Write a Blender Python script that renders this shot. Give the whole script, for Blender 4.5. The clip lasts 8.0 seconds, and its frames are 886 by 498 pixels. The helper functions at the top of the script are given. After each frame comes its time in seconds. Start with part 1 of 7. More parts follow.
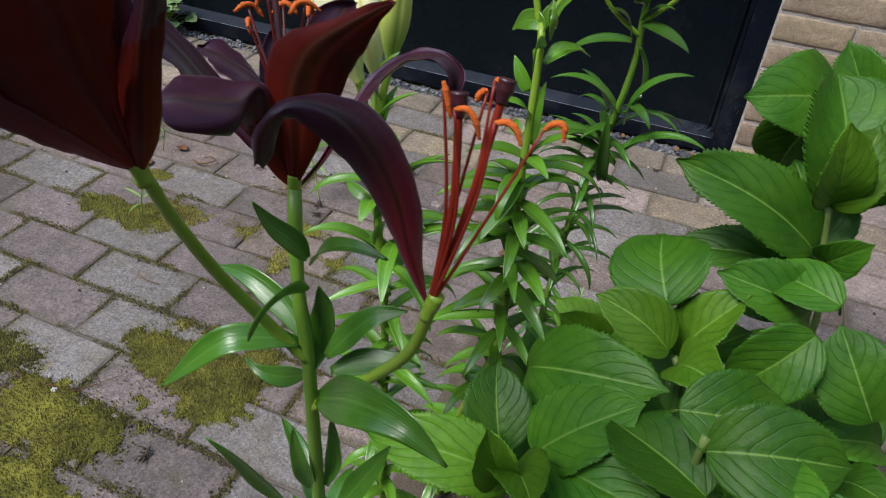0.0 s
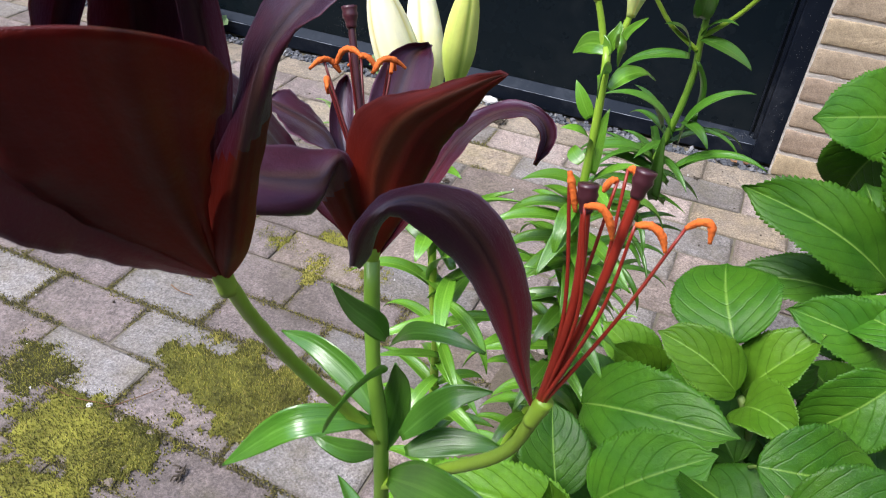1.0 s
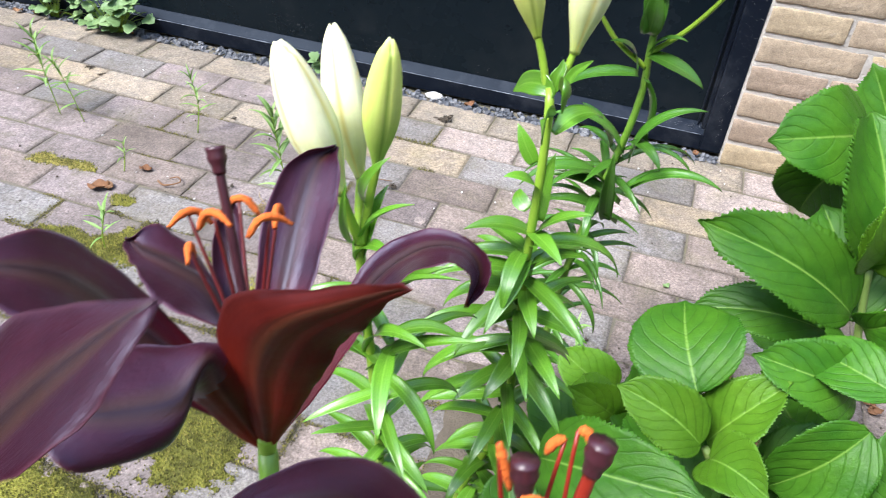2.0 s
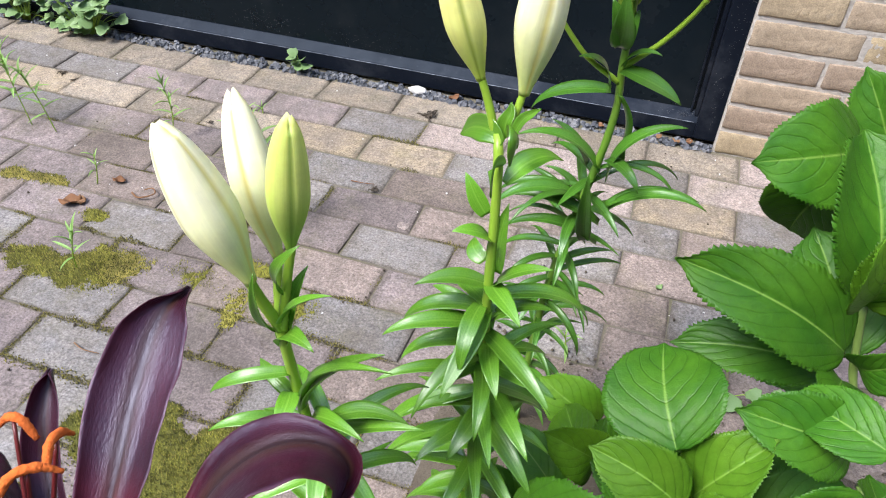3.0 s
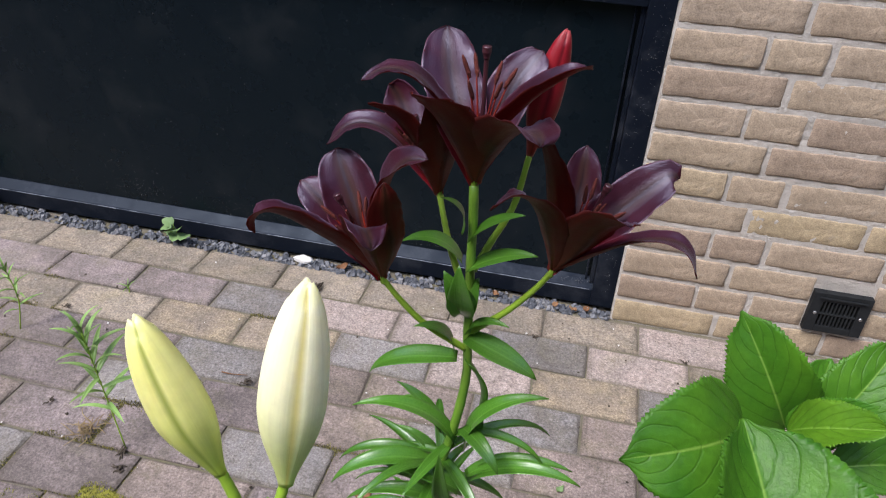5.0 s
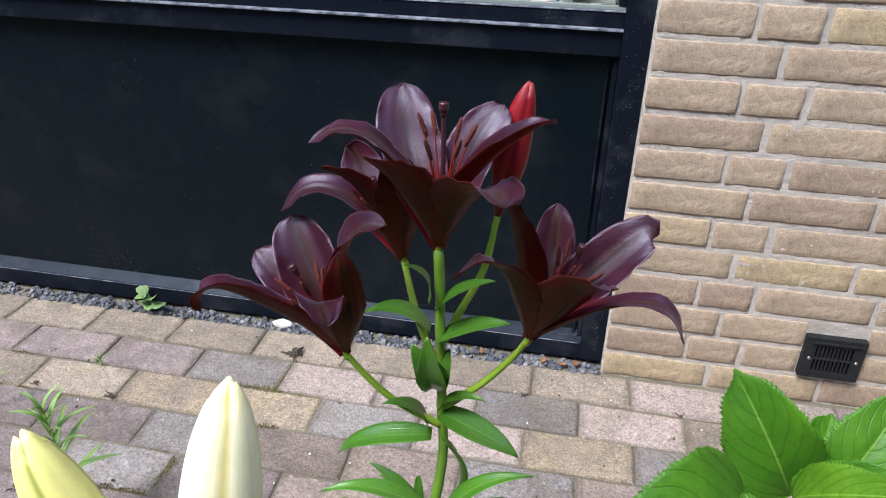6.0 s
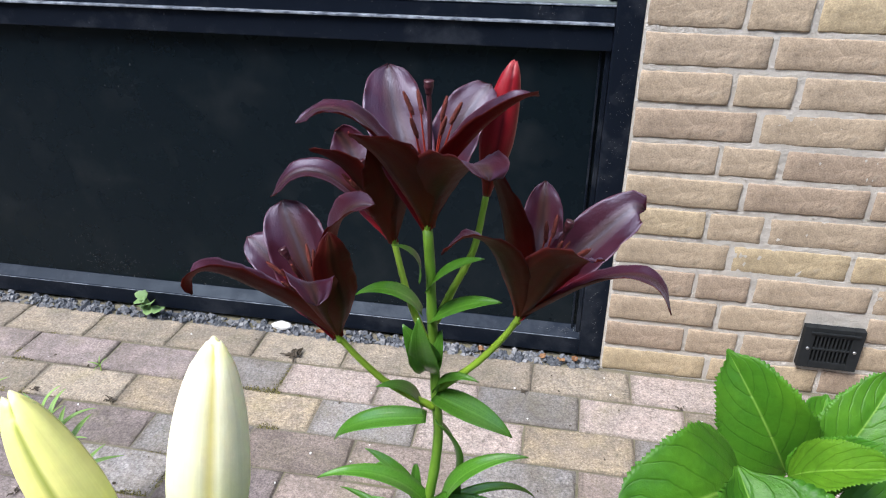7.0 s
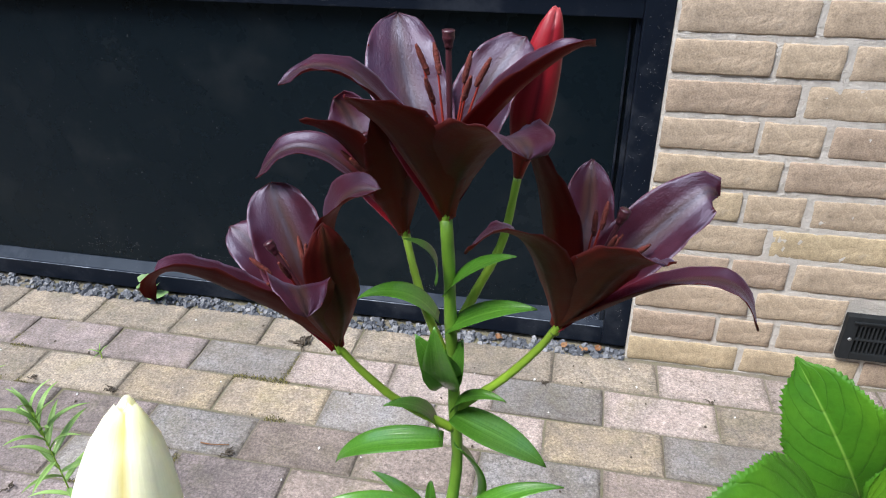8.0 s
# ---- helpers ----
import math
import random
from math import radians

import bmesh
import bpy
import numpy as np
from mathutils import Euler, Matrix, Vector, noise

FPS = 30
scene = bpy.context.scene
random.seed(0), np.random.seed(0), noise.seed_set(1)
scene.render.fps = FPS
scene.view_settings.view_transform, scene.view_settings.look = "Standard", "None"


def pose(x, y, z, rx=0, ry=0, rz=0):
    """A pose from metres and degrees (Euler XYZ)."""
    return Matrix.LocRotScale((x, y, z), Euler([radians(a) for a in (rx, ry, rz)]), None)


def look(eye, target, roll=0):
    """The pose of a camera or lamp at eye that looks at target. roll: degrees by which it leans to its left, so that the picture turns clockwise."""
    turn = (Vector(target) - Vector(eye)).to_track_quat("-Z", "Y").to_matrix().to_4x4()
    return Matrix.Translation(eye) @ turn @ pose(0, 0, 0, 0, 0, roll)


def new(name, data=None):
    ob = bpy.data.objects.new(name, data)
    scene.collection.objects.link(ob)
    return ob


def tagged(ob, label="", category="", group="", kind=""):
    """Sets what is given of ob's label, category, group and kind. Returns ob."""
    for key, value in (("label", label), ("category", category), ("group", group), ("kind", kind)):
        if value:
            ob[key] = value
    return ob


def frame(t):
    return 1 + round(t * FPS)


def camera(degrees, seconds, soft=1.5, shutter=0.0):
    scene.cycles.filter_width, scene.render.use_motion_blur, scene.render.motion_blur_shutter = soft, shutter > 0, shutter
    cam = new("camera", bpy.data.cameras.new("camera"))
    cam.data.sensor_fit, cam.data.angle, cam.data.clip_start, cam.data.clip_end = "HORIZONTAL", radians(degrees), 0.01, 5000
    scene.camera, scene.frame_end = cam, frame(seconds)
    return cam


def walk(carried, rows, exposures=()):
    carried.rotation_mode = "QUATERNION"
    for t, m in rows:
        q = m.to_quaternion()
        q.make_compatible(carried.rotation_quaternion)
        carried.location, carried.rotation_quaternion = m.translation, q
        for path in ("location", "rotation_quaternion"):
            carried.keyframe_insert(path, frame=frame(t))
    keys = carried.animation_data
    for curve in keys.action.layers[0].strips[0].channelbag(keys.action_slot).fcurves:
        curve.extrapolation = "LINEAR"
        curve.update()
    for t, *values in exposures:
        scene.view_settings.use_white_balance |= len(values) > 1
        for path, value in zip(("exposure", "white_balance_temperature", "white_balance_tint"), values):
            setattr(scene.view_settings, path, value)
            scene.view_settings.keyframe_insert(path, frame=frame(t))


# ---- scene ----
cam = camera(63.6, 8.0, 1.05, 0.2)
PATH = [
    (0, (0.044, -1.64, 0.901), (-0.504, -0.154, -0.32), 4.4),
    (0.3, (0.019, -1.628, 0.903), (-0.555, -0.148, -0.314), 5.0),
    (0.6, (0.007, -1.623, 0.904), (-0.579, -0.146, -0.311), 5.3),
    (1, (0.001, -1.611, 0.907), (-0.6, -0.157, -0.328), 3.4),
    (1.3, (-0.01, -1.59, 0.913), (-0.615, -0.141, -0.326), 1.5),
    (1.5, (-0.016, -1.577, 0.916), (-0.608, -0.122, -0.323), 1.3),
    (1.8, (-0.023, -1.545, 0.919), (-0.549, -0.087, -0.345), 2.2),
    (2, (-0.019, -1.529, 0.924), (-0.49, -0.063, -0.353), 3.6),
    (2.2, (-0.013, -1.503, 0.931), (-0.444, -0.023, -0.342), 3.1),
    (3.3, (-0.006, -1.424, 0.940), (-0.489, -0.022, -0.400), 1.2),
    (3.5, (-0.005, -1.406, 0.945), (-0.482, -0.004, -0.399), 2.1),
    (4, (0.008, -1.34, 0.966), (-0.393, 0.186, -0.264), 4.2),
    (4.5, (0.023, -1.284, 0.98), (-0.287, 0.329, -0.16), 5.1),
    (5, (0.022, -1.247, 0.983), (-0.312, 0.413, -0.082), 3.4),
    (6.3, (0.031, -1.204, 0.970), (-0.294, 0.545, 0.057), 0.6),
    (6.5, (0.030, -1.206, 0.969), (-0.301, 0.545, 0.063), 0.0),
    (7, (0.039, -1.216, 0.96), (-0.287, 0.529, 0.039), 0.4),
    (7.5, (0.031, -1.18, 0.927), (-0.324, 0.527, -0.053), 0.7),
    (8, (0.02, -1.137, 0.927), (-0.339, 0.573, -0.046), -0.1),
]
walk(cam, [(t, look(eye, target, roll)) for t, eye, target, roll in PATH],
     [(0.0, 1.0, 6400, 10), (0.5, 1.50, 6400, 12), (1.0, 1.79, 6400, 12), (1.5, 2.06, 6200, 10), (2.0, 2.23, 6200, 9), (3.5, 1.65, 6450, 12),
      (4.0, 1.45, 6450, 13), (5.0, 1.52, 6400, 14), (6.5, 1.90, 6300, 10), (8.0, 1.94, 6300, 8)])

# ---- light ----
world = bpy.data.worlds.new("overcast_sky")
scene.world = world
world.use_nodes = True
wn = world.node_tree
for n in list(wn.nodes):
    wn.nodes.remove(n)
sky = wn.nodes.new("ShaderNodeTexSky")
sky.sky_type, sky.sun_disc = "NISHITA", False
sky.sun_elevation, sky.sun_rotation = radians(58), radians(215)
pale = wn.nodes.new("ShaderNodeHueSaturation")
pale.inputs["Saturation"].default_value = 0.9
bg = wn.nodes.new("ShaderNodeBackground")
bg.inputs["Strength"].default_value = 0.15
wout = wn.nodes.new("ShaderNodeOutputWorld")
wn.links.new(sky.outputs[0], pale.inputs["Color"])
wn.links.new(pale.outputs[0], bg.inputs["Color"])
wn.links.new(bg.outputs[0], wout.inputs[0])
sun = new("sun", bpy.data.lights.new("sun", "SUN"))
sun.data.energy, sun.data.angle, sun.data.color = 1.5, radians(22), (1.0, 0.98, 0.95)
sun.matrix_basis = look((-1.6, -1.9, 3.6), (0, 0, 0))


# ---- materials ----
class Shade:
    """A small builder of node materials."""

    def __init__(self, name, rough=0.6, metal=0.0):
        self.mat = bpy.data.materials.new(name)
        self.mat.use_nodes = True
        self.t = self.mat.node_tree
        self.b = self.t.nodes["Principled BSDF"]
        self.b.inputs["Roughness"].default_value = rough
        self.b.inputs["Metallic"].default_value = metal
        self.where = self.node("ShaderNodeTexCoord")

    def node(self, kind, **values):
        n = self.t.nodes.new(kind)
        for k, v in values.items():
            n.inputs[k].default_value = v
        return n

    def link(self, a, b):
        self.t.links.new(a, b)

    def noise(self, scale, detail=4.0, rough=0.55, space="Object", stretch=None):
        n = self.node("ShaderNodeTexNoise", Scale=scale, Detail=detail, Roughness=rough)
        src = self.where.outputs[space]
        if stretch:
            m = self.node("ShaderNodeMapping")
            m.inputs["Scale"].default_value = stretch
            self.link(src, m.inputs["Vector"])
            src = m.outputs[0]
        self.link(src, n.inputs["Vector"])
        return n.outputs["Fac"]

    def ramp(self, fac, *stops):
        n = self.node("ShaderNodeValToRGB")
        e = n.color_ramp.elements
        while len(e) < len(stops):
            e.new(0.5)
        for el, (p, c) in zip(e, stops):
            el.position = p
            el.color = (c, c, c, 1) if isinstance(c, (int, float)) else (*c, 1)
        self.link(fac, n.inputs["Fac"])
        return n.outputs["Color"]

    def mix(self, fac, a, b, kind="MIX"):
        n = self.node("ShaderNodeMix")
        n.data_type, n.blend_type = "RGBA", kind
        for i, v in ((0, fac), (6, a), (7, b)):
            if isinstance(v, (int, float)):
                n.inputs[i].default_value = v
            elif isinstance(v, tuple):
                n.inputs[i].default_value = (*v, 1)
            else:
                self.link(v, n.inputs[i])
        return n.outputs[2]

    def math(self, op, a, b=0.0, c=0.0):
        n = self.node("ShaderNodeMath")
        n.operation = op
        for i, v in enumerate((a, b, c)):
            if isinstance(v, (int, float)):
                n.inputs[i].default_value = v
            else:
                self.link(v, n.inputs[i])
        return n.outputs[0]

    def random(self):
        return self.node("ShaderNodeObjectInfo").outputs["Random"]

    def color(self, c):
        if isinstance(c, tuple):
            self.b.inputs["Base Color"].default_value = (*c, 1)
        else:
            self.link(c, self.b.inputs["Base Color"])
        return self

    def rough(self, r):
        self.link(r, self.b.inputs["Roughness"])
        return self

    def bump(self, height, strength=0.4, distance=0.002):
        n = self.node("ShaderNodeBump", Strength=strength, Distance=distance)
        self.link(height, n.inputs["Height"])
        self.link(n.outputs[0], self.b.inputs["Normal"])
        return self

    def thin(self, amount, color):
        """Lets some light pass through a thin leaf or petal."""
        tr = self.node("ShaderNodeBsdfTranslucent")
        if isinstance(color, tuple):
            tr.inputs["Color"].default_value = (*color, 1)
        else:
            self.link(color, tr.inputs["Color"])
        mx = self.node("ShaderNodeMixShader", Fac=amount)
        out = self.t.nodes["Material Output"]
        self.link(self.b.outputs[0], mx.inputs[1])
        self.link(tr.outputs[0], mx.inputs[2])
        self.link(mx.outputs[0], out.inputs["Surface"])
        return self

    def uv(self):
        s = self.node("ShaderNodeSeparateXYZ")
        self.link(self.where.outputs["UV"], s.inputs[0])
        return s.outputs[0], s.outputs[1]


def paver_paint(name, a, b, dirt=0.5):
    s = Shade(name, 0.92)
    a, b = [tuple(0.70 * v + 0.30 * m for v, m in zip(c, (0.272, 0.213, 0.186))) for c in (a, b)]
    world_spot = s.node("ShaderNodeNewGeometry").outputs["Position"]

    def spread(scale, detail, rough):
        n = s.node("ShaderNodeTexNoise", Scale=scale, Detail=detail, Roughness=rough)
        s.link(world_spot, n.inputs["Vector"])
        return n.outputs["Fac"]

    blotch = spread(16, 6, 0.65)
    grain = spread(240, 4, 0.75)
    pits = spread(110, 4, 0.65)
    tone = s.mix(s.ramp(blotch, (0.35, 0.0), (0.65, 1.0)), a, b)
    tone = s.mix(0.80, tone, s.ramp(grain, (0.32, 0.35), (0.5, 0.95), (0.68, 1.65)), "MULTIPLY")
    tone = s.mix(0.5, tone, s.ramp(pits, (0.34, 0.45), (0.48, 1.0), (0.66, 1.25)), "MULTIPLY")
    tone = s.mix(0.45, tone, s.ramp(spread(38, 6, 0.7), (0.34, 0.55), (0.5, 0.98), (0.66, 1.3)), "MULTIPLY")
    specks = s.ramp(spread(230, 2, 0.5), (0.64, 0.0), (0.70, 1.0))
    tone = s.mix(s.math("MULTIPLY", specks, 0.3), tone, (0.5, 0.46, 0.40))
    stain = s.ramp(spread(4, 7, 0.75), (0.38, 0.0), (0.64, 1.0))
    tone = s.mix(s.math("MULTIPLY", stain, dirt), tone, (0.085, 0.068, 0.050))
    film = s.ramp(spread(9, 5, 0.7), (0.52, 0.0), (0.70, 1.0))
    tone = s.mix(s.math("MULTIPLY", film, 0.22), tone, (0.17, 0.16, 0.05))
    tone = s.mix(1.0, tone, s.ramp(s.random(), (0.0, 0.74), (1.0, 1.12)), "MULTIPLY")
    gx = s.node("ShaderNodeSeparateXYZ")
    s.link(s.where.outputs["Generated"], gx.inputs[0])
    rim = s.math("MINIMUM", *[s.math("SUBTRACT", 0.5, s.math("ABSOLUTE", s.math("SUBTRACT", gx.outputs[i], 0.5))) for i in (0, 1)])
    rim = s.math("ADD", rim, s.math("MULTIPLY", s.math("SUBTRACT", spread(60, 5, 0.7), 0.5), 0.16))
    tone = s.mix(s.math("MULTIPLY", s.ramp(rim, (0.0, 1.0), (0.075, 0.0)), 0.55), tone, (0.075, 0.060, 0.042))
    s.color(tone)
    s.bump(s.math("ADD", s.mix(0.6, grain, pits), s.math("MULTIPLY", spread(45, 4, 0.6), 1.2)), 0.7, 0.005)
    return s.mat


paver_tan = paver_paint("tan_concrete_paver", (0.40, 0.325, 0.225), (0.31, 0.27, 0.215), 0.4)
paver_yellow = paver_paint("yellow_concrete_paver", (0.40, 0.315, 0.185), (0.32, 0.262, 0.195), 0.45)
paver_grey = paver_paint("blue_grey_concrete_paver", (0.25, 0.25, 0.25), (0.29, 0.27, 0.245), 0.6)
paver_mauve = paver_paint("mauve_concrete_paver", (0.272, 0.218, 0.212), (0.222, 0.188, 0.192), 0.65)
paver_brown = paver_paint("brown_concrete_paver", (0.30, 0.236, 0.20), (0.265, 0.208, 0.185), 0.65)
paver_pink = paver_paint("pinkish_concrete_paver", (0.41, 0.325, 0.285), (0.35, 0.295, 0.265), 0.3)

s = Shade("joint_sand", 0.95)
fine = s.noise(300, 4, 0.7)
moss_amount = s.ramp(s.noise(5, 6, 0.7), (0.40, 0.0), (0.58, 1.0))
earth = s.mix(fine, (0.09, 0.076, 0.058), (0.25, 0.215, 0.17))
s.color(s.mix(s.math("MULTIPLY", moss_amount, 0.45), earth, s.mix(fine, (0.05, 0.055, 0.012), (0.16, 0.15, 0.035))))
s.bump(fine, 0.8, 0.004)
joint_sand = s.mat

s = Shade("garden_soil", 0.95)
fine = s.noise(180, 6, 0.7)
s.color(s.mix(s.noise(25, 5), s.mix(fine, (0.035, 0.026, 0.018), (0.11, 0.085, 0.06)), s.mix(fine, (0.10, 0.08, 0.055), (0.22, 0.18, 0.13))))
s.bump(fine, 0.9, 0.006)
soil = s.mat

s = Shade("far_ground", 0.95)
s.color(s.mix(s.noise(3, 6), (0.10, 0.085, 0.065), (0.20, 0.17, 0.14)))
s.bump(s.noise(60, 5), 0.5, 0.01)
far_ground = s.mat

s = Shade("dark_garden_wall", 0.9)
s.color(s.mix(s.noise(4, 5), (0.035, 0.035, 0.028), (0.07, 0.07, 0.05)))
s.bump(s.noise(40, 5), 0.5, 0.01)
garden_wall = s.mat

s = Shade("brick_clay", 0.92)
grain = s.noise(330, 4, 0.7)
pits = s.noise(70, 4, 0.6)
base = s.ramp(s.random(), (0.0, (0.30, 0.222, 0.160)), (0.35, (0.375, 0.288, 0.198)), (0.7, (0.345, 0.265, 0.189)), (1.0, (0.40, 0.310, 0.186)))
tone = s.mix(0.5, base, s.ramp(pits, (0.32, 0.6), (0.5, 1.0), (0.68, 1.25)), "MULTIPLY")
tone = s.mix(0.7, tone, s.ramp(grain, (0.3, 0.5), (0.7, 1.4)), "MULTIPLY")
tone = s.mix(0.5, tone, s.ramp(s.noise(22, 5, 0.65), (0.34, 0.75), (0.66, 1.2)), "MULTIPLY")
pale_bits = s.ramp(s.noise(28, 5, 0.7), (0.60, 0.0), (0.74, 1.0))
s.color(s.mix(s.math("MULTIPLY", pale_bits, 0.45), tone, (0.52, 0.44, 0.34)))
rough_patch = s.ramp(s.noise(16, 4, 0.6), (0.42, 0.15), (0.62, 1.0))
crumbs = s.noise(210, 5, 0.8)
s.bump(s.math("MULTIPLY", s.math("ADD", crumbs, s.math("MULTIPLY", pits, 0.4)), rough_patch), 0.6, 0.004)
brick_clay = s.mat

s = Shade("lime_mortar", 0.95)
grain = s.noise(260, 5, 0.75)
tone = s.mix(grain, (0.39, 0.35, 0.30), (0.64, 0.585, 0.52))
s.color(s.mix(s.ramp(s.noise(12, 5), (0.45, 0.0), (0.75, 0.5)), tone, (0.32, 0.29, 0.25)))
s.bump(s.mix(0.5, grain, s.noise(90, 4, 0.6)), 1.0, 0.008)
mortar = s.mat

s = Shade("black_gloss_paint", 0.34)
dust = s.ramp(s.noise(9, 6, 0.7, "Object"), (0.50, 0.0), (0.78, 1.0))
fleck = s.ramp(s.noise(160, 3, 0.6), (0.68, 0.0), (0.75, 1.0))
tone = s.mix(s.math("MULTIPLY", dust, 0.16), (0.005, 0.007, 0.012), (0.17, 0.18, 0.20))
s.color(s.mix(s.math("MULTIPLY", fleck, 0.10), tone, (0.4, 0.4, 0.4)))
s.rough(s.ramp(s.noise(20, 5), (0.3, 0.30), (0.7, 0.50)))
s.bump(s.noise(60, 4), 0.05, 0.001)
s.b.inputs["Specular IOR Level"].default_value = 0.14
s.b.inputs["Specular Tint"].default_value = (0.66, 0.80, 1.0, 1)
black_paint = s.mat

s = Shade("black_matt_panel", 0.30)
dust = s.ramp(s.noise(7, 6, 0.7), (0.52, 0.0), (0.8, 1.0))
fleck = s.ramp(s.noise(120, 2, 0.5), (0.73, 0.0), (0.77, 1.0))
tone = s.mix(s.math("MULTIPLY", dust, 0.05), (0.0030, 0.0058, 0.0085), (0.2, 0.19, 0.18))
s.color(s.mix(s.math("MULTIPLY", fleck, 0.12), tone, (0.4, 0.4, 0.4)))
s.rough(s.ramp(s.noise(14, 5), (0.3, 0.22), (0.7, 0.36)))
s.b.inputs["Specular IOR Level"].default_value = 0.22
s.b.inputs["Specular Tint"].default_value = (0.70, 0.90, 1.0, 1)
panel_paint = s.mat

s = Shade("worn_paint_edge", 0.5)
s.color(s.mix(s.ramp(s.noise(45, 6, 0.7), (0.4, 0.0), (0.7, 1.0)), (0.05, 0.06, 0.08), (0.34, 0.37, 0.42)))
worn_edge = s.mat

s = Shade("cobweb_dust", 0.9)
s.color((0.15, 0.15, 0.145))
dust_mat = s.mat

s = Shade("slate_chips", 0.75)
s.color(s.mix(0.7, s.ramp(s.node("ShaderNodeNewGeometry").outputs["Random Per Island"], (0.0, (0.05, 0.055, 0.065)), (0.6, (0.12, 0.125, 0.14)), (1.0, (0.24, 0.235, 0.235))), s.ramp(s.noise(200, 4), (0.3, 0.5), (0.7, 1.3)), "MULTIPLY"))
s.bump(s.noise(150, 4), 0.5, 0.002)
slate = s.mat

s = Shade("pale_stone", 0.85)
s.color(s.mix(s.noise(90, 4), (0.5, 0.48, 0.45), (0.75, 0.73, 0.70)))
s.bump(s.noise(120, 4), 0.5, 0.002)
pale_stone = s.mat

s = Shade("moss_cushion", 0.95)
isl = s.node("ShaderNodeNewGeometry").outputs["Random Per Island"]
tone = s.ramp(isl, (0.0, (0.045, 0.042, 0.010)), (0.4, (0.150, 0.148, 0.019)), (0.8, (0.29, 0.28, 0.038)), (1.0, (0.38, 0.31, 0.08)))
patchy = s.ramp(s.noise(22, 5), (0.35, 0.55), (0.7, 1.15))
s.color(s.mix(1.0, tone, patchy, "MULTIPLY"))
s.bump(s.noise(500, 3), 0.8, 0.003)
moss_mat = s.mat

s = Shade("joint_moss", 0.95)
isl = s.node("ShaderNodeNewGeometry").outputs["Random Per Island"]
s.color(s.ramp(isl, (0.0, (0.030, 0.026, 0.012)), (0.5, (0.095, 0.082, 0.024)), (1.0, (0.20, 0.175, 0.036))))
s.bump(s.noise(500, 3), 0.8, 0.003)
joint_moss_mat = s.mat

s = Shade("dry_leaf", 0.8)
s.color(s.mix(s.noise(120, 4), s.mix(s.random(), (0.20, 0.085, 0.03), (0.34, 0.19, 0.09)), (0.12, 0.05, 0.02)))
s.bump(s.noise(200, 4), 0.6, 0.002)
dry_leaf = s.mat

s = Shade("dry_straw", 0.85)
s.color(s.mix(s.noise(150, 4), s.mix(s.random(), (0.30, 0.21, 0.10), (0.46, 0.36, 0.18)), (0.14, 0.09, 0.045)))
straw_mat = s.mat

s = Shade("dark_debris", 0.9)
s.color(s.mix(s.noise(200, 4), (0.02, 0.016, 0.012), (0.10, 0.075, 0.05)))
debris_mat = s.mat


def lily_green(name, a, b, tip):
    s = Shade(name, 0.25)
    u, v = s.uv()
    lines = s.noise(1.0, 2, 0.5, "UV", (18, 0.7, 1))
    blot = s.noise(60, 4)
    tone = s.mix(s.ramp(blot, (0.3, 0.0), (0.7, 1.0)), a, b)
    tone = s.mix(s.math("MULTIPLY", s.ramp(lines, (0.45, 0.0), (0.62, 1.0)), 0.2), tone, tip)
    mid = s.math("LESS_THAN", s.math("ABSOLUTE", s.math("SUBTRACT", u, 0.5)), 0.035)
    tone = s.mix(s.math("MULTIPLY", mid, 0.4), tone, tip)
    tone = s.mix(1.0, tone, s.ramp(s.random(), (0.0, 0.75), (1.0, 1.25)), "MULTIPLY")
    s.color(tone)
    s.b.inputs["Specular IOR Level"].default_value = 0.7
    s.b.inputs["Coat Weight"].default_value = 0.35
    s.b.inputs["Coat Roughness"].default_value = 0.28
    s.bump(lines, 0.35, 0.0012)
    s.thin(0.22, s.mix(0.5, tone, (0.30, 0.55, 0.05)))
    return s.mat


lily_leaf_dark = lily_green("lily_leaf_green", (0.052, 0.165, 0.014), (0.080, 0.220, 0.021), (0.14, 0.32, 0.045))
lily_leaf_light = lily_green("lily_leaf_fresh_green", (0.100, 0.270, 0.016), (0.145, 0.340, 0.026), (0.24, 0.45, 0.06))

weed_green = lily_green("pale_weed_green", (0.19, 0.33, 0.09), (0.28, 0.43, 0.13), (0.38, 0.52, 0.19))
for shine in ("Specular IOR Level", "Coat Weight"):
    weed_green.node_tree.nodes["Principled BSDF"].inputs[shine].default_value = 0.15

s = Shade("lily_stem_green", 0.35)
tone = s.mix(s.noise(40, 4), (0.22, 0.37, 0.026), (0.31, 0.47, 0.048))
s.color(tone)
s.bump(s.noise(1, 3, 0.5, "Object", (300, 300, 20)), 0.25, 0.001)
s.thin(0.1, (0.3, 0.5, 0.06))
stem_green = s.mat

s = Shade("lily_stem_dark_green", 0.4)
s.color(s.mix(s.noise(60, 4), (0.105, 0.225, 0.020), (0.175, 0.315, 0.034)))
s.bump(s.noise(1, 3, 0.5, "Object", (300, 300, 20)), 0.25, 0.001)
stem_dark = s.mat


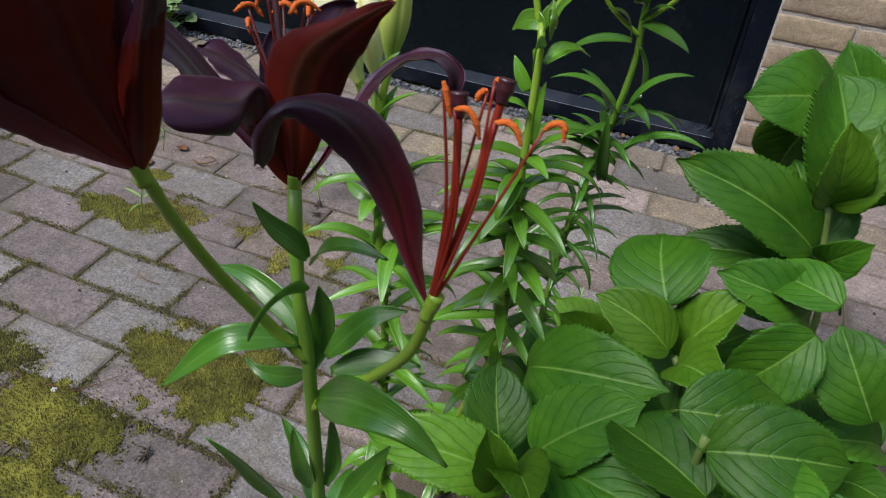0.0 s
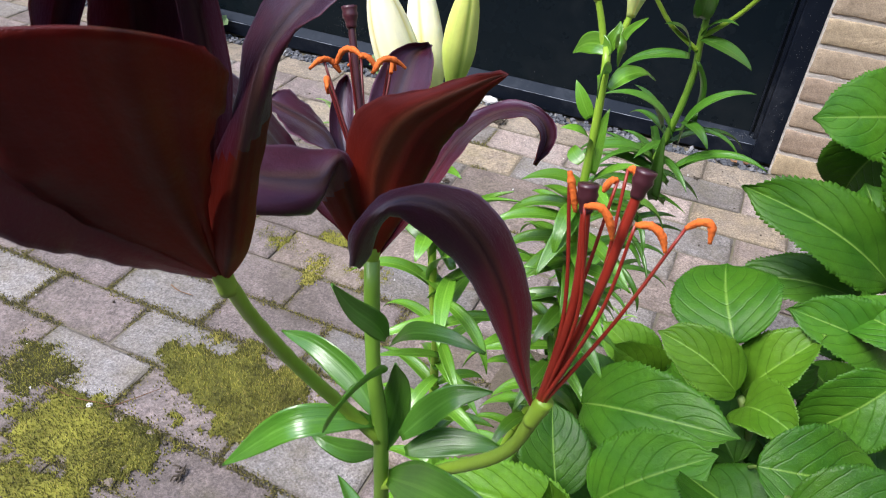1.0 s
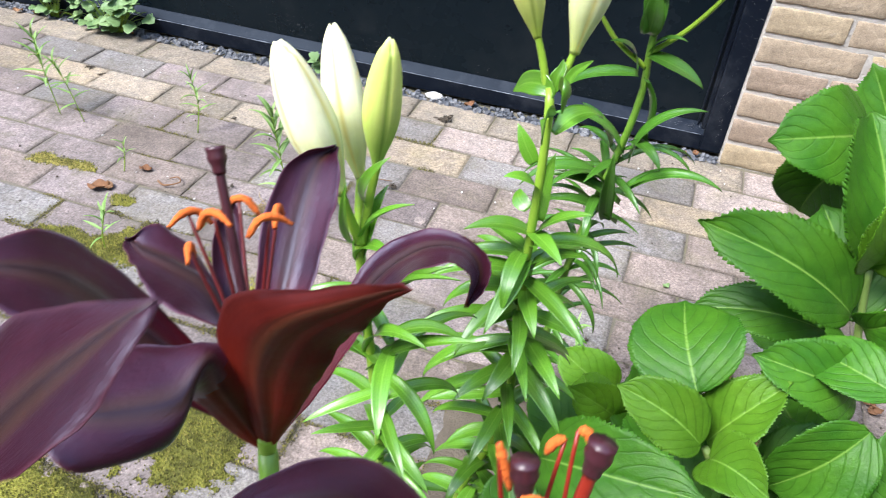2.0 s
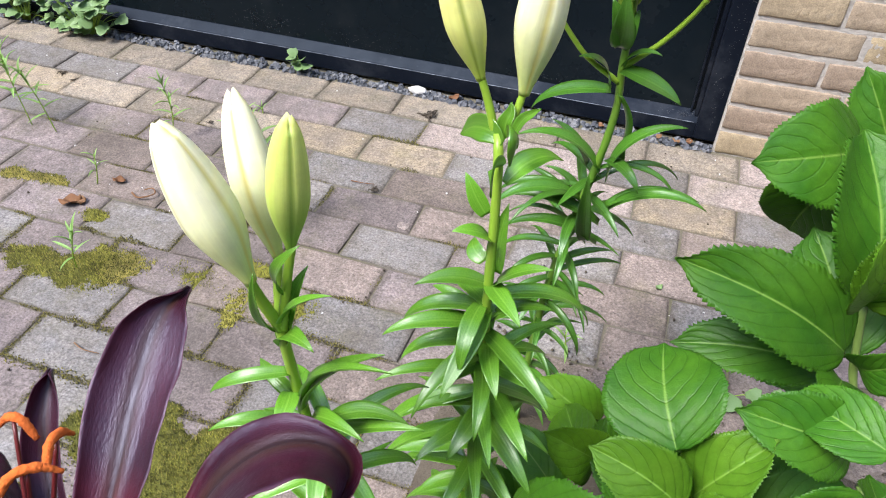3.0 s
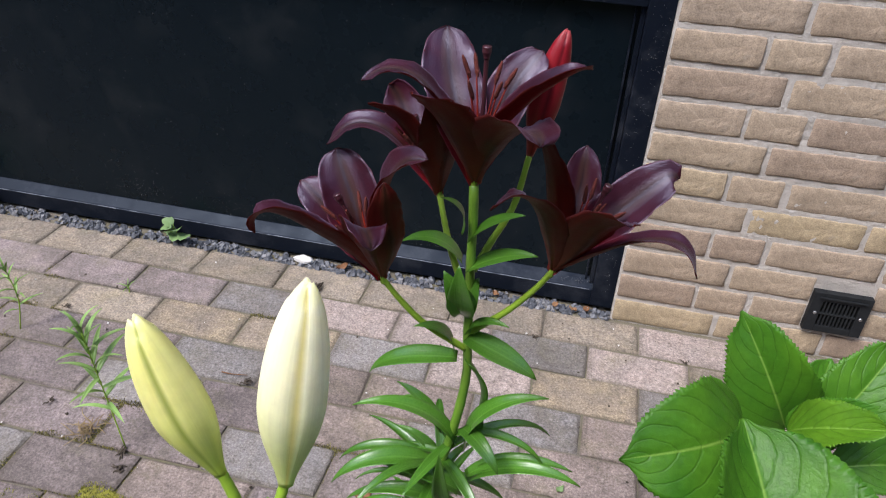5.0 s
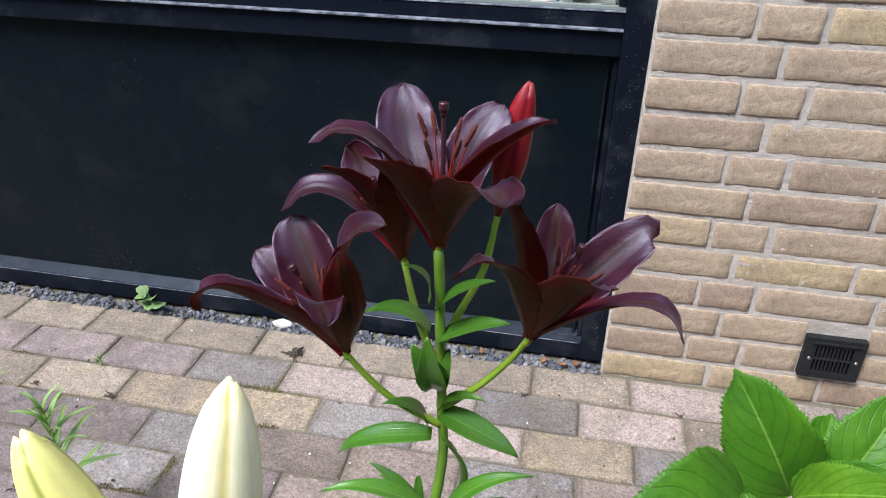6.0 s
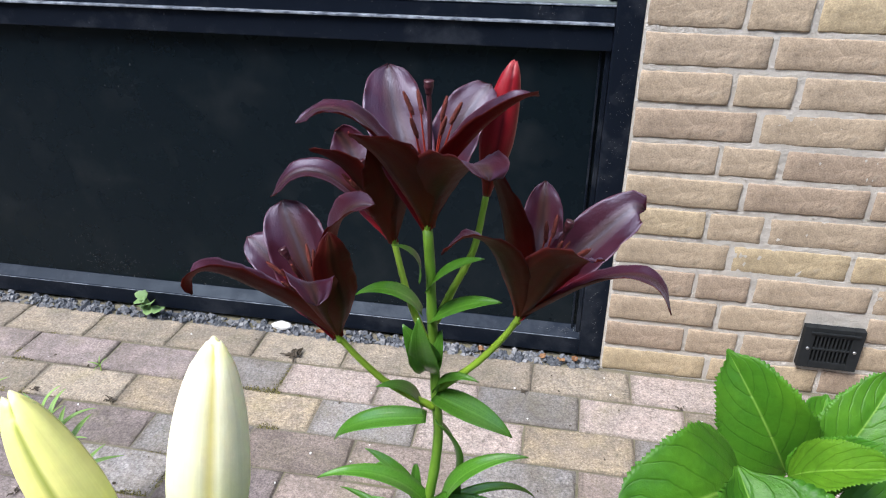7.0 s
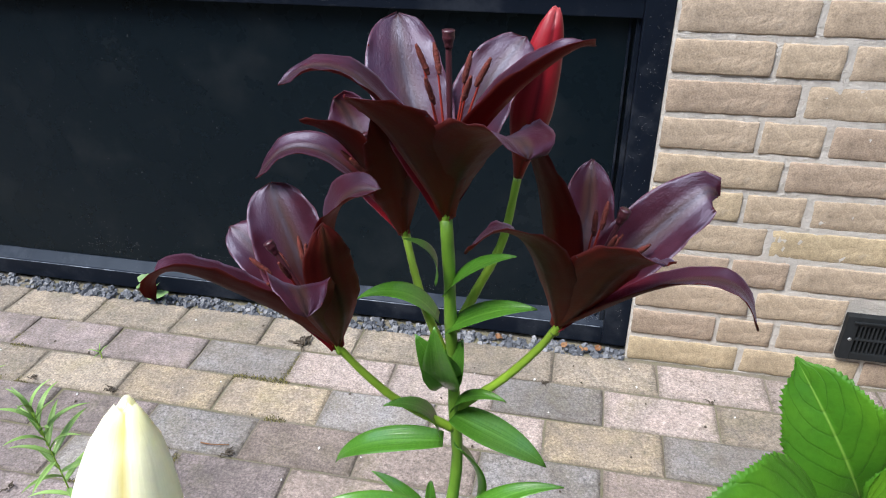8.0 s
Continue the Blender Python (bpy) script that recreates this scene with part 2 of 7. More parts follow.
def petal_paint(name, a, b, rib, rim, rough, glow, amount, heart_mix):
    s = Shade(name, rough)
    u, v = s.uv()
    lines = s.noise(1.0, 2, 0.5, "UV", (13, 0.9, 1))
    veins = s.noise(1.0, 2, 0.5, "UV", (70, 2.0, 1))
    soft = s.noise(45, 4)
    tone = s.mix(s.ramp(soft, (0.3, 0.0), (0.7, 1.0)), a, b)
    tone = s.mix(s.math("MULTIPLY", s.ramp(lines, (0.40, 0.0), (0.62, 1.0)), 0.16 + 0.3 * (heart_mix < 0.58)), tone, rib)
    tone = s.mix(s.math("MULTIPLY", s.ramp(veins, (0.45, 0.0), (0.62, 1.0)), 0.14), tone, rib)
    off = s.math("ABSOLUTE", s.math("SUBTRACT", u, 0.5))
    groove = s.ramp(off, (0.0, 1.0), (0.05 + 0.06 * heart_mix, 0.0))
    if heart_mix > 0.45:
        tone = s.mix(s.math("MULTIPLY", s.ramp(off, (0.03, 1.0), (0.20, 0.0)), 0.55), tone, (0.070, 0.040, 0.014))
    heart = s.ramp(v, (0.0, 1.0), (0.36 + 0.3 * heart_mix, 0.0))
    tone = s.mix(s.math("MULTIPLY", heart, heart_mix), tone, glow)
    tone = s.mix(s.math("MULTIPLY", groove, 0.75), tone, rib)
    tone = s.mix(s.ramp(off, (0.470, 0.0), (0.497, 0.8)), tone, rim)
    s.color(tone)
    s.rough(s.ramp(s.noise(90, 4, 0.6), (0.3, rough * 0.85), (0.7, rough * 1.3)))
    crinkle = s.noise(1.0, 4, 0.65, "UV", (30, 46, 1))
    high = s.math("ADD", s.math("MULTIPLY", lines, 0.22), s.math("MULTIPLY", crinkle, 0.5))
    s.bump(s.math("ADD", high, s.math("MULTIPLY", s.noise(420, 3, 0.6), 0.2)), 0.42, 0.0012)
    s.thin(amount, glow)
    return s.mat


petal_inside = petal_paint("dark_petal_inside", (0.024, 0.0034, 0.0080), (0.052, 0.0060, 0.0135), (0.0085, 0.0018, 0.0036), (0.10, 0.030, 0.042), 0.36, (0.40, 0.008, 0.010), 0.14, 0.6)
petal_outside = petal_paint("dark_petal_outside", (0.074, 0.0074, 0.0046), (0.124, 0.0135, 0.0072), (0.0075, 0.0026, 0.0014), (0.07, 0.022, 0.024), 0.46, (0.42, 0.030, 0.009), 0.40, 0.55)
for m, level, coat in ((petal_inside, 0.55, 0.05), (petal_outside, 0.24, 0.0)):
    skin = m.node_tree.nodes["Principled BSDF"]
    skin.inputs["Specular IOR Level"].default_value = level
    skin.inputs["Specular Tint"].default_value = (0.74, 0.74, 1.0, 1)
    skin.inputs["Coat Weight"].default_value = coat
    skin.inputs["Coat Roughness"].default_value = 0.24
petal_inside.node_tree.nodes["Principled BSDF"].inputs["Sheen Weight"].default_value = 0.12
petal_inside.node_tree.nodes["Principled BSDF"].inputs["Sheen Roughness"].default_value = 0.42
petal_inside.node_tree.nodes["Principled BSDF"].inputs["Sheen Tint"].default_value = (0.56, 0.54, 0.86, 1)

s = Shade("dark_filament", 0.4)
s.color(s.mix(s.noise(60, 3), (0.19, 0.013, 0.007), (0.29, 0.026, 0.011)))
filament_mat = s.mat
s = Shade("deep_maroon_filament", 0.4)
s.color(s.mix(s.noise(60, 3), (0.085, 0.008, 0.010), (0.14, 0.013, 0.011)))
filament_dark = s.mat
s = Shade("dark_stigma", 0.35)
s.color(s.mix(s.noise(100, 3), (0.035, 0.010, 0.016), (0.07, 0.018, 0.022)))
stigma_mat = s.mat
s = Shade("orange_pollen", 0.9)
s.color(s.mix(s.noise(700, 3), (0.55, 0.09, 0.010), (0.75, 0.17, 0.02)))
s.bump(s.noise(900, 3), 0.7, 0.001)
pollen_orange = s.mat
s = Shade("rust_pollen", 0.9)
s.color(s.mix(s.noise(600, 3), (0.045, 0.008, 0.007), (0.16, 0.022, 0.010)))
s.bump(s.noise(900, 3), 0.7, 0.001)
pollen_rust = s.mat


def bud_paint(name, low, high, seam, tipc):
    s = Shade(name, 0.42)
    u, v = s.uv()
    tone = s.mix(s.ramp(v, (0.0, 0.0), (0.62, 1.0)), low, high)
    tone = s.mix(s.ramp(v, (0.90, 0.0), (1.0, 0.8)), tone, tipc)
    w = s.math("PINGPONG", s.math("MULTIPLY", u, 3.0), 0.5)
    tone = s.mix(s.math("MULTIPLY", s.ramp(w, (0.0, 1.0), (0.035, 0.7), (0.10, 0.0)), 0.72), tone, seam)
    rib = s.math("PINGPONG", s.math("MULTIPLY", u, 9.0), 0.5)
    tone = s.mix(0.35, tone, s.ramp(rib, (0.0, 0.84), (0.35, 1.04)), "MULTIPLY")
    lines = s.noise(1.0, 3, 0.5, "UV", (60, 1.5, 1))
    tone = s.mix(0.12, tone, s.ramp(lines, (0.3, 0.7), (0.7, 1.2)), "MULTIPLY")
    tone = s.mix(0.25, tone, s.ramp(s.noise(120, 4, 0.6), (0.35, 0.8), (0.65, 1.1)), "MULTIPLY")
    s.color(tone)
    s.b.inputs["Subsurface Weight"].default_value = 0.55
    s.b.inputs["Subsurface Radius"].default_value = (0.010, 0.009, 0.006)
    s.b.inputs["Subsurface Scale"].default_value = 1.0
    s.bump(s.mix(0.5, lines, s.noise(300, 3)), 0.25, 0.001)
    return s.mat


cream_bud = bud_paint("cream_bud_skin", (0.52, 0.60, 0.17), (0.90, 0.855, 0.565), (0.70, 0.59, 0.14), (0.84, 0.77, 0.34))
pale_bud = bud_paint("yellow_green_bud_skin", (0.42, 0.52, 0.07), (0.86, 0.82, 0.29), (0.26, 0.34, 0.03), (0.84, 0.76, 0.30))
green_bud = bud_paint("green_bud_skin", (0.22, 0.40, 0.04), (0.62, 0.68, 0.17), (0.15, 0.28, 0.02), (0.72, 0.70, 0.22))
red_bud = bud_paint("crimson_bud_skin", (0.19, 0.006, 0.006), (0.22, 0.008, 0.014), (0.07, 0.003, 0.006), (0.32, 0.05, 0.05))
red_bud.node_tree.nodes["Principled BSDF"].inputs["Subsurface Weight"].default_value = 0.05
red_bud.node_tree.nodes["Principled BSDF"].inputs["Specular IOR Level"].default_value = 0.3


def hydrangea_green(name, a, b, vein, through_color):
    s = Shade(name, 0.42)
    s.b.inputs["Specular IOR Level"].default_value = 0.27
    u, v = s.uv()
    off = s.math("MULTIPLY", s.math("ABSOLUTE", s.math("SUBTRACT", u, 0.5)), 2.0)
    mid = s.ramp(off, (0.0, 1.0), (0.036, 0.0))
    sway = s.math("ADD", s.math("MULTIPLY", s.noise(1.0, 3, 0.6, "UV", (4, 4, 1)), 0.55), s.random())
    phase = s.math("ADD", s.math("SUBTRACT", s.math("MULTIPLY", v, 6.3), s.math("MULTIPLY", s.math("POWER", off, 1.3), 2.9)), sway)
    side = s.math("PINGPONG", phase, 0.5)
    vein_shade = s.ramp(side, (0.0, 1.0), (0.030, 0.0))
    cells = s.node("ShaderNodeTexVoronoi", Scale=330.0)
    cells.feature = "DISTANCE_TO_EDGE"
    s.link(s.where.outputs["Object"], cells.inputs["Vector"])
    net = s.ramp(cells.outputs["Distance"], (0.0, 1.0), (0.10, 0.0))
    pucker = s.noise(170, 4, 0.65)
    tone = s.mix(s.ramp(s.noise(26, 4), (0.3, 0.0), (0.7, 1.0)), a, b)
    tone = s.mix(1.0, tone, s.ramp(s.random(), (0.0, 0.66), (1.0, 1.32)), "MULTIPLY")
    # quilting shade painted into the green: pucker hollows and vein furrows darker
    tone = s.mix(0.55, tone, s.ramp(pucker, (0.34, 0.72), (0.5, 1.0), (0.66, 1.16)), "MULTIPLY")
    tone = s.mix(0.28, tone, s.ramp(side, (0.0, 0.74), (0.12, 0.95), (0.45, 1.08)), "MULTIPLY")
    # thin dark line along each sunken side vein, its crease shade as colour
    tone = s.mix(s.math("MULTIPLY", vein_shade, 0.5), tone, (a[0] * 0.40, a[1] * 0.45, a[2] * 0.45))
    tone = s.mix(s.math("MULTIPLY", mid, 0.85), tone, vein)
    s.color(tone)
    crease = s.ramp(side, (0.0, 0.0), (0.09, 0.75), (0.4, 1.0))
    high = s.math("ADD", s.math("MULTIPLY", crease, 0.34), s.math("MULTIPLY", pucker, 0.5))
    s.bump(s.math("SUBTRACT", high, s.math("MULTIPLY", net, 0.035)), 0.6, 0.0022)
    s.thin(0.25, through_color)
    return s.mat


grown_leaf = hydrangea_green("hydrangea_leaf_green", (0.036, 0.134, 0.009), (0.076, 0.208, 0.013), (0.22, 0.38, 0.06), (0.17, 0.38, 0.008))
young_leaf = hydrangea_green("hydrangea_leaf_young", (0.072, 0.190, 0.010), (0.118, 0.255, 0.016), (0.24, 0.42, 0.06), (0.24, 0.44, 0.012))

s = Shade("hydrangea_wood", 0.6)
s.color(s.mix(s.noise(50, 4), (0.11, 0.17, 0.035), (0.17, 0.25, 0.05)))
s.bump(s.noise(200, 4), 0.4, 0.001)
branch_mat = s.mat

s = Shade("ivy_leaf", 0.5)
s.color(s.mix(s.noise(60, 4), s.mix(s.random(), (0.07, 0.17, 0.05), (0.20, 0.32, 0.11)), (0.26, 0.37, 0.15)))
s.thin(0.2, (0.25, 0.45, 0.1))
weed_leaf = s.mat

s = Shade("window_glass", 0.02)
s.color((1, 1, 1))
s.b.inputs["Transmission Weight"].default_value = 1.0
s.b.inputs["IOR"].default_value = 1.08
glass = s.mat

s = Shade("white_sill_paint", 0.4)
s.color(s.mix(s.noise(20, 4), (0.17, 0.20, 0.185), (0.23, 0.26, 0.24)))
sill_paint = s.mat
s = Shade("white_glaze", 0.2)
s.color(s.mix(s.noise(40, 3), (0.70, 0.70, 0.66), (0.78, 0.77, 0.72)))
glaze_white = s.mat
s = Shade("blue_glaze", 0.2)
s.color(s.mix(s.noise(40, 3), (0.08, 0.22, 0.36), (0.14, 0.30, 0.44)))
glaze_blue = s.mat
s = Shade("orange_red_glaze", 0.25)
s.color((0.55, 0.10, 0.03))
glaze_orange = s.mat
s = Shade("leaf_green_glaze", 0.25)
s.color((0.10, 0.22, 0.10))
glaze_green = s.mat
s = Shade("room_plaster", 0.9)
s.color(s.mix(s.noise(6, 4), (0.30, 0.29, 0.25), (0.38, 0.36, 0.31)))
plaster = s.mat
s = Shade("cast_iron_black", 0.6)
s.b.inputs["Specular IOR Level"].default_value = 0.2
s.color(s.mix(s.noise(80, 4), (0.006, 0.007, 0.008), (0.022, 0.024, 0.025)))
s.bump(s.noise(150, 4), 0.3, 0.001)
iron = s.mat
s = Shade("zinc_screw", 0.35, 0.9)
s.color((0.45, 0.45, 0.44))
zinc = s.mat


# ---- builders ----
def mesh_of(name, verts, faces, mats, index=None, uvs=None, smooth=True):
    me = bpy.data.meshes.new(name)
    me.from_pydata([tuple(map(float, v)) for v in verts], [], faces)
    for m in mats:
        me.materials.append(m)
    if index is not None:
        me.polygons.foreach_set("material_index", np.array(index, dtype=np.int32))
    if uvs is not None:
        layer = me.uv_layers.new(name="UVMap")
        loops = np.zeros(len(me.loops), dtype=np.int32)
        me.loops.foreach_get("vertex_index", loops)
        layer.data.foreach_set("uv", np.asarray(uvs, dtype=np.float32)[loops].ravel())
    me.polygons.foreach_set("use_smooth", np.full(len(me.polygons), smooth))
    me.update()
    return me


def part(name, data, parent, label=""):
    """One mesh as a part of a thing or of a part; its places are those of the world."""
    ob = new(name, data)
    ob.parent = parent
    if parent.type == "EMPTY":
        ob.matrix_parent_inverse = parent.matrix_basis.inverted()
    return tagged(ob, label)


def thing(name, label, category, group="", kind="", data=None, at=None):
    ob = tagged(new(name, data), label, category, group, kind)
    if at:
        ob.matrix_basis = Matrix.Translation(at)
        ob.empty_display_size = 0.05
    return ob


def box_data(name, lo, hi, mat, bevel=0.0):
    bm = bmesh.new()
    bmesh.ops.create_cube(bm, size=1.0)
    for v in bm.verts:
        v.co = Vector([lo[i] + (v.co[i] + 0.5) * (hi[i] - lo[i]) for i in range(3)])
    if bevel:
        bmesh.ops.bevel(bm, geom=bm.edges[:], offset=bevel, segments=2, affect="EDGES", profile=0.7)
    me = bpy.data.meshes.new(name)
    bm.to_mesh(me)
    bm.free()
    me.materials.append(mat)
    return me


def curve_points(pts, n):
    """n places evenly spread along a smooth line through pts."""
    p = np.array(pts, dtype=float)
    if len(p) == 2:
        t = np.linspace(0, 1, n)[:, None]
        return p[0] * (1 - t) + p[1] * t
    q = np.vstack([2 * p[0] - p[1], p, 2 * p[-1] - p[-2]])
    fine = []
    for i in range(1, len(q) - 2):
        for t in np.linspace(0, 1, 24, endpoint=False):
            a, b, c, d = q[i - 1], q[i], q[i + 1], q[i + 2]
            fine.append(0.5 * (2 * b + (c - a) * t + (2 * a - 5 * b + 4 * c - d) * t * t + (3 * b - a - 3 * c + d) * t ** 3))
    fine = np.array(fine + [p[-1]])
    run = np.concatenate([[0], np.cumsum(np.linalg.norm(np.diff(fine, axis=0), axis=1))])
    want = np.linspace(0, run[-1], n)
    return np.stack([np.interp(want, run, fine[:, k]) for k in range(3)], axis=1)


def unit(v):
    return v / (np.linalg.norm(v, axis=-1, keepdims=True) + 1e-12)


def tube_data(name, pts, r0, r1, mat, n=24, sides=9, wob=0.06, seed=0, spindle=False):
    c = curve_points(pts, n)
    rng = np.random.RandomState(seed + len(pts))
    t = unit(np.gradient(c, axis=0))
    ref = np.array([1.0, 0, 0]) if abs(t[0][0]) < 0.8 else np.array([0, 1.0, 0])
    verts, faces = [], []
    for i in range(n):
        a = unit(np.cross(t[i], ref))
        b = np.cross(t[i], a)
        ref = np.cross(a, t[i])
        f = i / (n - 1)
        r = (r0 + (r1 - r0) * f) * (1 + wob * rng.uniform(-1, 1))
        if spindle:
            r *= 0.25 + 0.75 * math.sin(math.pi * min(0.97, max(0.03, f))) ** 0.45
        for k in range(sides):
            g = 2 * math.pi * k / sides
            verts.append(c[i] + r * (math.cos(g) * a + math.sin(g) * b))
    for i in range(n - 1):
        for k in range(sides):
            j = (k + 1) % sides
            faces.append((i * sides + k, i * sides + j, (i + 1) * sides + j, (i + 1) * sides + k))
    faces.append(tuple(range(sides))[::-1])
    faces.append(tuple((n - 1) * sides + k for k in range(sides)))
    return mesh_of(name, verts, faces, [mat])


def sheet_data(name, grid, thick, mats):
    """A closed thin body from a grid of places [along, across]: the upper face takes mats[0], the lower mats[1]."""
    nv, nu = grid.shape[:2]
    dv, du = np.gradient(grid, axis=0), np.gradient(grid, axis=1)
    nor = unit(np.cross(du, dv))
    u = np.linspace(-1, 1, nu)[None, :, None]
    low = grid - nor * thick * (1 - 0.85 * u ** 6)
    verts = np.concatenate([grid.reshape(-1, 3), low.reshape(-1, 3)])
    uu, vv = np.meshgrid(np.linspace(0, 1, nu), np.linspace(0, 1, nv))
    uvs = np.stack([uu.ravel(), vv.ravel()], axis=1)
    uvs = np.concatenate([uvs, uvs])
    faces, index, m = [], [], nv * nu
    for i in range(nv - 1):
        for j in range(nu - 1):
            a, b, c, d = i * nu + j, i * nu + j + 1, (i + 1) * nu + j + 1, (i + 1) * nu + j
            faces.append((a, b, c, d))
            index.append(0)
            faces.append((d + m, c + m, b + m, a + m))
            index.append(1)
    rim = [j for j in range(nu)] + [i * nu + nu - 1 for i in range(1, nv)] + [(nv - 1) * nu + j for j in range(nu - 2, -1, -1)] + [i * nu for i in range(nv - 2, 0, -1)]
    for a, b in zip(rim, rim[1:] + rim[:1]):
        faces.append((b, a, a + m, b + m))
        index.append(1)
    return mesh_of(name, verts, faces, mats, index, uvs)


def swept_grid(spine, normal, half_width, cup, nu, twist=0.0):
    """Rows of places across a spine: half_width and cup per row; normal is the inner side at the start."""
    n = len(spine)
    t = unit(np.gradient(spine, axis=0))
    nrm = unit(normal - t[0] * np.dot(normal, t[0]))
    rows = []
    u = np.linspace(-1, 1, nu)
    for i in range(n):
        nrm = unit(nrm - t[i] * np.dot(nrm, t[i]))
        a = twist * (i / (n - 1)) ** 1.4
        side = np.cross(t[i], nrm)
        s2, n2 = side * math.cos(a) + nrm * math.sin(a), nrm * math.cos(a) - side * math.sin(a)
        w, c = half_width[i], cup[i]
        rows.append(spine[i] + np.outer(u * w, s2) + np.outer((np.abs(u) ** 1.7) * w * c, n2))
    return np.array(rows)


# ---- plants ----
def lily_plant(name, base, label):
    return thing(name, label, "lily", at=base)


def stalk(name, parent, pts, r0, r1):
    mat = branch_mat if name == "branch" else stem_green if name == "flower_stalk" or "fresh" in parent else stem_dark
    return part(name, tube_data(name, pts, r0, r1, mat, n=14 + 6 * len(pts), seed=len(pts)), parent)


def lily_flower(plant, base, axis, label, stamens=0.082, lean=None):
    """The seat of a flower, with stamens and a pistil when stamens (their length) is given."""
    b, ax = np.array(base), unit(np.array(axis, dtype=float))
    seat = part("flower", tube_data("flower", [b - ax * 0.004, b + ax * 0.003, b + ax * 0.008], 0.0025, 0.0032, stem_green, n=8, sides=12), plant, label)
    seat["axis"], seat["base"] = [float(v) for v in ax], [float(v) for v in b]
    if stamens:
        ax = unit(np.array(lean, dtype=float)) if lean else ax
        rng = np.random.RandomState(int(abs(base[0]) * 9973) % 1000)
        side = unit(np.cross(ax, [0.3, 1.0, 0.1]))
        other = np.cross(ax, side)
        for k in range(6):
            g = 2 * math.pi * k / 6 + 0.35 + rng.uniform(-0.2, 0.2)
            out = side * math.cos(g) + other * math.sin(g)
            ln = stamens * rng.uniform(0.9, 1.1)
            tip = b + ax * ln + out * 0.014
            along = np.cross(ax, out)
            thread = [b + ax * 0.006, b + ax * ln * 0.5 + out * 0.004, tip]
            if b[1] < -1.3:
                swing = unit(along + out * 0.6)
                stamen(seat, thread, None, None, [tip - swing * 0.007 - ax * 0.0045, tip - swing * 0.003, tip + swing * 0.002, tip + swing * 0.0065 - ax * 0.003], filament_dark)
            else:
                bend = unit(ax * 0.9 + out * 0.4) * 0.0075
                stamen(seat, thread, tip + bend, tip - bend)
        pistil(seat, [b + ax * 0.006, b + ax * stamens * 0.6, b + ax * stamens * 1.25 + side * 0.003], stigma_mat)
    return seat


def stamen(seat, pts, one_end, other_end=None, arc=None, mat=filament_mat):
    """A thread with its pollen sac, which lies between the two ends, or along arc."""
    data = tube_data("stamen", pts, 0.00085, 0.0005, mat, n=16, sides=6)
    ob = part("stamen", data, seat)
    orange = np.array(pts[0])[1] < -1.3
    if arc is None:
        a, b = np.array(one_end), np.array(other_end)
        arc = [b, (a + b) / 2, a]
    an = tube_data("anther", arc, 0.0013 if orange else 0.0017, 0.0011 if orange else 0.0014, pollen_orange if orange else pollen_rust, n=20, sides=8, wob=0.14, spindle=True)
    part("anther", an, ob)
    return ob


def pistil(seat, pts, mat=filament_mat):
    ob = part("pistil", tube_data("pistil", pts, 0.0013, 0.0015, mat, n=18, sides=8), seat)
    p = curve_points(pts, 12)
    t = unit(p[-1] - p[-2])
    part("stigma", tube_data("stigma", [p[-1] - t * 0.006, p[-1] - t * 0.001, p[-1] + t * 0.002], 0.0018, 0.0034, stigma_mat, n=9, sides=9, wob=0.12), ob)
    return ob


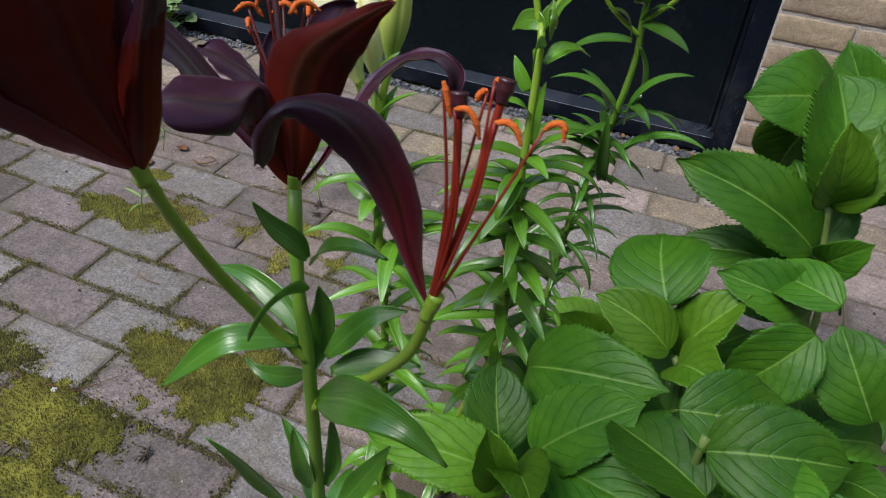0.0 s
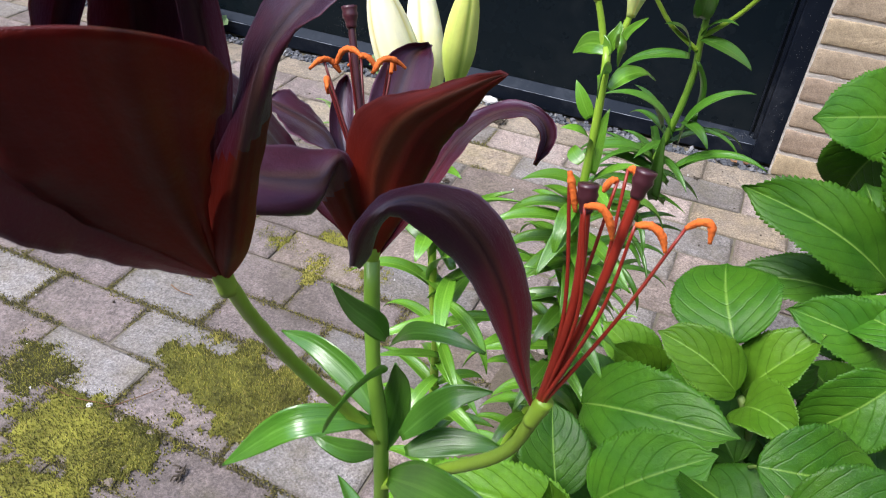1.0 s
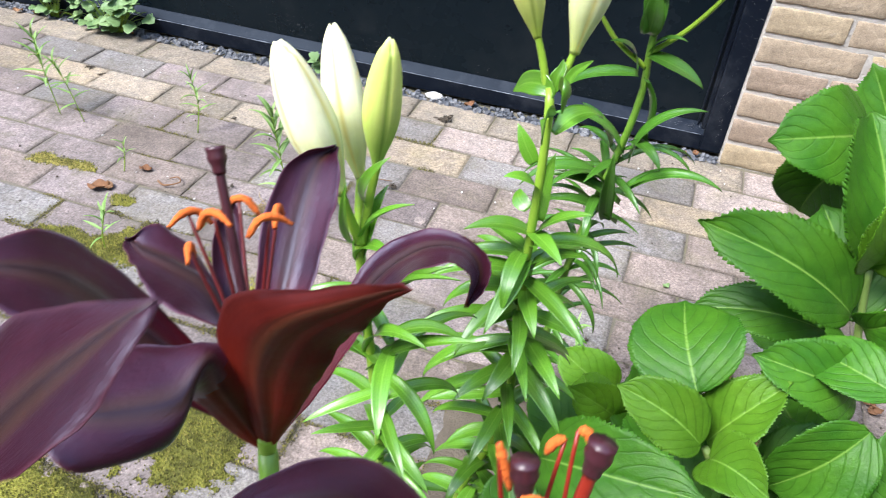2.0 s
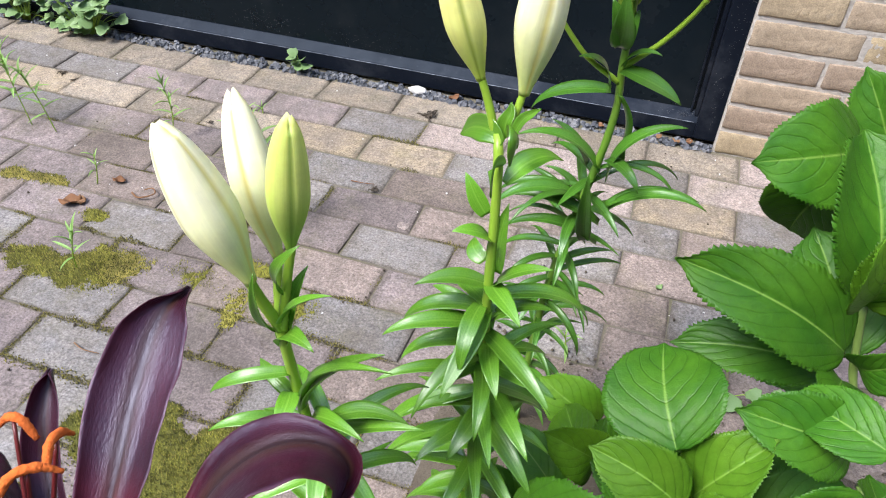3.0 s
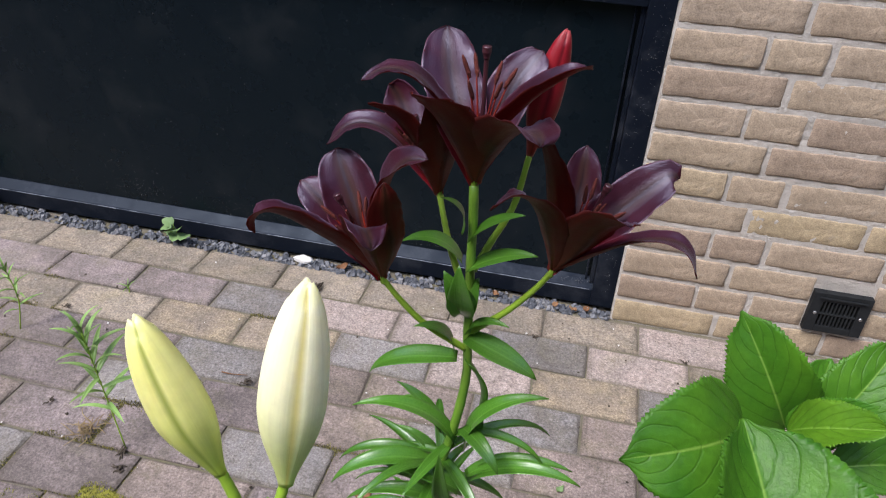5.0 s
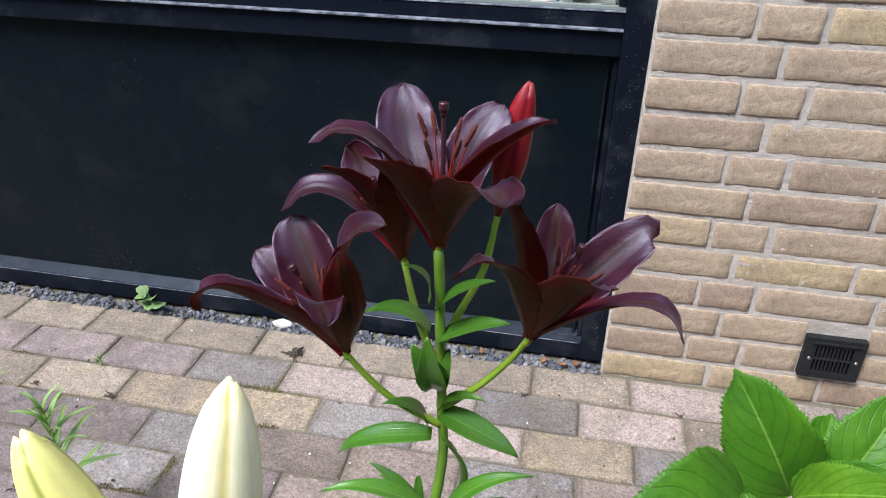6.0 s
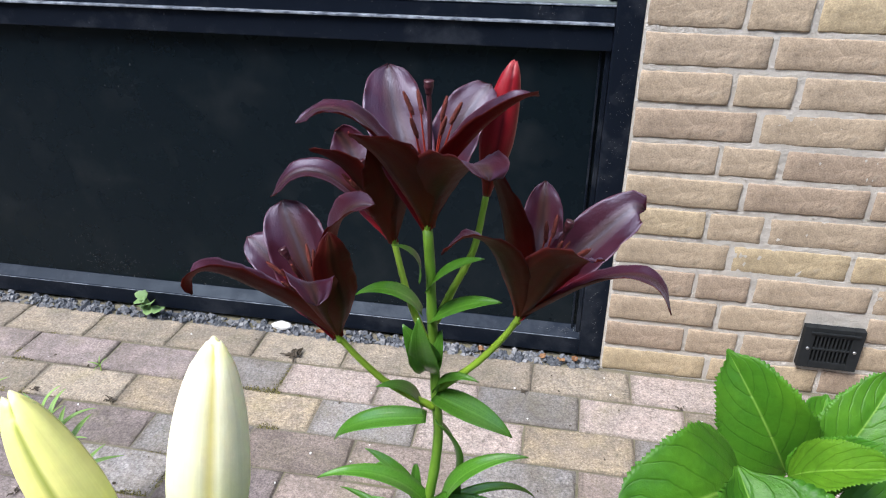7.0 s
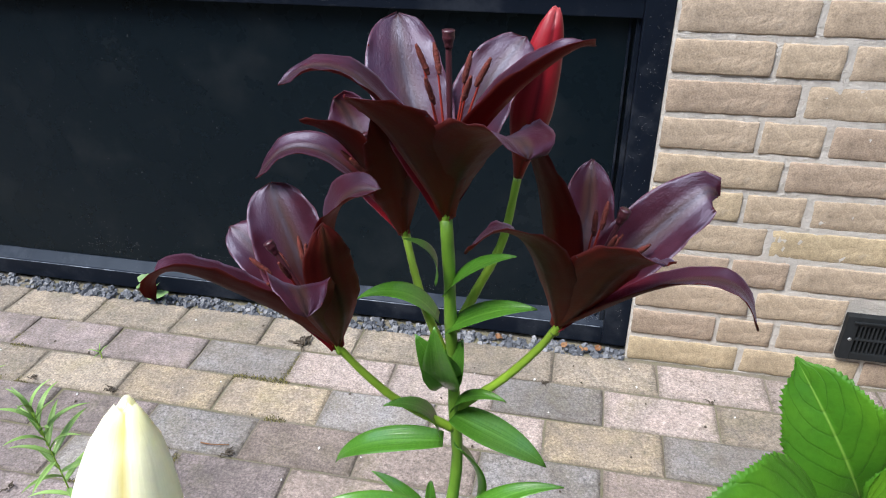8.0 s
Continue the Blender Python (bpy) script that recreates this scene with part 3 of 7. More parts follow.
def lily_petal(seat, pts, width, inner=None, slim=0.0, twist=0.0, hollow=0.0):
    """A petal that runs from the seat through pts to its tip, hollow towards the flower's middle; slim narrows its outer half."""
    n, nu = 36, 19
    c = curve_points(pts, n)
    ax, b = np.array(seat["axis"]), np.array(seat["base"])
    mid = c[n // 3] - c[0]
    out = mid - ax * np.dot(mid, ax)
    s = np.linspace(0, 1, n)
    shape = (0.20 + 0.80 * np.sin(np.pi / 2 * np.minimum(1, s / 0.62)) ** 1.25) * np.maximum(0, 1 - np.maximum(0, (s - 0.58) / 0.42) ** 2.9) ** (0.64 if width < 0.0285 else 0.46)
    shape = shape * (1 - slim * np.clip((s - 0.30) / 0.45, 0, 1))
    shape = np.maximum(shape, 0.03)
    w = 0.5 * width * shape / shape.max()
    cup = 0.55 * (1 - s) ** 0.8 + 0.10
    cup[s > 0.75] -= 0.5 * (s[s > 0.75] - 0.75)
    cup = cup + hollow
    g = swept_grid(c, -out if inner is None else np.array(inner), w * 1.06, cup, nu, twist)
    rng = random.Random(int(abs(c[-1][0] * 1e5)) + int(abs(c[-1][2] * 1e5)))
    ph, k = rng.uniform(0, 6.28), rng.uniform(7, 11)
    u = np.linspace(-1, 1, nu)
    dv, du = np.gradient(g, axis=0), np.gradient(g, axis=1)
    nor = unit(np.cross(du, dv))
    au, ss = np.abs(u)[None, :], s[:, None]
    ruffle = np.sin(k * ss * 2.0 + ph + 1.7 * np.sign(u)[None, :]) * au ** 3 * ss * (1 - 0.3 * ss) * 0.0016
    ruffle += np.sin(k * ss * 5.3 + 2 * ph + 0.9 * np.sign(u)[None, :]) * au ** 6 * ss * 0.0010 + np.sin(k * ss * 11.0 + 3 * ph) * au ** 8 * ss * 0.0004
    rib = -0.0008 * np.exp(-(u[None, :] / 0.09) ** 2) * (1 - ss ** 3) + 0.0007 * np.exp(-((au - 0.26) / 0.11) ** 2) * (1 - ss)
    fold = 0.00034 * np.sin(u[None, :] * rng.uniform(9, 12) + ph + 0.8 * ss) * np.minimum(1, ss * 3) * (1 - 0.5 * ss)
    g = g + nor * ((ruffle + rib + fold) * min(1.0, width / 0.036))[..., None]
    return part("petal", sheet_data("petal", g, 0.0007, [petal_inside, petal_outside]), seat)


def lofted_petal(seat, one, middle, other, inside_from=2.0, inside_to=2.0):
    """A petal between two margins and its middle line; from inside_from to inside_to of its length it is rolled over and shows its inner skin."""
    n, nu = 40, 21
    a, m, b = [curve_points(r, n) for r in (one, middle, other)]
    u = np.linspace(-1, 1, nu)[None, :, None]
    g = m[:, None] + (b - a)[:, None] * u / 2 + ((a + b) / 2 - m)[:, None] * u ** 2
    s = np.linspace(0, 1, n)
    span = np.linalg.norm(b - a, axis=1).max()
    rng = random.Random(int(abs(m[-1][0] * 1e5)) + int(abs(m[-1][2] * 1e5)))
    ph, k = rng.uniform(0, 6.28), rng.uniform(7, 11)
    nor = unit(np.cross(np.gradient(g, axis=1), np.gradient(g, axis=0)))
    w, ss = u[..., 0], s[:, None]
    au = np.abs(w)
    wave = np.sin(k * ss * 2.2 + ph + 1.7 * np.sign(w)) * au ** 3 * 0.0010 + np.sin(k * ss * 6.1 + 2 * ph + np.sign(w)) * au ** 6 * 0.0006
    rib = -0.0007 * np.exp(-(w / 0.09) ** 2) + 0.0005 * np.exp(-((au - 0.26) / 0.11) ** 2)
    fold = 0.00014 * np.sin(w * rng.uniform(9, 12) + ph + 0.8 * ss)
    g = g + nor * ((wave * ss + (rib + fold) * np.minimum(1, ss * 4) * (1 - ss ** 4)) * min(1.0, span / 0.03))[..., None]
    data = sheet_data("petal", g, 0.0007, [petal_inside, petal_outside])
    index = np.zeros(len(data.polygons), dtype=np.int32)
    data.polygons.foreach_get("material_index", index)
    row = np.arange(len(index)) // (2 * (nu - 1)) / (n - 1)
    row = row + 0.14 * (np.arange(len(index)) // 2 % (nu - 1) / (nu - 2) - 0.5) * (row > 0.05)
    index[(row >= inside_from) & (row < inside_to)] = 0
    data.polygons.foreach_set("material_index", index)
    return part("petal", data, seat)


def lily_bud(plant, base, tip, radius, mat, label, turn=1.0):
    """A closed bud of three swollen outer petals with grooves between them."""
    b, t = np.array(base), np.array(tip)
    ax = unit(t - b)
    ln = np.linalg.norm(t - b)
    side = unit(np.cross(ax, [0.25, 1.0, 0.0]))
    other = np.cross(ax, side)
    side, other = side * math.cos(turn) + other * math.sin(turn), other * math.cos(turn) - side * math.sin(turn)
    bow = unit(np.cross(ax, [0, 1.0, 0])) * ln * 0.012
    n, sides = 34, 37
    verts, faces, uvs = [], [], []
    for i in range(n):
        s = i / (n - 1)
        body = (0.24 + 0.76 * math.sin(math.pi / 2 * min(1.0, s / 0.47)) ** 1.35) * max(0.0, 1 - max(0.0, (s - 0.41) / 0.605) ** 2.2) ** 0.64
        r = radius * max(0.10, body)
        mid = b + ax * ln * s + bow * math.sin(math.pi * s)
        for k in range(sides):
            g = 2 * math.pi * k / (sides - 1)
            lobe = 1 + 0.055 * math.cos(3 * g) + 0.014 * math.cos(9 * g + 1.0) * math.sin(math.pi * min(1, s * 1.1)) - 0.075 * math.exp(-((((g / (2 * math.pi) * 3) % 1.0) - 0.5) / 0.07) ** 2) * (0.4 + 0.6 * s)
            rr = r * lobe
            dip = 0.0 if s < 0.93 else -0.0025 * (1 - abs(math.cos(1.5 * g)))
            verts.append(mid + rr * (math.cos(g) * side + math.sin(g) * other) + ax * dip)
            uvs.append((k / (sides - 1) + 1 / 6, s))
    for i in range(n - 1):
        for k in range(sides - 1):
            faces.append((i * sides + k, i * sides + k + 1, (i + 1) * sides + k + 1, (i + 1) * sides + k))
    faces.append(tuple(range(sides - 1))[::-1])
    faces.append(tuple((n - 1) * sides + k for k in range(sides - 1)))
    return part("bud", mesh_of("bud", verts, faces, [mat], None, uvs), plant, label)


def leaf_shape(length, width, droop, nv=16, nu=7, fold=0.35, wave=0.0):
    """A narrow lily leaf along +x, its upper side to +z, that bends down by droop (radians in all)."""
    s = np.linspace(0, 1, nv)
    ang = 0.35 * droop - droop * s ** 1.3
    step = length / (nv - 1)
    x = np.concatenate([[0], np.cumsum(np.cos(ang[:-1]) * step)])
    z = np.concatenate([[0], np.cumsum(np.sin(ang[:-1]) * step)])
    y = wave * np.sin(s * 4.0) * length * 0.04
    c = np.stack([x, y, z], axis=1)
    shape = np.maximum(np.maximum(0, np.sin(np.pi * np.clip(0.12 + 0.88 * s, 0, 1) ** 0.8)) ** 0.85, 0.02)
    w = 0.5 * width * shape / shape.max()
    return swept_grid(c, np.array([0, 0, 1.0]), w, np.full(nv, fold), nu, twist=wave * 0.5)


lily_leaf_kinds = {}
for tone, mats in (("dark", lily_leaf_dark), ("light", lily_leaf_light), ("weed", weed_green)):
    for i, (droop, fold, wave) in enumerate(((0.5, 0.3, 0.3), (0.9, 0.4, -0.4), (1.3, 0.35, 0.5), (1.7, 0.3, -0.3), (2.1, 0.25, 0.2))):
        g = leaf_shape(1.0, 0.17, droop, fold=fold, wave=wave)
        lily_leaf_kinds[tone, i] = (sheet_data("leaf", g, 0.006, [mats, mats]), g[-1, 3])


def put_leaf(plant, data, chord, base, tip, width, up):
    """Stands a shared leaf mesh between two places; width is its breadth in metres."""
    b, t = np.array(base), np.array(tip)
    x = unit(t - b)
    size = np.linalg.norm(t - b) / np.linalg.norm(chord)
    y = unit(np.cross(up, x))
    z = np.cross(x, y)
    a = math.atan2(chord[2], chord[0])
    m = Matrix(((x[0], y[0], z[0], b[0]), (x[1], y[1], z[1], b[1]), (x[2], y[2], z[2], b[2]), (0, 0, 0, 1)))
    ob = part("leaf", data, plant)
    ob.matrix_basis = m @ Matrix.Rotation(a, 4, "Y") @ Matrix.Diagonal((size, width / 0.17, size, 1))
    return ob


def lily_leaf(plant, base, tip, width, kind="arch"):
    light = plant["fresh"] if "fresh" in plant else 0
    b, t = np.array(base), np.array(tip)
    pick = int(abs(b[0] * 7919 + t[2] * 104729)) % 3
    pick = pick if kind == "up" else min(4, pick + 1)
    data, chord = lily_leaf_kinds["light" if light else "dark", pick]
    up = np.array([0.0, -0.15, 1.0])
    if kind == "up":
        up = np.array([-(t - b)[0], -abs((t - b)[1]) - 0.03, 0.02])
    return put_leaf(plant, data, chord, base, tip, width * (1.1 if light else 1.2), up)


def broad_leaf(plant, pts, width, up, fold, mat=lily_leaf_light):
    """A broad, glossy young leaf that runs through pts to its drawn-out tip."""
    n = 24
    c = curve_points(pts, n)
    s = np.linspace(0, 1, n)
    shape = np.maximum((0.30 + 0.70 * np.sin(np.pi / 2 * np.minimum(1, s / 0.38))) * np.maximum(0, 1 - np.maximum(0, (s - 0.34) / 0.66) ** 1.9) ** 0.9, 0.02)
    g = swept_grid(c, np.array(up, dtype=float), 0.5 * width * shape / shape.max(), np.full(n, fold), 11, 0.0)
    side = np.linspace(-1, 1, 11)[None, :]
    g = g + np.array(up)[None, None, :] * (np.abs(side) ** 3 * np.sin(s[:, None] * 11.0 + 2.0 * np.sign(side)) * width * 0.06 * s[:, None])[..., None]
    return part("leaf", sheet_data("leaf", g, 0.0006, [mat, mat]), plant)


def whorls(plant, axis, count, length, width, seed):
    """Leaves set in a spiral down a stem, drooping more towards its foot."""
    rng = random.Random(seed)
    c = curve_points(axis, count)
    light = plant["fresh"] if "fresh" in plant else 0
    for i in range(count):
        f = i / (count - 1)
        g = i * 2.39996 + rng.uniform(-0.5, 0.5)
        ln = length * rng.uniform(0.75, 1.15) * (1 - 0.35 * f * f)
        k = min(4, max(0, int(rng.uniform(0.6, 3.4) + f)))
        data, chord = lily_leaf_kinds["light" if light else "dark", k]
        lift = rng.uniform(-0.5, 0.25) - 0.25 * f
        tip = c[i] + ln * np.array([math.cos(g) * math.cos(lift), math.sin(g) * math.cos(lift), math.sin(lift)])
        put_leaf(plant, data, chord, c[i], tip, width * rng.uniform(0.75, 1.1), np.array([0, 0, 1.0]))


def hydrangea(name, base, label):
    return thing(name, label, "bush", at=base)


def hydrangea_leaf(plant, base, tip, ratio=0.6, kind="flat", mat=None, fold=None, arch=None):
    """A broad toothed leaf from the end of its stalk to its drawn-out tip; ratio is breadth over length."""
    mat = mat or grown_leaf
    b, t = np.array(base), np.array(tip)
    ln = np.linalg.norm(t - b)
    rng = random.Random(int(abs(b[0] * 7919 + t[2] * 104729 + t[0] * 31337) * 10))
    up = {"flat": (0, -0.35, 1.0), "half": (0, -0.8, 0.7)}[kind] if isinstance(kind, str) else kind
    x = unit(t - b)
    nrm = np.array(up) - x * np.dot(up, x)
    nrm = unit(nrm + np.array([rng.uniform(-0.12, 0.12) for _ in range(3)]))
    teeth, per = 36, 3
    nv, nu = teeth * per + 1, 21
    s = np.linspace(0, 1, nv)
    arch = arch or rng.uniform(0.09, 0.16)
    side0 = np.cross(x, nrm)
    c = b + np.outer(s, t - b) + np.outer(np.sin(np.pi * s ** 0.8) * ln * arch, nrm) + np.outer(np.sin(np.pi * s) * ln * rng.uniform(-0.035, 0.035), side0)
    body = s ** 0.55 * (1 - s) ** 0.80 + 0.05 * (1 - s) * s ** 0.2
    body = body * (1 - 0.45 * np.exp(-((s - 0.965) / 0.05) ** 2))
    body = body / body.max()
    saw = ((s * teeth) % 1.0)
    w = 0.5 * ratio * ln * np.maximum(body, 0.010)
    fold = fold if fold is not None else rng.uniform(0.22, 0.46)
    g = swept_grid(c, nrm, w, np.full(nv, fold), nu, twist=rng.uniform(-0.25, 0.25))
    u = np.linspace(-1, 1, nu)
    side_dir = unit(g[:, -1] - g[:, 0])
    along = unit(np.gradient(c, axis=0))
    tooth = 0.026 * ln * np.maximum(0, saw - 0.15) * np.minimum(1, body * 2.0)
    for j, sg in ((0, -1), (nu - 1, 1)):
        g[:, j] += side_dir * (sg * tooth)[:, None] + along * (tooth * 0.6)[:, None]
    off = np.abs(u)[None, :]
    phase = s[:, None] * 6.3 - 2.9 * off ** 1.3 + rng.uniform(0, 1)
    tri = np.abs(((phase + 0.5) % 1.0) - 0.5) * 2
    quilt = (1 - (1 - tri) ** 2) * 0.0045 * ln * np.minimum(1, off * 3) * (1 - off ** 4) * body[:, None]
    mid = -0.016 * ln * np.exp(-(off / 0.09) ** 2) * body[:, None]
    wav = ln * (0.019 * np.sin(s[:, None] * rng.uniform(7, 11) + np.sign(u)[None, :] * 1.4 + rng.uniform(0, 6)) * off ** 2 - 0.012 * off ** 3 * np.sin(np.pi * s)[:, None])
    dv, du = np.gradient(g, axis=0), np.gradient(g, axis=1)
    nor = unit(np.cross(du, dv))
    g = g + nor * (quilt + mid + wav)[..., None]
    ob = part("leaf", sheet_data("leaf", g, 0.0006, [mat, mat]), plant, "fresh yellow-green leaf" if mat is young_leaf else "")
    back = b + x * ln * 0.07 - nrm * ln * 0.20
    part("leaf_stalk", tube_data("leaf_stalk", [back, b + x * 0.002 - nrm * 0.001, b + (t - b) * 0.12 + nrm * 0.001], 0.0015, 0.0010, branch_mat, n=8, sides=7), ob)
    return ob


def under_leaves(plant, count, lo, hi, seed):
    """Leaves lower in the bush, turned outwards from its stems."""
    rng = random.Random(seed)
    for _ in range(count):
        x, y, z = [rng.uniform(a, b) for a, b in zip(lo, hi)]
        g, ln, lift = rng.uniform(0, 6.28), rng.uniform(0.075, 0.115), rng.uniform(-0.35, 0.25)
        tip = (x + ln * math.cos(g) * math.cos(lift), y + ln * math.sin(g) * math.cos(lift), z + ln * math.sin(lift))
        hydrangea_leaf(plant, (x, y, z), tip, rng.uniform(0.55, 0.66), "flat")


# ---- structure ----
WALL_Y, FRAME_Y, PANEL_Y = 0.113, 0.140, 0.168
WALL_X = 0.150


def flat_sheet(name, xs, ys, height, mat, label, category="ground"):
    verts = [(x, y, height(x, y)) for y in ys for x in xs]
    n = len(xs)
    faces = [(j * n + i, j * n + i + 1, (j + 1) * n + i + 1, (j + 1) * n + i) for j in range(len(ys) - 1) for i in range(n - 1)]
    return thing(name, label, category, kind="structure", data=mesh_of(name, verts, faces, [mat]))


flat_sheet("ground", [-150, -30, -8, -4, -2, 0, 2, 4, 8, 30, 150], [-150, -30, -8, -4, -2, 0, 0.16], lambda x, y: -0.0042, joint_sand, "sandy ground with moss between the pavers")


def bed_height(x, y):
    edge = min(x + 0.235, -0.70 - y + 0.02 * math.sin(x * 17) + 0.012 * math.sin(x * 41))
    rise = max(0.0, min(1.0, edge / 0.12))
    lump = noise.noise((x * 14, y * 14, 0.0)) * 0.010 + noise.noise((x * 45, y * 45, 3.0)) * 0.005
    return -0.009 + rise * 0.030 + (lump + 0.006) * min(1, rise * 3)


flat_sheet("planting_bed", [-0.26 + 0.0155 * i for i in range(122)], [-2.3 + 0.0155 * i for i in range(113)], bed_height, soil, "dark loose soil of a planting bed")

for name, lo, hi in (("wall_south", (-6.2, -4.3, -0.05), (3.2, -4.1, 3.2)), ("wall_west", (-6.2, -4.098, -0.05), (-6.0, 0.36, 3.2)), ("wall_east", (3.0, -4.098, -0.05), (3.2, 0.36, 3.2))):
    thing(name, "plain dark garden wall that closes the yard", "wall", kind="structure", data=box_data(name, lo, hi, garden_wall))

wall = thing("wall_north", "buff brick house wall with wide pale mortar joints", "wall", kind="structure")
part("wall_core", box_data("wall_core", (0.1465, 0.1225, -0.05), (3.0, 0.36, 2.75), mortar), wall)
verts, faces = [], []
for j in range(300):
    for i in range(250):
        x, z = 0.1465 + 0.005 * i, -0.02 + 0.005 * j
        verts.append((x, 0.1154 + 0.0012 * noise.noise((x * 45, z * 45, 2.0)) + 0.0012 * noise.noise((x * 120, z * 120, 5.0)) - (0.0 if 0 < i else -0.004), z))
faces = [(j * 250 + i, j * 250 + i + 1, (j + 1) * 250 + i + 1, (j + 1) * 250 + i) for j in range(299) for i in range(249)]
part("mortar", mesh_of("mortar", verts, faces, [mortar]), wall, "rough sandy pale mortar")
part("wall_above", box_data("wall_above", (-4.4, 0.1185, 2.25), (0.1463, 0.36, 2.75), mortar), wall)
part("wall_beside", box_data("wall_beside", (-6.0, 0.1185, -0.05), (-4.403, 0.36, 2.75), mortar), wall)

window = thing("window_1", "black painted window frame with a closed lower panel and glass above", "window", kind="structure")
part("jamb", box_data("jamb", (0.096, FRAME_Y - 0.006, 0.012), (0.1462, 0.24, 2.245), black_paint, 0.003), window)
part("jamb", box_data("jamb", (-4.4, FRAME_Y, 0.012), (-4.34, 0.24, 2.245), black_paint, 0.003), window)
part("panel", box_data("panel", (-4.335, PANEL_Y, 0.03), (0.0965, 0.21, 0.70), panel_paint, 0.001), window, "smooth black panel with dust and cobwebs")
part("panel_bead", box_data("panel_bead", (0.0755, PANEL_Y - 0.010, 0.06), (0.0795, PANEL_Y + 0.004, 0.683), black_paint, 0.001), window)
part("panel_bead", box_data("panel_bead", (0.0862, PANEL_Y - 0.016, 0.06), (0.0955, PANEL_Y + 0.004, 0.683), black_paint, 0.002), window)

rail = bmesh.new()
profile = [(FRAME_Y, 0.010), (FRAME_Y, 0.049), (FRAME_Y + 0.0025, 0.0525), (PANEL_Y - 0.002, 0.070), (PANEL_Y + 0.012, 0.072), (PANEL_Y + 0.012, 0.010)]
ends = [[rail.verts.new((x, y, z)) for y, z in profile] for x in (-4.335, 0.0958)]
for k in range(len(profile)):
    rail.faces.new((ends[0][k], ends[1][k], ends[1][(k + 1) % len(profile)], ends[0][(k + 1) % len(profile)]))
rail.faces.new(ends[0])
rail.faces.new(ends[1][::-1])
bmesh.ops.recalc_face_normals(rail, faces=rail.faces[:])
rail_data = bpy.data.meshes.new("bottom_rail")
rail.to_mesh(rail_data)
rail.free()
rail_data.materials.append(black_paint)
part("bottom_rail", rail_data, window)
part("rail_edge", box_data("rail_edge", (-4.33, FRAME_Y - 0.0004, 0.0494), (0.090, FRAME_Y + 0.0014, 0.0508), worn_edge, 0.0006), window, "worn pale edge of the rail")
part("middle_rail", box_data("middle_rail", (-4.335, FRAME_Y + 0.002, 0.681), (0.0958, 0.235, 0.7265), black_paint, 0.002), window)
part("drip_edge", box_data("drip_edge", (-4.335, FRAME_Y - 0.007, 0.7267), (0.0958, 0.20, 0.7305), worn_edge, 0.0012), window, "thin pale worn drip edge")
part("glazing_rail", box_data("glazing_rail", (-4.335, FRAME_Y + 0.008, 0.7307), (0.0958, 0.20, 0.7580), black_paint, 0.002), window)
part("glazing_edge", box_data("glazing_edge", (-4.335, FRAME_Y + 0.006, 0.7582), (0.0958, 0.185, 0.7605), worn_edge, 0.0008), window)
part("glazing_bead", box_data("glazing_bead", (-4.335, FRAME_Y + 0.012, 0.7607), (0.0958, 0.170, 0.7680), sill_paint, 0.0015), window, "pale grey glazing strip")
part("glazing_stile", box_data("glazing_stile", (0.082, FRAME_Y + 0.010, 0.7685), (0.0955, 0.20, 2.24), black_paint, 0.002), window)
pane = part("pane", box_data("pane", (-4.33, 0.158, 0.7685), (0.0815, 0.162, 2.24), glass), window)
pane.visible_shadow = False
part("top_rail", box_data("top_rail", (-4.335, FRAME_Y, 2.205), (0.0815, 0.157, 2.245), black_paint, 0.002), window)

room = thing("room_walls", "plain plastered walls of the room behind the window", "wall", kind="structure")
part("back_wall", box_data("back_wall", (-4.4, 3.0, 0.0), (2.6, 3.1, 2.6), plaster), room)
part("side_wall", box_data("side_wall", (-4.5, 0.362, 0.0), (-4.402, 2.998, 2.6), plaster), room)
part("side_wall", box_data("side_wall", (0.9, 0.362, 0.0), (1.0, 2.998, 2.6), plaster), room)
thing("ceiling", "plain pale ceiling of the room", "ceiling", kind="structure", data=box_data("ceiling", (-4.5, 0.362, 2.602), (2.6, 3.1, 2.7), plaster))
thing("floor", "plain dim floor of the room", "floor", kind="structure", data=box_data("floor", (-4.5, 0.215, -0.05), (2.6, 3.1, -0.005), plaster))
thing("window_sill", "pale painted window sill inside the glass", "sill", kind="structure", data=box_data("window_sill", (-4.33, 0.172, 0.735), (0.0815, 0.42, 0.752), sill_paint, 0.003))


def cobweb(spots, seed):
    """Fine dusty strands and flecks on the frame, in one mesh."""
    rng = random.Random(seed)
    verts, faces = [], []
    for x, y, z, rx, rz, count in spots:
        for _ in range(count):
            a = Vector((x + rng.gauss(0, rx), y, z + rng.gauss(0, rz)))
            ln = rng.uniform(0.0005, 0.002) if rng.random() < 0.94 else rng.uniform(0.003, 0.012)
            g = rng.uniform(0, 6.28)
            b = a + Vector((math.cos(g) * ln, rng.uniform(-0.002, 0.001), math.sin(g) * ln))
            c = (a + b) / 2 + Vector((rng.uniform(-1, 1), 0, rng.uniform(-1, 1))) * ln * 0.08
            r = rng.uniform(0.00010, 0.0002) if ln > 0.0035 else rng.uniform(0.00012, 0.0005)
            k = len(verts)
            for p in (a, c, b):
                verts += [p + Vector((0, -r, 0)), p + Vector((r, r, r)), p + Vector((-r, r, -r))]
            for i in (0, 3):
                faces += [(k + i + j, k + i + (j + 1) % 3, k + i + 3 + (j + 1) % 3, k + i + 3 + j) for j in range(3)]
    return tagged(part("cobweb", mesh_of("cobweb", verts, faces, [dust_mat]), window, "dusty cobweb strands"), kind="stuff")


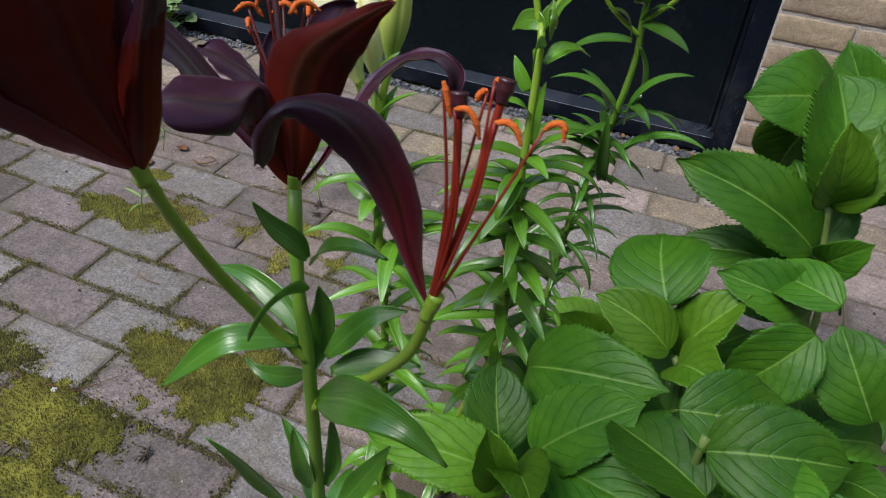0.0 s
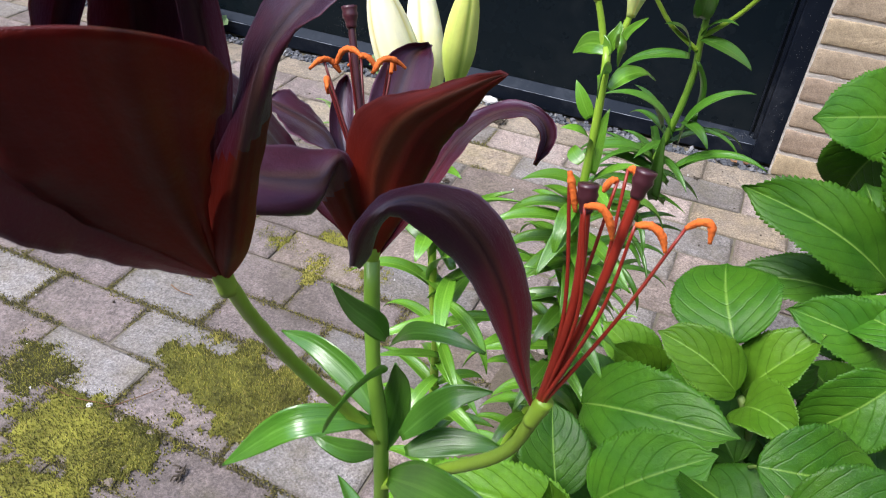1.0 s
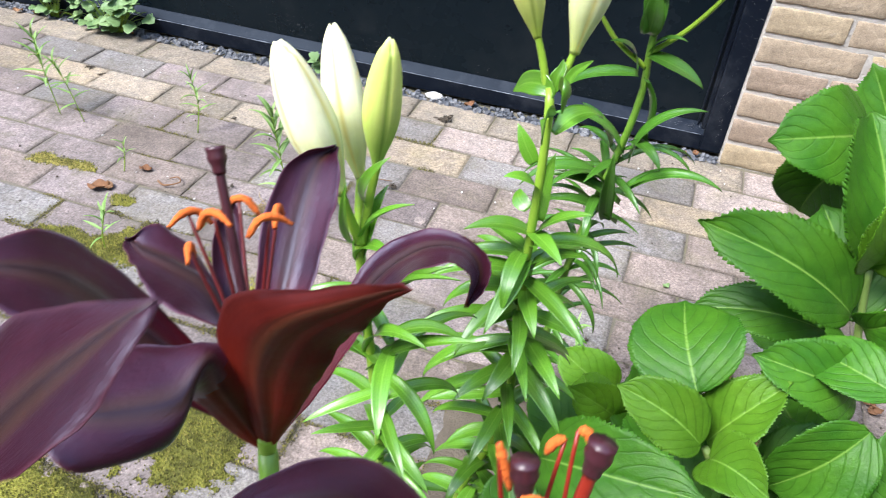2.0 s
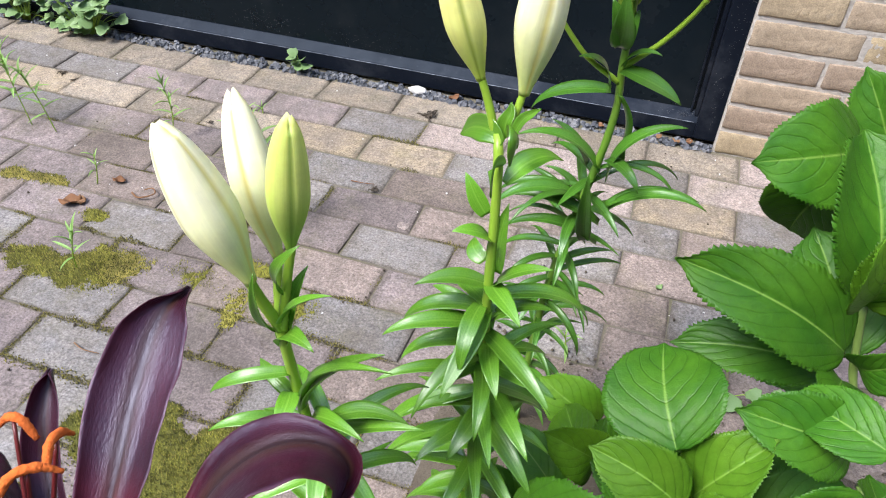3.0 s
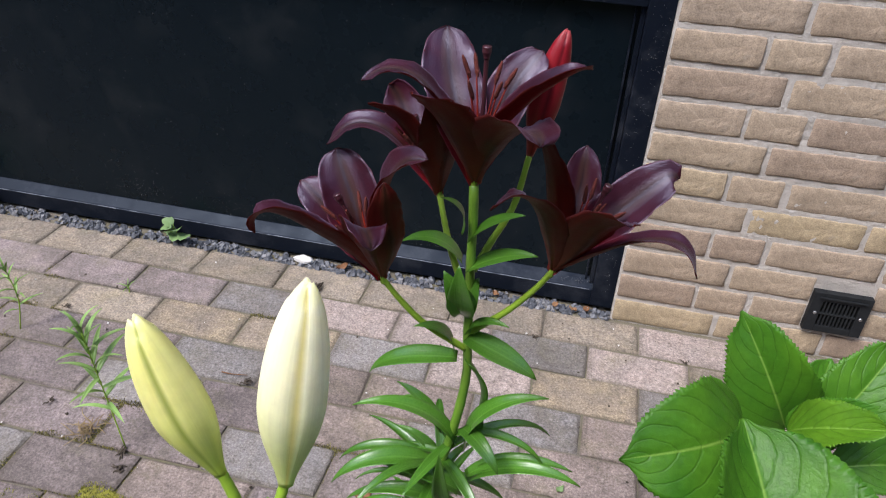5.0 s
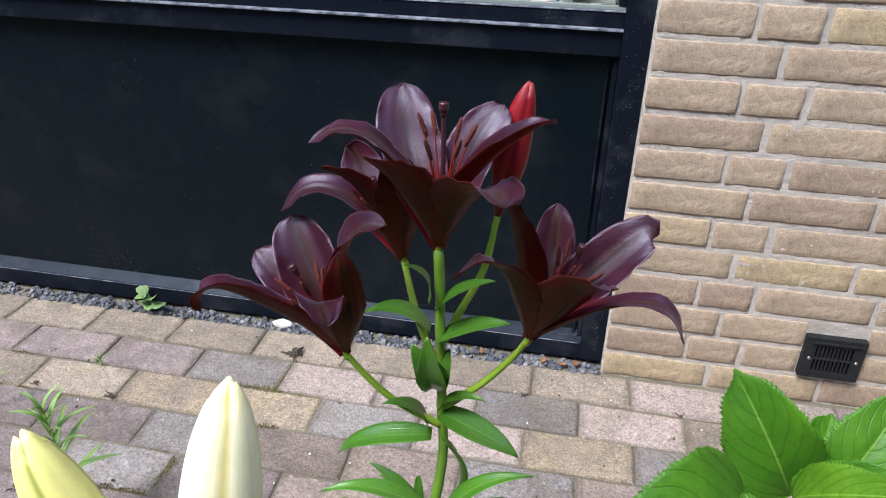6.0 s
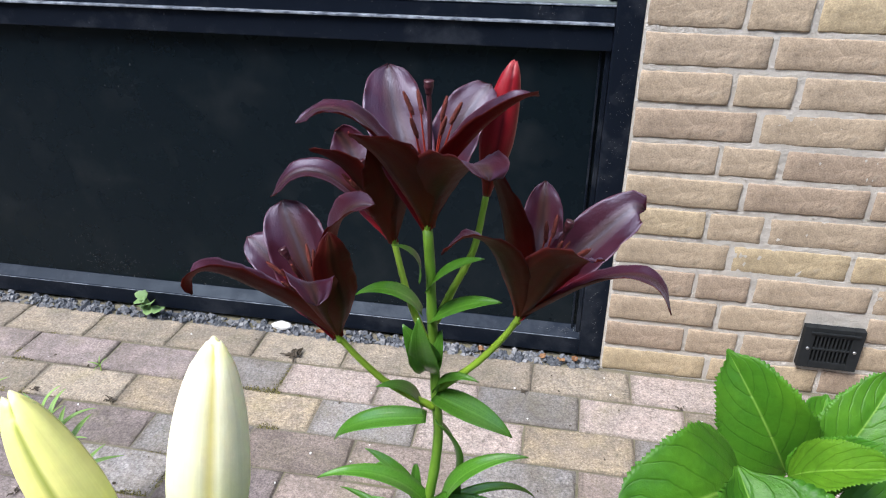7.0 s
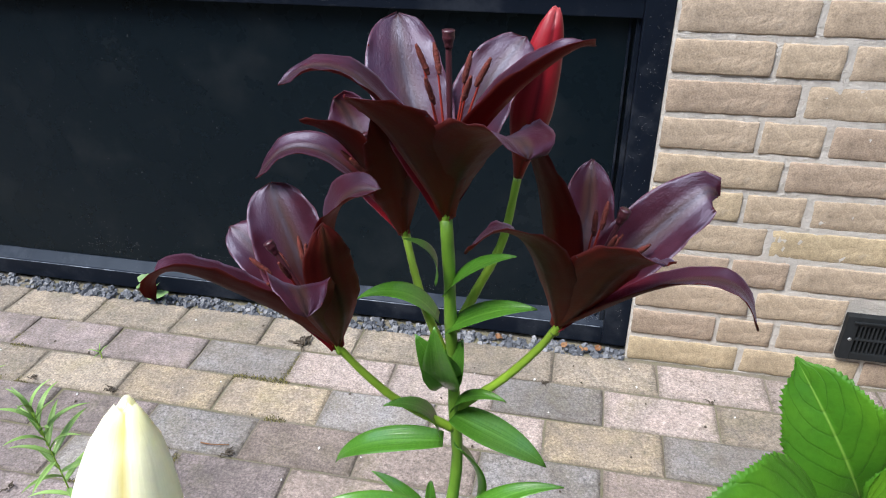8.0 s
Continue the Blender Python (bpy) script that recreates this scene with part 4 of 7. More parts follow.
cobweb([(-1.06, PANEL_Y - 0.003, 0.105, 0.06, 0.020, 170), (-0.78, PANEL_Y - 0.003, 0.095, 0.06, 0.014, 110), (-1.9, PANEL_Y - 0.003, 0.10, 0.15, 0.015, 110), (-0.2, PANEL_Y - 0.003, 0.085, 0.15, 0.012, 90),
        (-1.1, PANEL_Y - 0.003, 0.17, 0.02, 0.008, 10), (0.125, FRAME_Y - 0.0075, 0.60, 0.013, 0.10, 110), (0.122, FRAME_Y - 0.0075, 0.25, 0.012, 0.12, 90), (-0.02, FRAME_Y + 0.006, 0.744, 0.012, 0.006, 16),
        (0.06, FRAME_Y + 0.008, 0.064, 0.03, 0.005, 70), (-0.8, FRAME_Y + 0.006, 0.712, 0.4, 0.010, 30)], 6)


# ---- things on the window sill ----
def lathe(name, profile, mat, at, n=40):
    verts, faces, m = [], [], len(profile)
    for k in range(n):
        g = 2 * math.pi * k / n
        for r, z in profile:
            verts.append((at[0] + r * math.cos(g), at[1] + r * math.sin(g), at[2] + z))
    for k in range(n):
        j = (k + 1) % n
        for i in range(m - 1):
            faces.append((k * m + i, j * m + i, j * m + i + 1, k * m + i + 1))
    return mesh_of(name, verts, faces, [mat])


plate_profile = [(0.0005, 0.002), (0.05, 0.002), (0.085, 0.012), (0.0865, 0.0135), (0.085, 0.015), (0.05, 0.006), (0.0005, 0.006)]
cup_profile = [(0.0005, 0.0), (0.026, 0.0), (0.030, 0.004), (0.040, 0.035), (0.0435, 0.075), (0.0415, 0.075), (0.038, 0.036), (0.028, 0.008), (0.0005, 0.006)]
SILL = 0.752
plate = thing("plate", "white glazed plate on the window sill", "plate", data=lathe("plate", plate_profile, glaze_white, (-0.545, 0.262, SILL)))
saucer = thing("saucer", "white glazed saucer under a blue cup", "saucer", data=lathe("saucer", plate_profile, glaze_white, (-0.292, 0.258, SILL)))
thing("cup", "blue glazed cup standing on a saucer", "cup", data=lathe("cup", cup_profile, glaze_blue, (-0.290, 0.258, SILL + 0.0062)))
thing("cup", "blue glazed cup on the white plate", "cup", data=lathe("cup", cup_profile, glaze_blue, (-0.53, 0.262, SILL + 0.0062)))
pot_profile = [(0.0005, 0.0), (0.030, 0.0), (0.033, 0.004), (0.045, 0.030), (0.053, 0.065), (0.052, 0.095), (0.049, 0.095), (0.049, 0.065), (0.041, 0.032), (0.0005, 0.01)]
pot = thing("flower_pot", "white ceramic pot painted with orange flowers", "pot")
part("pot_body", lathe("pot_body", pot_profile, glaze_white, (-0.034, 0.245, SILL)), pot)
rng = random.Random(5)
for k in range(15):
    g, z = rng.uniform(3.5, 5.9), rng.uniform(0.012, 0.08)
    r = np.interp(z, [0.0, 0.03, 0.065, 0.095], [0.033, 0.045, 0.053, 0.052])
    pts = []
    nor = Vector((math.cos(g), math.sin(g), -0.2)).normalized()
    mid = Vector((-0.034 + r * math.cos(g), 0.245 + r * math.sin(g), SILL + z)) + nor * 0.0006
    sx = nor.orthogonal().normalized()
    sy = nor.cross(sx)
    size = rng.uniform(0.004, 0.008)
    ring = [mid + (sx * math.cos(a) + sy * math.sin(a)) * size * (0.75 + 0.25 * math.cos(5 * a)) for a in [2 * math.pi * i / 20 for i in range(20)]]
    part("painted_flower" if k % 3 else "painted_leaf", mesh_of("painted_flower", ring, [tuple(range(20))], [(glaze_orange, glaze_blue, glaze_green)[k % 3 and (1 if k % 5 == 0 else 0) or 2 * (k % 3 == 0)]]), pot)

# ---- vent in the brick wall ----
vent = thing("vent_grille", "black plastic vent grille screwed to the brick wall", "vent")
VX0, VX1, VZ0, VZ1, VY = 0.536, 0.650, 0.070, 0.166, 0.100
part("backing", box_data("backing", (VX0 + 0.004, 0.1165, VZ0 + 0.004), (VX1 - 0.004, 0.1185, VZ1 - 0.004), iron), vent)
M = 0.0215
for lo, hi in (((VX0, VZ0), (VX0 + M, VZ1)), ((VX1 - M, VZ0), (VX1, VZ1)), ((VX0 + M + 0.0002, VZ1 - 0.020), (VX1 - M - 0.0002, VZ1)), ((VX0 + M + 0.0002, VZ0), (VX1 - M - 0.0002, VZ0 + 0.016)), ((VX0 + M + 0.0002, 0.1135), (VX1 - M - 0.0002, 0.1185))):
    part("grille_frame", box_data("grille_frame", (lo[0], VY, lo[1]), (hi[0], 0.1162, hi[1]), iron, 0.0015), vent)
for k in range(9):
    x = VX0 + M + 0.0045 + k * 0.0073
    part("slat", box_data("slat", (x, VY + 0.001, VZ0 + 0.0163), (x + 0.0034, 0.112, VZ1 - 0.0203), iron, 0.0006), vent)
part("lip", box_data("lip", (VX0 + 0.012, VY - 0.004, VZ1 - 0.013), (VX1 - 0.010, VY - 0.0002, VZ1 - 0.009), iron, 0.001), vent)
for x in (VX0 + 0.013, VX1 - 0.012):
    part("screw", lathe("screw", [(0.0004, -0.0008), (0.0022, -0.0006), (0.0035, 0.0002), (0.0036, 0.0012)], zinc, (x, 0.0, 0.0), 14), vent).matrix_basis = Matrix.Translation((0, VY - 0.001, 0.116)) @ Matrix.Rotation(radians(-90), 4, "X") @ Matrix.Translation((0, 0, 0))


# ---- loose things on the ground ----
def chips(name, count, place, size, mat, label, category, seed, flat=0.6):
    """Many small angular stones in one mesh."""
    rng = random.Random(seed)
    verts, faces = [], []
    for _ in range(count):
        x, y, z = place(rng)
        r = rng.uniform(*size)
        m = Euler((rng.uniform(-0.6, 0.6), rng.uniform(-0.6, 0.6), rng.uniform(0, 6.28))).to_matrix()
        k = len(verts)
        for c in ((-1, -0.7, -flat), (1, -0.8, -flat), (0.9, 0.7, -flat), (-0.8, 0.9, -flat), (-0.7, -0.5, flat), (0.6, -0.4, flat * 1.1), (0.5, 0.6, flat * 0.8), (-0.6, 0.5, flat)):
            v = Vector([a * r * rng.uniform(0.65, 1.15) for a in c])
            verts.append(Vector((x, y, z)) + m @ v)
        faces += [(k + a, k + b, k + c, k + d) for a, b, c, d in ((3, 2, 1, 0), (4, 5, 6, 7), (0, 1, 5, 4), (1, 2, 6, 5), (2, 3, 7, 6), (3, 0, 4, 7))]
    return thing(name, label, category, kind="stuff", data=mesh_of(name, verts, faces, [mat], smooth=False))


chips("slate_gravel", 2100, lambda r: (r.uniform(-3.6, 0.145), r.uniform(0.100, 0.139), r.uniform(-0.006, 0.004)), (0.0035, 0.0095), slate, "dark slate gravel along the foot of the window panel", "gravel", 3)
chips("loose_grit", 110, lambda r: (r.uniform(-2.2, 0.6), r.uniform(-1.3, 0.08), 0.0012), (0.0008, 0.0026), pale_stone, "fine pale grit scattered on the pavers", "grit", 4)
chips("dark_crumbs", 150, lambda r: (r.uniform(-2.0, 0.6), r.uniform(-1.3, 0.08), 0.0012), (0.001, 0.0032), debris_mat, "dark crumbs of earth scattered on the pavers", "crumbs", 8)
chips("bed_crumbs", 700, lambda r: (r.uniform(-0.2, 0.9), -0.60 - abs(r.gauss(0, 0.14)), 0.004), (0.001, 0.0035), soil, "crumbs of dry soil at the edge of the bed", "crumbs", 9)


def pebble(at, size, mat, label):
    bm = bmesh.new()
    bmesh.ops.create_icosphere(bm, subdivisions=3, radius=1.0)
    for v in bm.verts:
        d = 1 + 0.25 * noise.noise(v.co * 1.7 + Vector(at) * 9)
        v.co = Vector((v.co.x * size[0], v.co.y * size[1], v.co.z * size[2])) * d + Vector(at)
    me = bpy.data.meshes.new("pebble")
    bm.to_mesh(me)
    bm.free()
    me.materials.append(mat)
    return thing("pebble", label, "stone", data=me)


pebble((-0.599, 0.118, 0.010), (0.026, 0.012, 0.010), pale_stone, "small pale stone lying beside the slate gravel")
pebble((-0.76, -1.165, 0.005), (0.0055, 0.005, 0.005), pale_stone, "tiny white stone lying in the moss")
pebble((-0.437, -0.40, 0.001), (0.013, 0.011, 0.003), paver_pink, "pale crushed lump on a paver")


def clump(at, size, count, seed, label, mat=debris_mat, thin=0.11):
    """A tangle of dead plant bits."""
    rng = random.Random(seed)
    ob = thing("debris_clump", label, "debris")
    for _ in range(count):
        g, r = rng.uniform(0, 6.28), rng.uniform(0.0, size * 0.6)
        a = Vector((at[0] + r * math.cos(g), at[1] + r * math.sin(g), rng.uniform(0.001, size * 0.3)))
        h = rng.uniform(0, 6.28)
        ln = size * rng.uniform(0.4, 1.0)
        b = a + Vector((math.cos(h) * ln, math.sin(h) * ln, rng.uniform(-0.3, 0.4) * ln))
        b.z = max(0.0015, b.z)
        m = (a + b) / 2 + Vector((rng.uniform(-1, 1), rng.uniform(-1, 1), rng.uniform(0, 1))) * ln * 0.25
        part("bit", tube_data("bit", [a, m, b], size * thin, size * thin * 0.4, mat, n=7, sides=5, wob=0.3), ob)
    return ob


clump((-0.530, 0.022), 0.024, 16, 1, "clump of dark dead plant bits on the pavers")
clump((-0.847, -0.202), 0.014, 10, 2, "small clump of dark debris in a joint")
clump((-1.525, -0.123), 0.014, 9, 3, "small clump of dark debris on a paver")
clump((-1.472, -0.142), 0.013, 9, 4, "small clump of dark debris on a paver")
clump((-0.545, -0.312), 0.015, 10, 5, "dark crumbled debris on a paver")
clump((-0.555, -1.200), 0.016, 12, 6, "dark crumbled debris on a paver")
clump((-0.01, -0.005), 0.012, 9, 7, "brown debris in a joint beside the wall")
clump((-1.02, -0.20), 0.012, 8, 8, "small dark debris in a paver joint")
clump((0.31, 0.002), 0.012, 8, 9, "brown debris in a paver joint")
clump((-0.664, -0.53), 0.016, 14, 10, "dark crumbled earth round the foot of a weed")
clump((-0.648, -0.562), 0.015, 12, 11, "dark crumbled earth in a paver joint")
clump((-0.754, -0.504), 0.036, 34, 12, "tuft of dry straw-coloured grass on the pavers", straw_mat, 0.03)
clump((-0.864, -0.457), 0.014, 7, 13, "small dark debris on a paver")


def twig(pts, r, label="thin dry twig lying on the pavers"):
    return thing("twig", label, "twig", data=tube_data("twig", pts, r, r * 0.6, dry_leaf, n=18, sides=6, wob=0.2))


twig([(-0.60, -0.297, 0.003), (-0.575, -0.300, 0.006), (-0.548, -0.292, 0.003)], 0.0014)
twig([(-0.845, -0.885, 0.003), (-0.82, -0.893, 0.005), (-0.79, -0.890, 0.003)], 0.0011)
twig([(-1.02, -0.50, 0.003), (-0.99, -0.515, 0.008), (-0.965, -0.495, 0.010), (-0.985, -0.475, 0.006), (-1.0, -0.485, 0.004)], 0.0022, "curled pale dry stalk on the pavers")
twig([(-0.82, -1.19, 0.003), (-0.74, -1.16, 0.006), (-0.69, -1.09, 0.003)], 0.0009)
twig([(-0.74, -1.15, 0.003), (-0.80, -1.165, 0.006), (-0.86, -1.16, 0.003)], 0.0009)


def fallen_leaf(at, size, turn, seed, label, mat=None):
    rng = random.Random(seed)
    nv, nu = 15, 9
    s, u = np.linspace(0, 1, nv), np.linspace(-1, 1, nu)
    w = 0.36 * np.maximum(0.03, np.sin(np.pi * s ** 0.8))
    g = np.zeros((nv, nu, 3))
    g[..., 0] = (s[:, None] - 0.5)
    g[..., 1] = u[None, :] * w[:, None]
    g[..., 2] = 0.30 * (u[None, :] ** 2) * w[:, None] + 0.10 * np.sin(s[:, None] * 7 + u[None, :] * 3 + rng.uniform(0, 6)) + 0.16 * (s[:, None] - 0.5) ** 2 * 3
    g *= size
    c, d = math.cos(turn), math.sin(turn)
    x = g[..., 0] * c - g[..., 1] * d + at[0]
    y = g[..., 0] * d + g[..., 1] * c + at[1]
    z = g[..., 2] - g[..., 2].min() + 0.002 + (at[2] if len(at) > 2 else 0)
    mat = mat or dry_leaf
    return thing("fallen_leaf", label, "leaf", data=sheet_data("fallen_leaf", np.stack([x, y, z], axis=-1), size * 0.012, [mat, mat]))


fallen_leaf((-1.115, -0.572), 0.045, 0.6, 1, "curled rust-brown dead leaf on a paver")
fallen_leaf((-1.10, -0.562), 0.03, 2.2, 2, "curled rust-brown dead leaf on a paver")
fallen_leaf((-1.07, -0.475), 0.03, 0.2, 3, "curled pale brown dead leaf on a paver")
fallen_leaf((-0.237, -0.505), 0.028, 0.4, 4, "small pinkish dead leaf on a paver")
fallen_leaf((0.079, -0.404), 0.018, 1.0, 5, "small yellow fallen leaf on a paver", weed_leaf)
for k, (x, y) in enumerate(((-1.57, 0.10), (-1.59, 0.11), (-1.86, 0.12), (-1.92, 0.10), (-1.98, 0.09), (-1.78, 0.12), (-0.50, 0.118), (-0.12, 0.12), (0.02, 0.118), (0.06, 0.112), (0.09, 0.12))):
    fallen_leaf((x, y, 0.004), 0.03 if k < 7 else 0.02, k * 1.7, 20 + k, "dry brown leaf among the slate gravel")
rng = random.Random(77)
for k in range(40):
    fy = rng.uniform(-0.86, -0.56)
    fallen_leaf((rng.uniform(-0.05, 0.6), fy, 0.018 if fy < -0.74 else 0.0), rng.uniform(0.015, 0.035), rng.uniform(0, 6), 60 + k, "dry brown leaf on the soil of the bed")


# ---- moss ----
def moss_patch(spots, seed, label):
    """Cushions of moss: a lumpy mat with many short shoots, over round spots (x, y, rx, ry, height)."""
    rng = random.Random(seed)
    verts, faces = [], []
    step = 0.0045
    for x0, y0, rx, ry, h in spots:
        nx, ny = int(2 * rx / step) + 1, int(2 * ry / step) + 1
        ids = {}
        for j in range(ny + 1):
            for i in range(nx + 1):
                x, y = x0 - rx + i * step, y0 - ry + j * step
                d = 1 - math.hypot((x - x0) / rx, (y - y0) / ry) + 0.75 * noise.noise((x * 17, y * 17, seed)) + 0.3 * noise.noise((x * 60, y * 60, seed))
                if -0.14 < d <= 0.10 and rng.random() < 0.35 + 2 * d:
                    k = len(verts)
                    a, r, q = rng.uniform(0, 6.28), 0.0013, rng.uniform(0.002, 0.005)
                    px, py = x + rng.uniform(-1, 1) * step, y + rng.uniform(-1, 1) * step
                    for b in (0, 2.1, 4.2):
                        verts.append((px + r * math.cos(a + b), py + r * math.sin(a + b), -0.001))
                    verts.append((px, py, q))
                    faces += [(k, k + 1, k + 3), (k + 1, k + 2, k + 3), (k + 2, k, k + 3)]
                if d > 0.10:
                    z = -0.004 + h * min(1.0, d * 1.6) + 0.0035 * noise.noise((x * 150, y * 150, 1.0)) + 0.003 * rng.random()
                    ids[i, j] = len(verts)
                    verts.append((x, y, z))
                    for _ in range(3):
                        k = len(verts)
                        px, py = x + rng.uniform(-1, 1) * step * 0.6, y + rng.uniform(-1, 1) * step * 0.6
                        a, r, q = rng.uniform(0, 6.28), 0.0011, rng.uniform(0.003, 0.0065)
                        for b in (0, 2.1, 4.2):
                            verts.append((px + r * math.cos(a + b), py + r * math.sin(a + b), z - 0.0015))
                        verts.append((px + rng.uniform(-1, 1) * 0.0025, py + rng.uniform(-1, 1) * 0.0025, z + q))
                        faces += [(k, k + 1, k + 3), (k + 1, k + 2, k + 3), (k + 2, k, k + 3)]
        for i, j in ids:
            if (i + 1, j) in ids and (i, j + 1) in ids and (i + 1, j + 1) in ids:
                faces.append((ids[i, j], ids[i + 1, j], ids[i + 1, j + 1], ids[i, j + 1]))
    return thing("moss", label, "moss", kind="stuff", data=mesh_of("moss", verts, faces, [moss_mat]))


moss_patch([(-0.60, -1.02, 0.15, 0.085, 0.012), (-0.53, -1.04, 0.075, 0.10, 0.012)], 3, "thick yellow-green moss cushion spreading over the pavers")
moss_patch([(-0.74, -1.22, 0.15, 0.10, 0.010), (-0.66, -1.20, 0.075, 0.085, 0.010), (-0.70, -1.31, 0.13, 0.06, 0.010)], 5, "thick yellow-green moss cushion spreading over the pavers")
moss_patch([(-1.0, -0.735, 0.14, 0.05, 0.006), (-0.90, -0.70, 0.06, 0.06, 0.005), (-0.90, -1.14, 0.09, 0.06, 0.006), (-1.26, -0.525, 0.09, 0.022, 0.005), (-1.047, -0.591, 0.035, 0.025, 0.004), (-0.94, -0.69, 0.05, 0.03, 0.004)], 8, "thin moss growing over the paver joints")

moss_patch([(-0.633, -0.617, 0.05, 0.022, 0.005), (-0.75, -0.676, 0.07, 0.03, 0.004), (-0.539, -0.685, 0.05, 0.028, 0.004), (-0.64, -0.72, 0.03, 0.05, 0.004)], 9, "small flat moss cushions over the paver joints")


def joint_moss(seed):
    """Moss along the joints between pavers, denser where the ground is damper."""
    rng = random.Random(seed)
    verts, faces = [], []
    for _ in range(70000):
        row = rng.randint(1, 13)
        if rng.random() < 0.6:
            x, y = rng.uniform(-1.75, -0.2), -(row - 1) * 0.105 + rng.gauss(0, 0.0055)
        else:
            k = rng.randint(-9, 0) + (0.5 if row % 2 == 0 else 0.0)
            x, y = k * 0.21 + rng.gauss(0, 0.005), -(row - 1) * 0.105 + rng.uniform(0, 0.105)
        damp = 1.0 * noise.noise((x * 5, y * 5, 4.0)) + 0.5 * noise.noise((x * 19, y * 19, 9.0)) + min(0.42, -y * 0.85 - 0.52) - 0.3 * max(0, x + 0.45) * 3
        if damp < 0.02:
            continue
        h = 0.002 + 0.005 * min(1, damp) * rng.random()
        z = -0.004 + 0.004 * min(1, damp * 2)
        a, r, k = rng.uniform(0, 6.28), rng.uniform(0.001, 0.002), len(verts)
        for b in (0, 2.1, 4.2):
            verts.append((x + r * math.cos(a + b), y + r * math.sin(a + b), z))
        verts.append((x + rng.uniform(-1, 1) * 0.002, y + rng.uniform(-1, 1) * 0.002, z + h))
        faces += [(k, k + 1, k + 3), (k + 1, k + 2, k + 3), (k + 2, k, k + 3)]
    return thing("joint_moss", "low moss growing in the joints between pavers", "moss", kind="stuff", data=mesh_of("joint_moss", verts, faces, [joint_moss_mat]))


joint_moss(12)


# ---- weeds ----
def weed(base, top, count, length, seed, label, spread=1.0):
    """An upright weed with narrow leaves round a thin stem."""
    rng = random.Random(seed)
    ob = thing("weed", label, "weed", group="weeds between the pavers")
    b, t = np.array(base), np.array(top)
    mid = (b + t) / 2 + np.array([rng.uniform(-1, 1), rng.uniform(-1, 1), 0]) * 0.05 * np.linalg.norm(t - b)
    part("stem", tube_data("stem", [b, mid, t], 0.0014, 0.0009, stem_green, n=12, sides=6), ob)
    c = curve_points([b, mid, t], 60)
    for i in range(count):
        f = (i / max(1, count - 1)) ** 0.6
        at = c[int(f * 59)]
        if f < 0.3:
            continue
        g = i * 2.4 + rng.uniform(-0.4, 0.4)
        ln = 1.4 * length * rng.uniform(0.7, 1.1) * (0.5 + 0.5 * math.sin(math.pi * min(1, f * 0.75 + 0.12)))
        lift = 0.15 + 0.8 * f * f * f + rng.uniform(-0.25, 0.2)
        tip = at + ln * np.array([math.cos(g) * math.cos(lift), math.sin(g) * math.cos(lift), math.sin(lift)]) * spread
        data, chord = lily_leaf_kinds["weed", rng.randint(0, 2)]
        put_leaf(ob, data, chord, at, tip, ln * 0.135, np.array([0, -0.1, 1.0]))
    return ob


# -- weeds and ivy places --
weed((-0.665, -0.518, 0), (-0.70, -0.510, 0.255), 26, 0.056, 1, "tall narrow-leaved green weed in a paver joint")
weed((-1.062, -0.291, 0), (-1.058, -0.285, 0.148), 15, 0.036, 2, "narrow-leaved green weed in a paver joint")
weed((-1.417, -0.354, 0), (-1.43, -0.35, 0.205), 20, 0.044, 3, "tall pale weed in a paver joint")
weed((-1.34, -0.36, 0), (-1.38, -0.36, 0.15), 15, 0.038, 8, "tall pale weed in a paver joint")
weed((-0.965, -0.734, 0), (-0.935, -0.734, 0.105), 12, 0.036, 4, "small green weed growing out of moss")
weed((-1.112, -0.496, 0), (-1.10, -0.49, 0.075), 9, 0.026, 5, "small green weed in a paver joint")
weed((-0.926, -0.112, 0), (-0.926, -0.112, 0.018), 7, 0.020, 6, "tiny weed seedling in a paver joint")
weed((-0.05, -0.62, 0.0), (-0.06, -0.62, 0.05), 8, 0.03, 7, "small weed at the edge of the bed")


def round_leaf_data(name, lobes, mat):
    nv, nu = 13, 11
    s, u = np.linspace(0, 1, nv), np.linspace(-1, 1, nu)
    w = 0.5 * np.maximum(0.02, np.sin(np.pi * s ** 0.62) ** 0.6) * (1 + 0.12 * np.cos(lobes * np.pi * s))
    g = np.zeros((nv, nu, 3))
    g[..., 0] = s[:, None]
    g[..., 1] = u[None, :] * w[:, None]
    g[..., 2] = 0.10 * np.abs(u[None, :]) ** 1.5 * w[:, None] * 2 - 0.18 * s[:, None] ** 2
    return sheet_data(name, g, 0.012, [mat, mat]), g[-1, nu // 2]


ivy_kind = round_leaf_data("leaf", 5, weed_leaf)


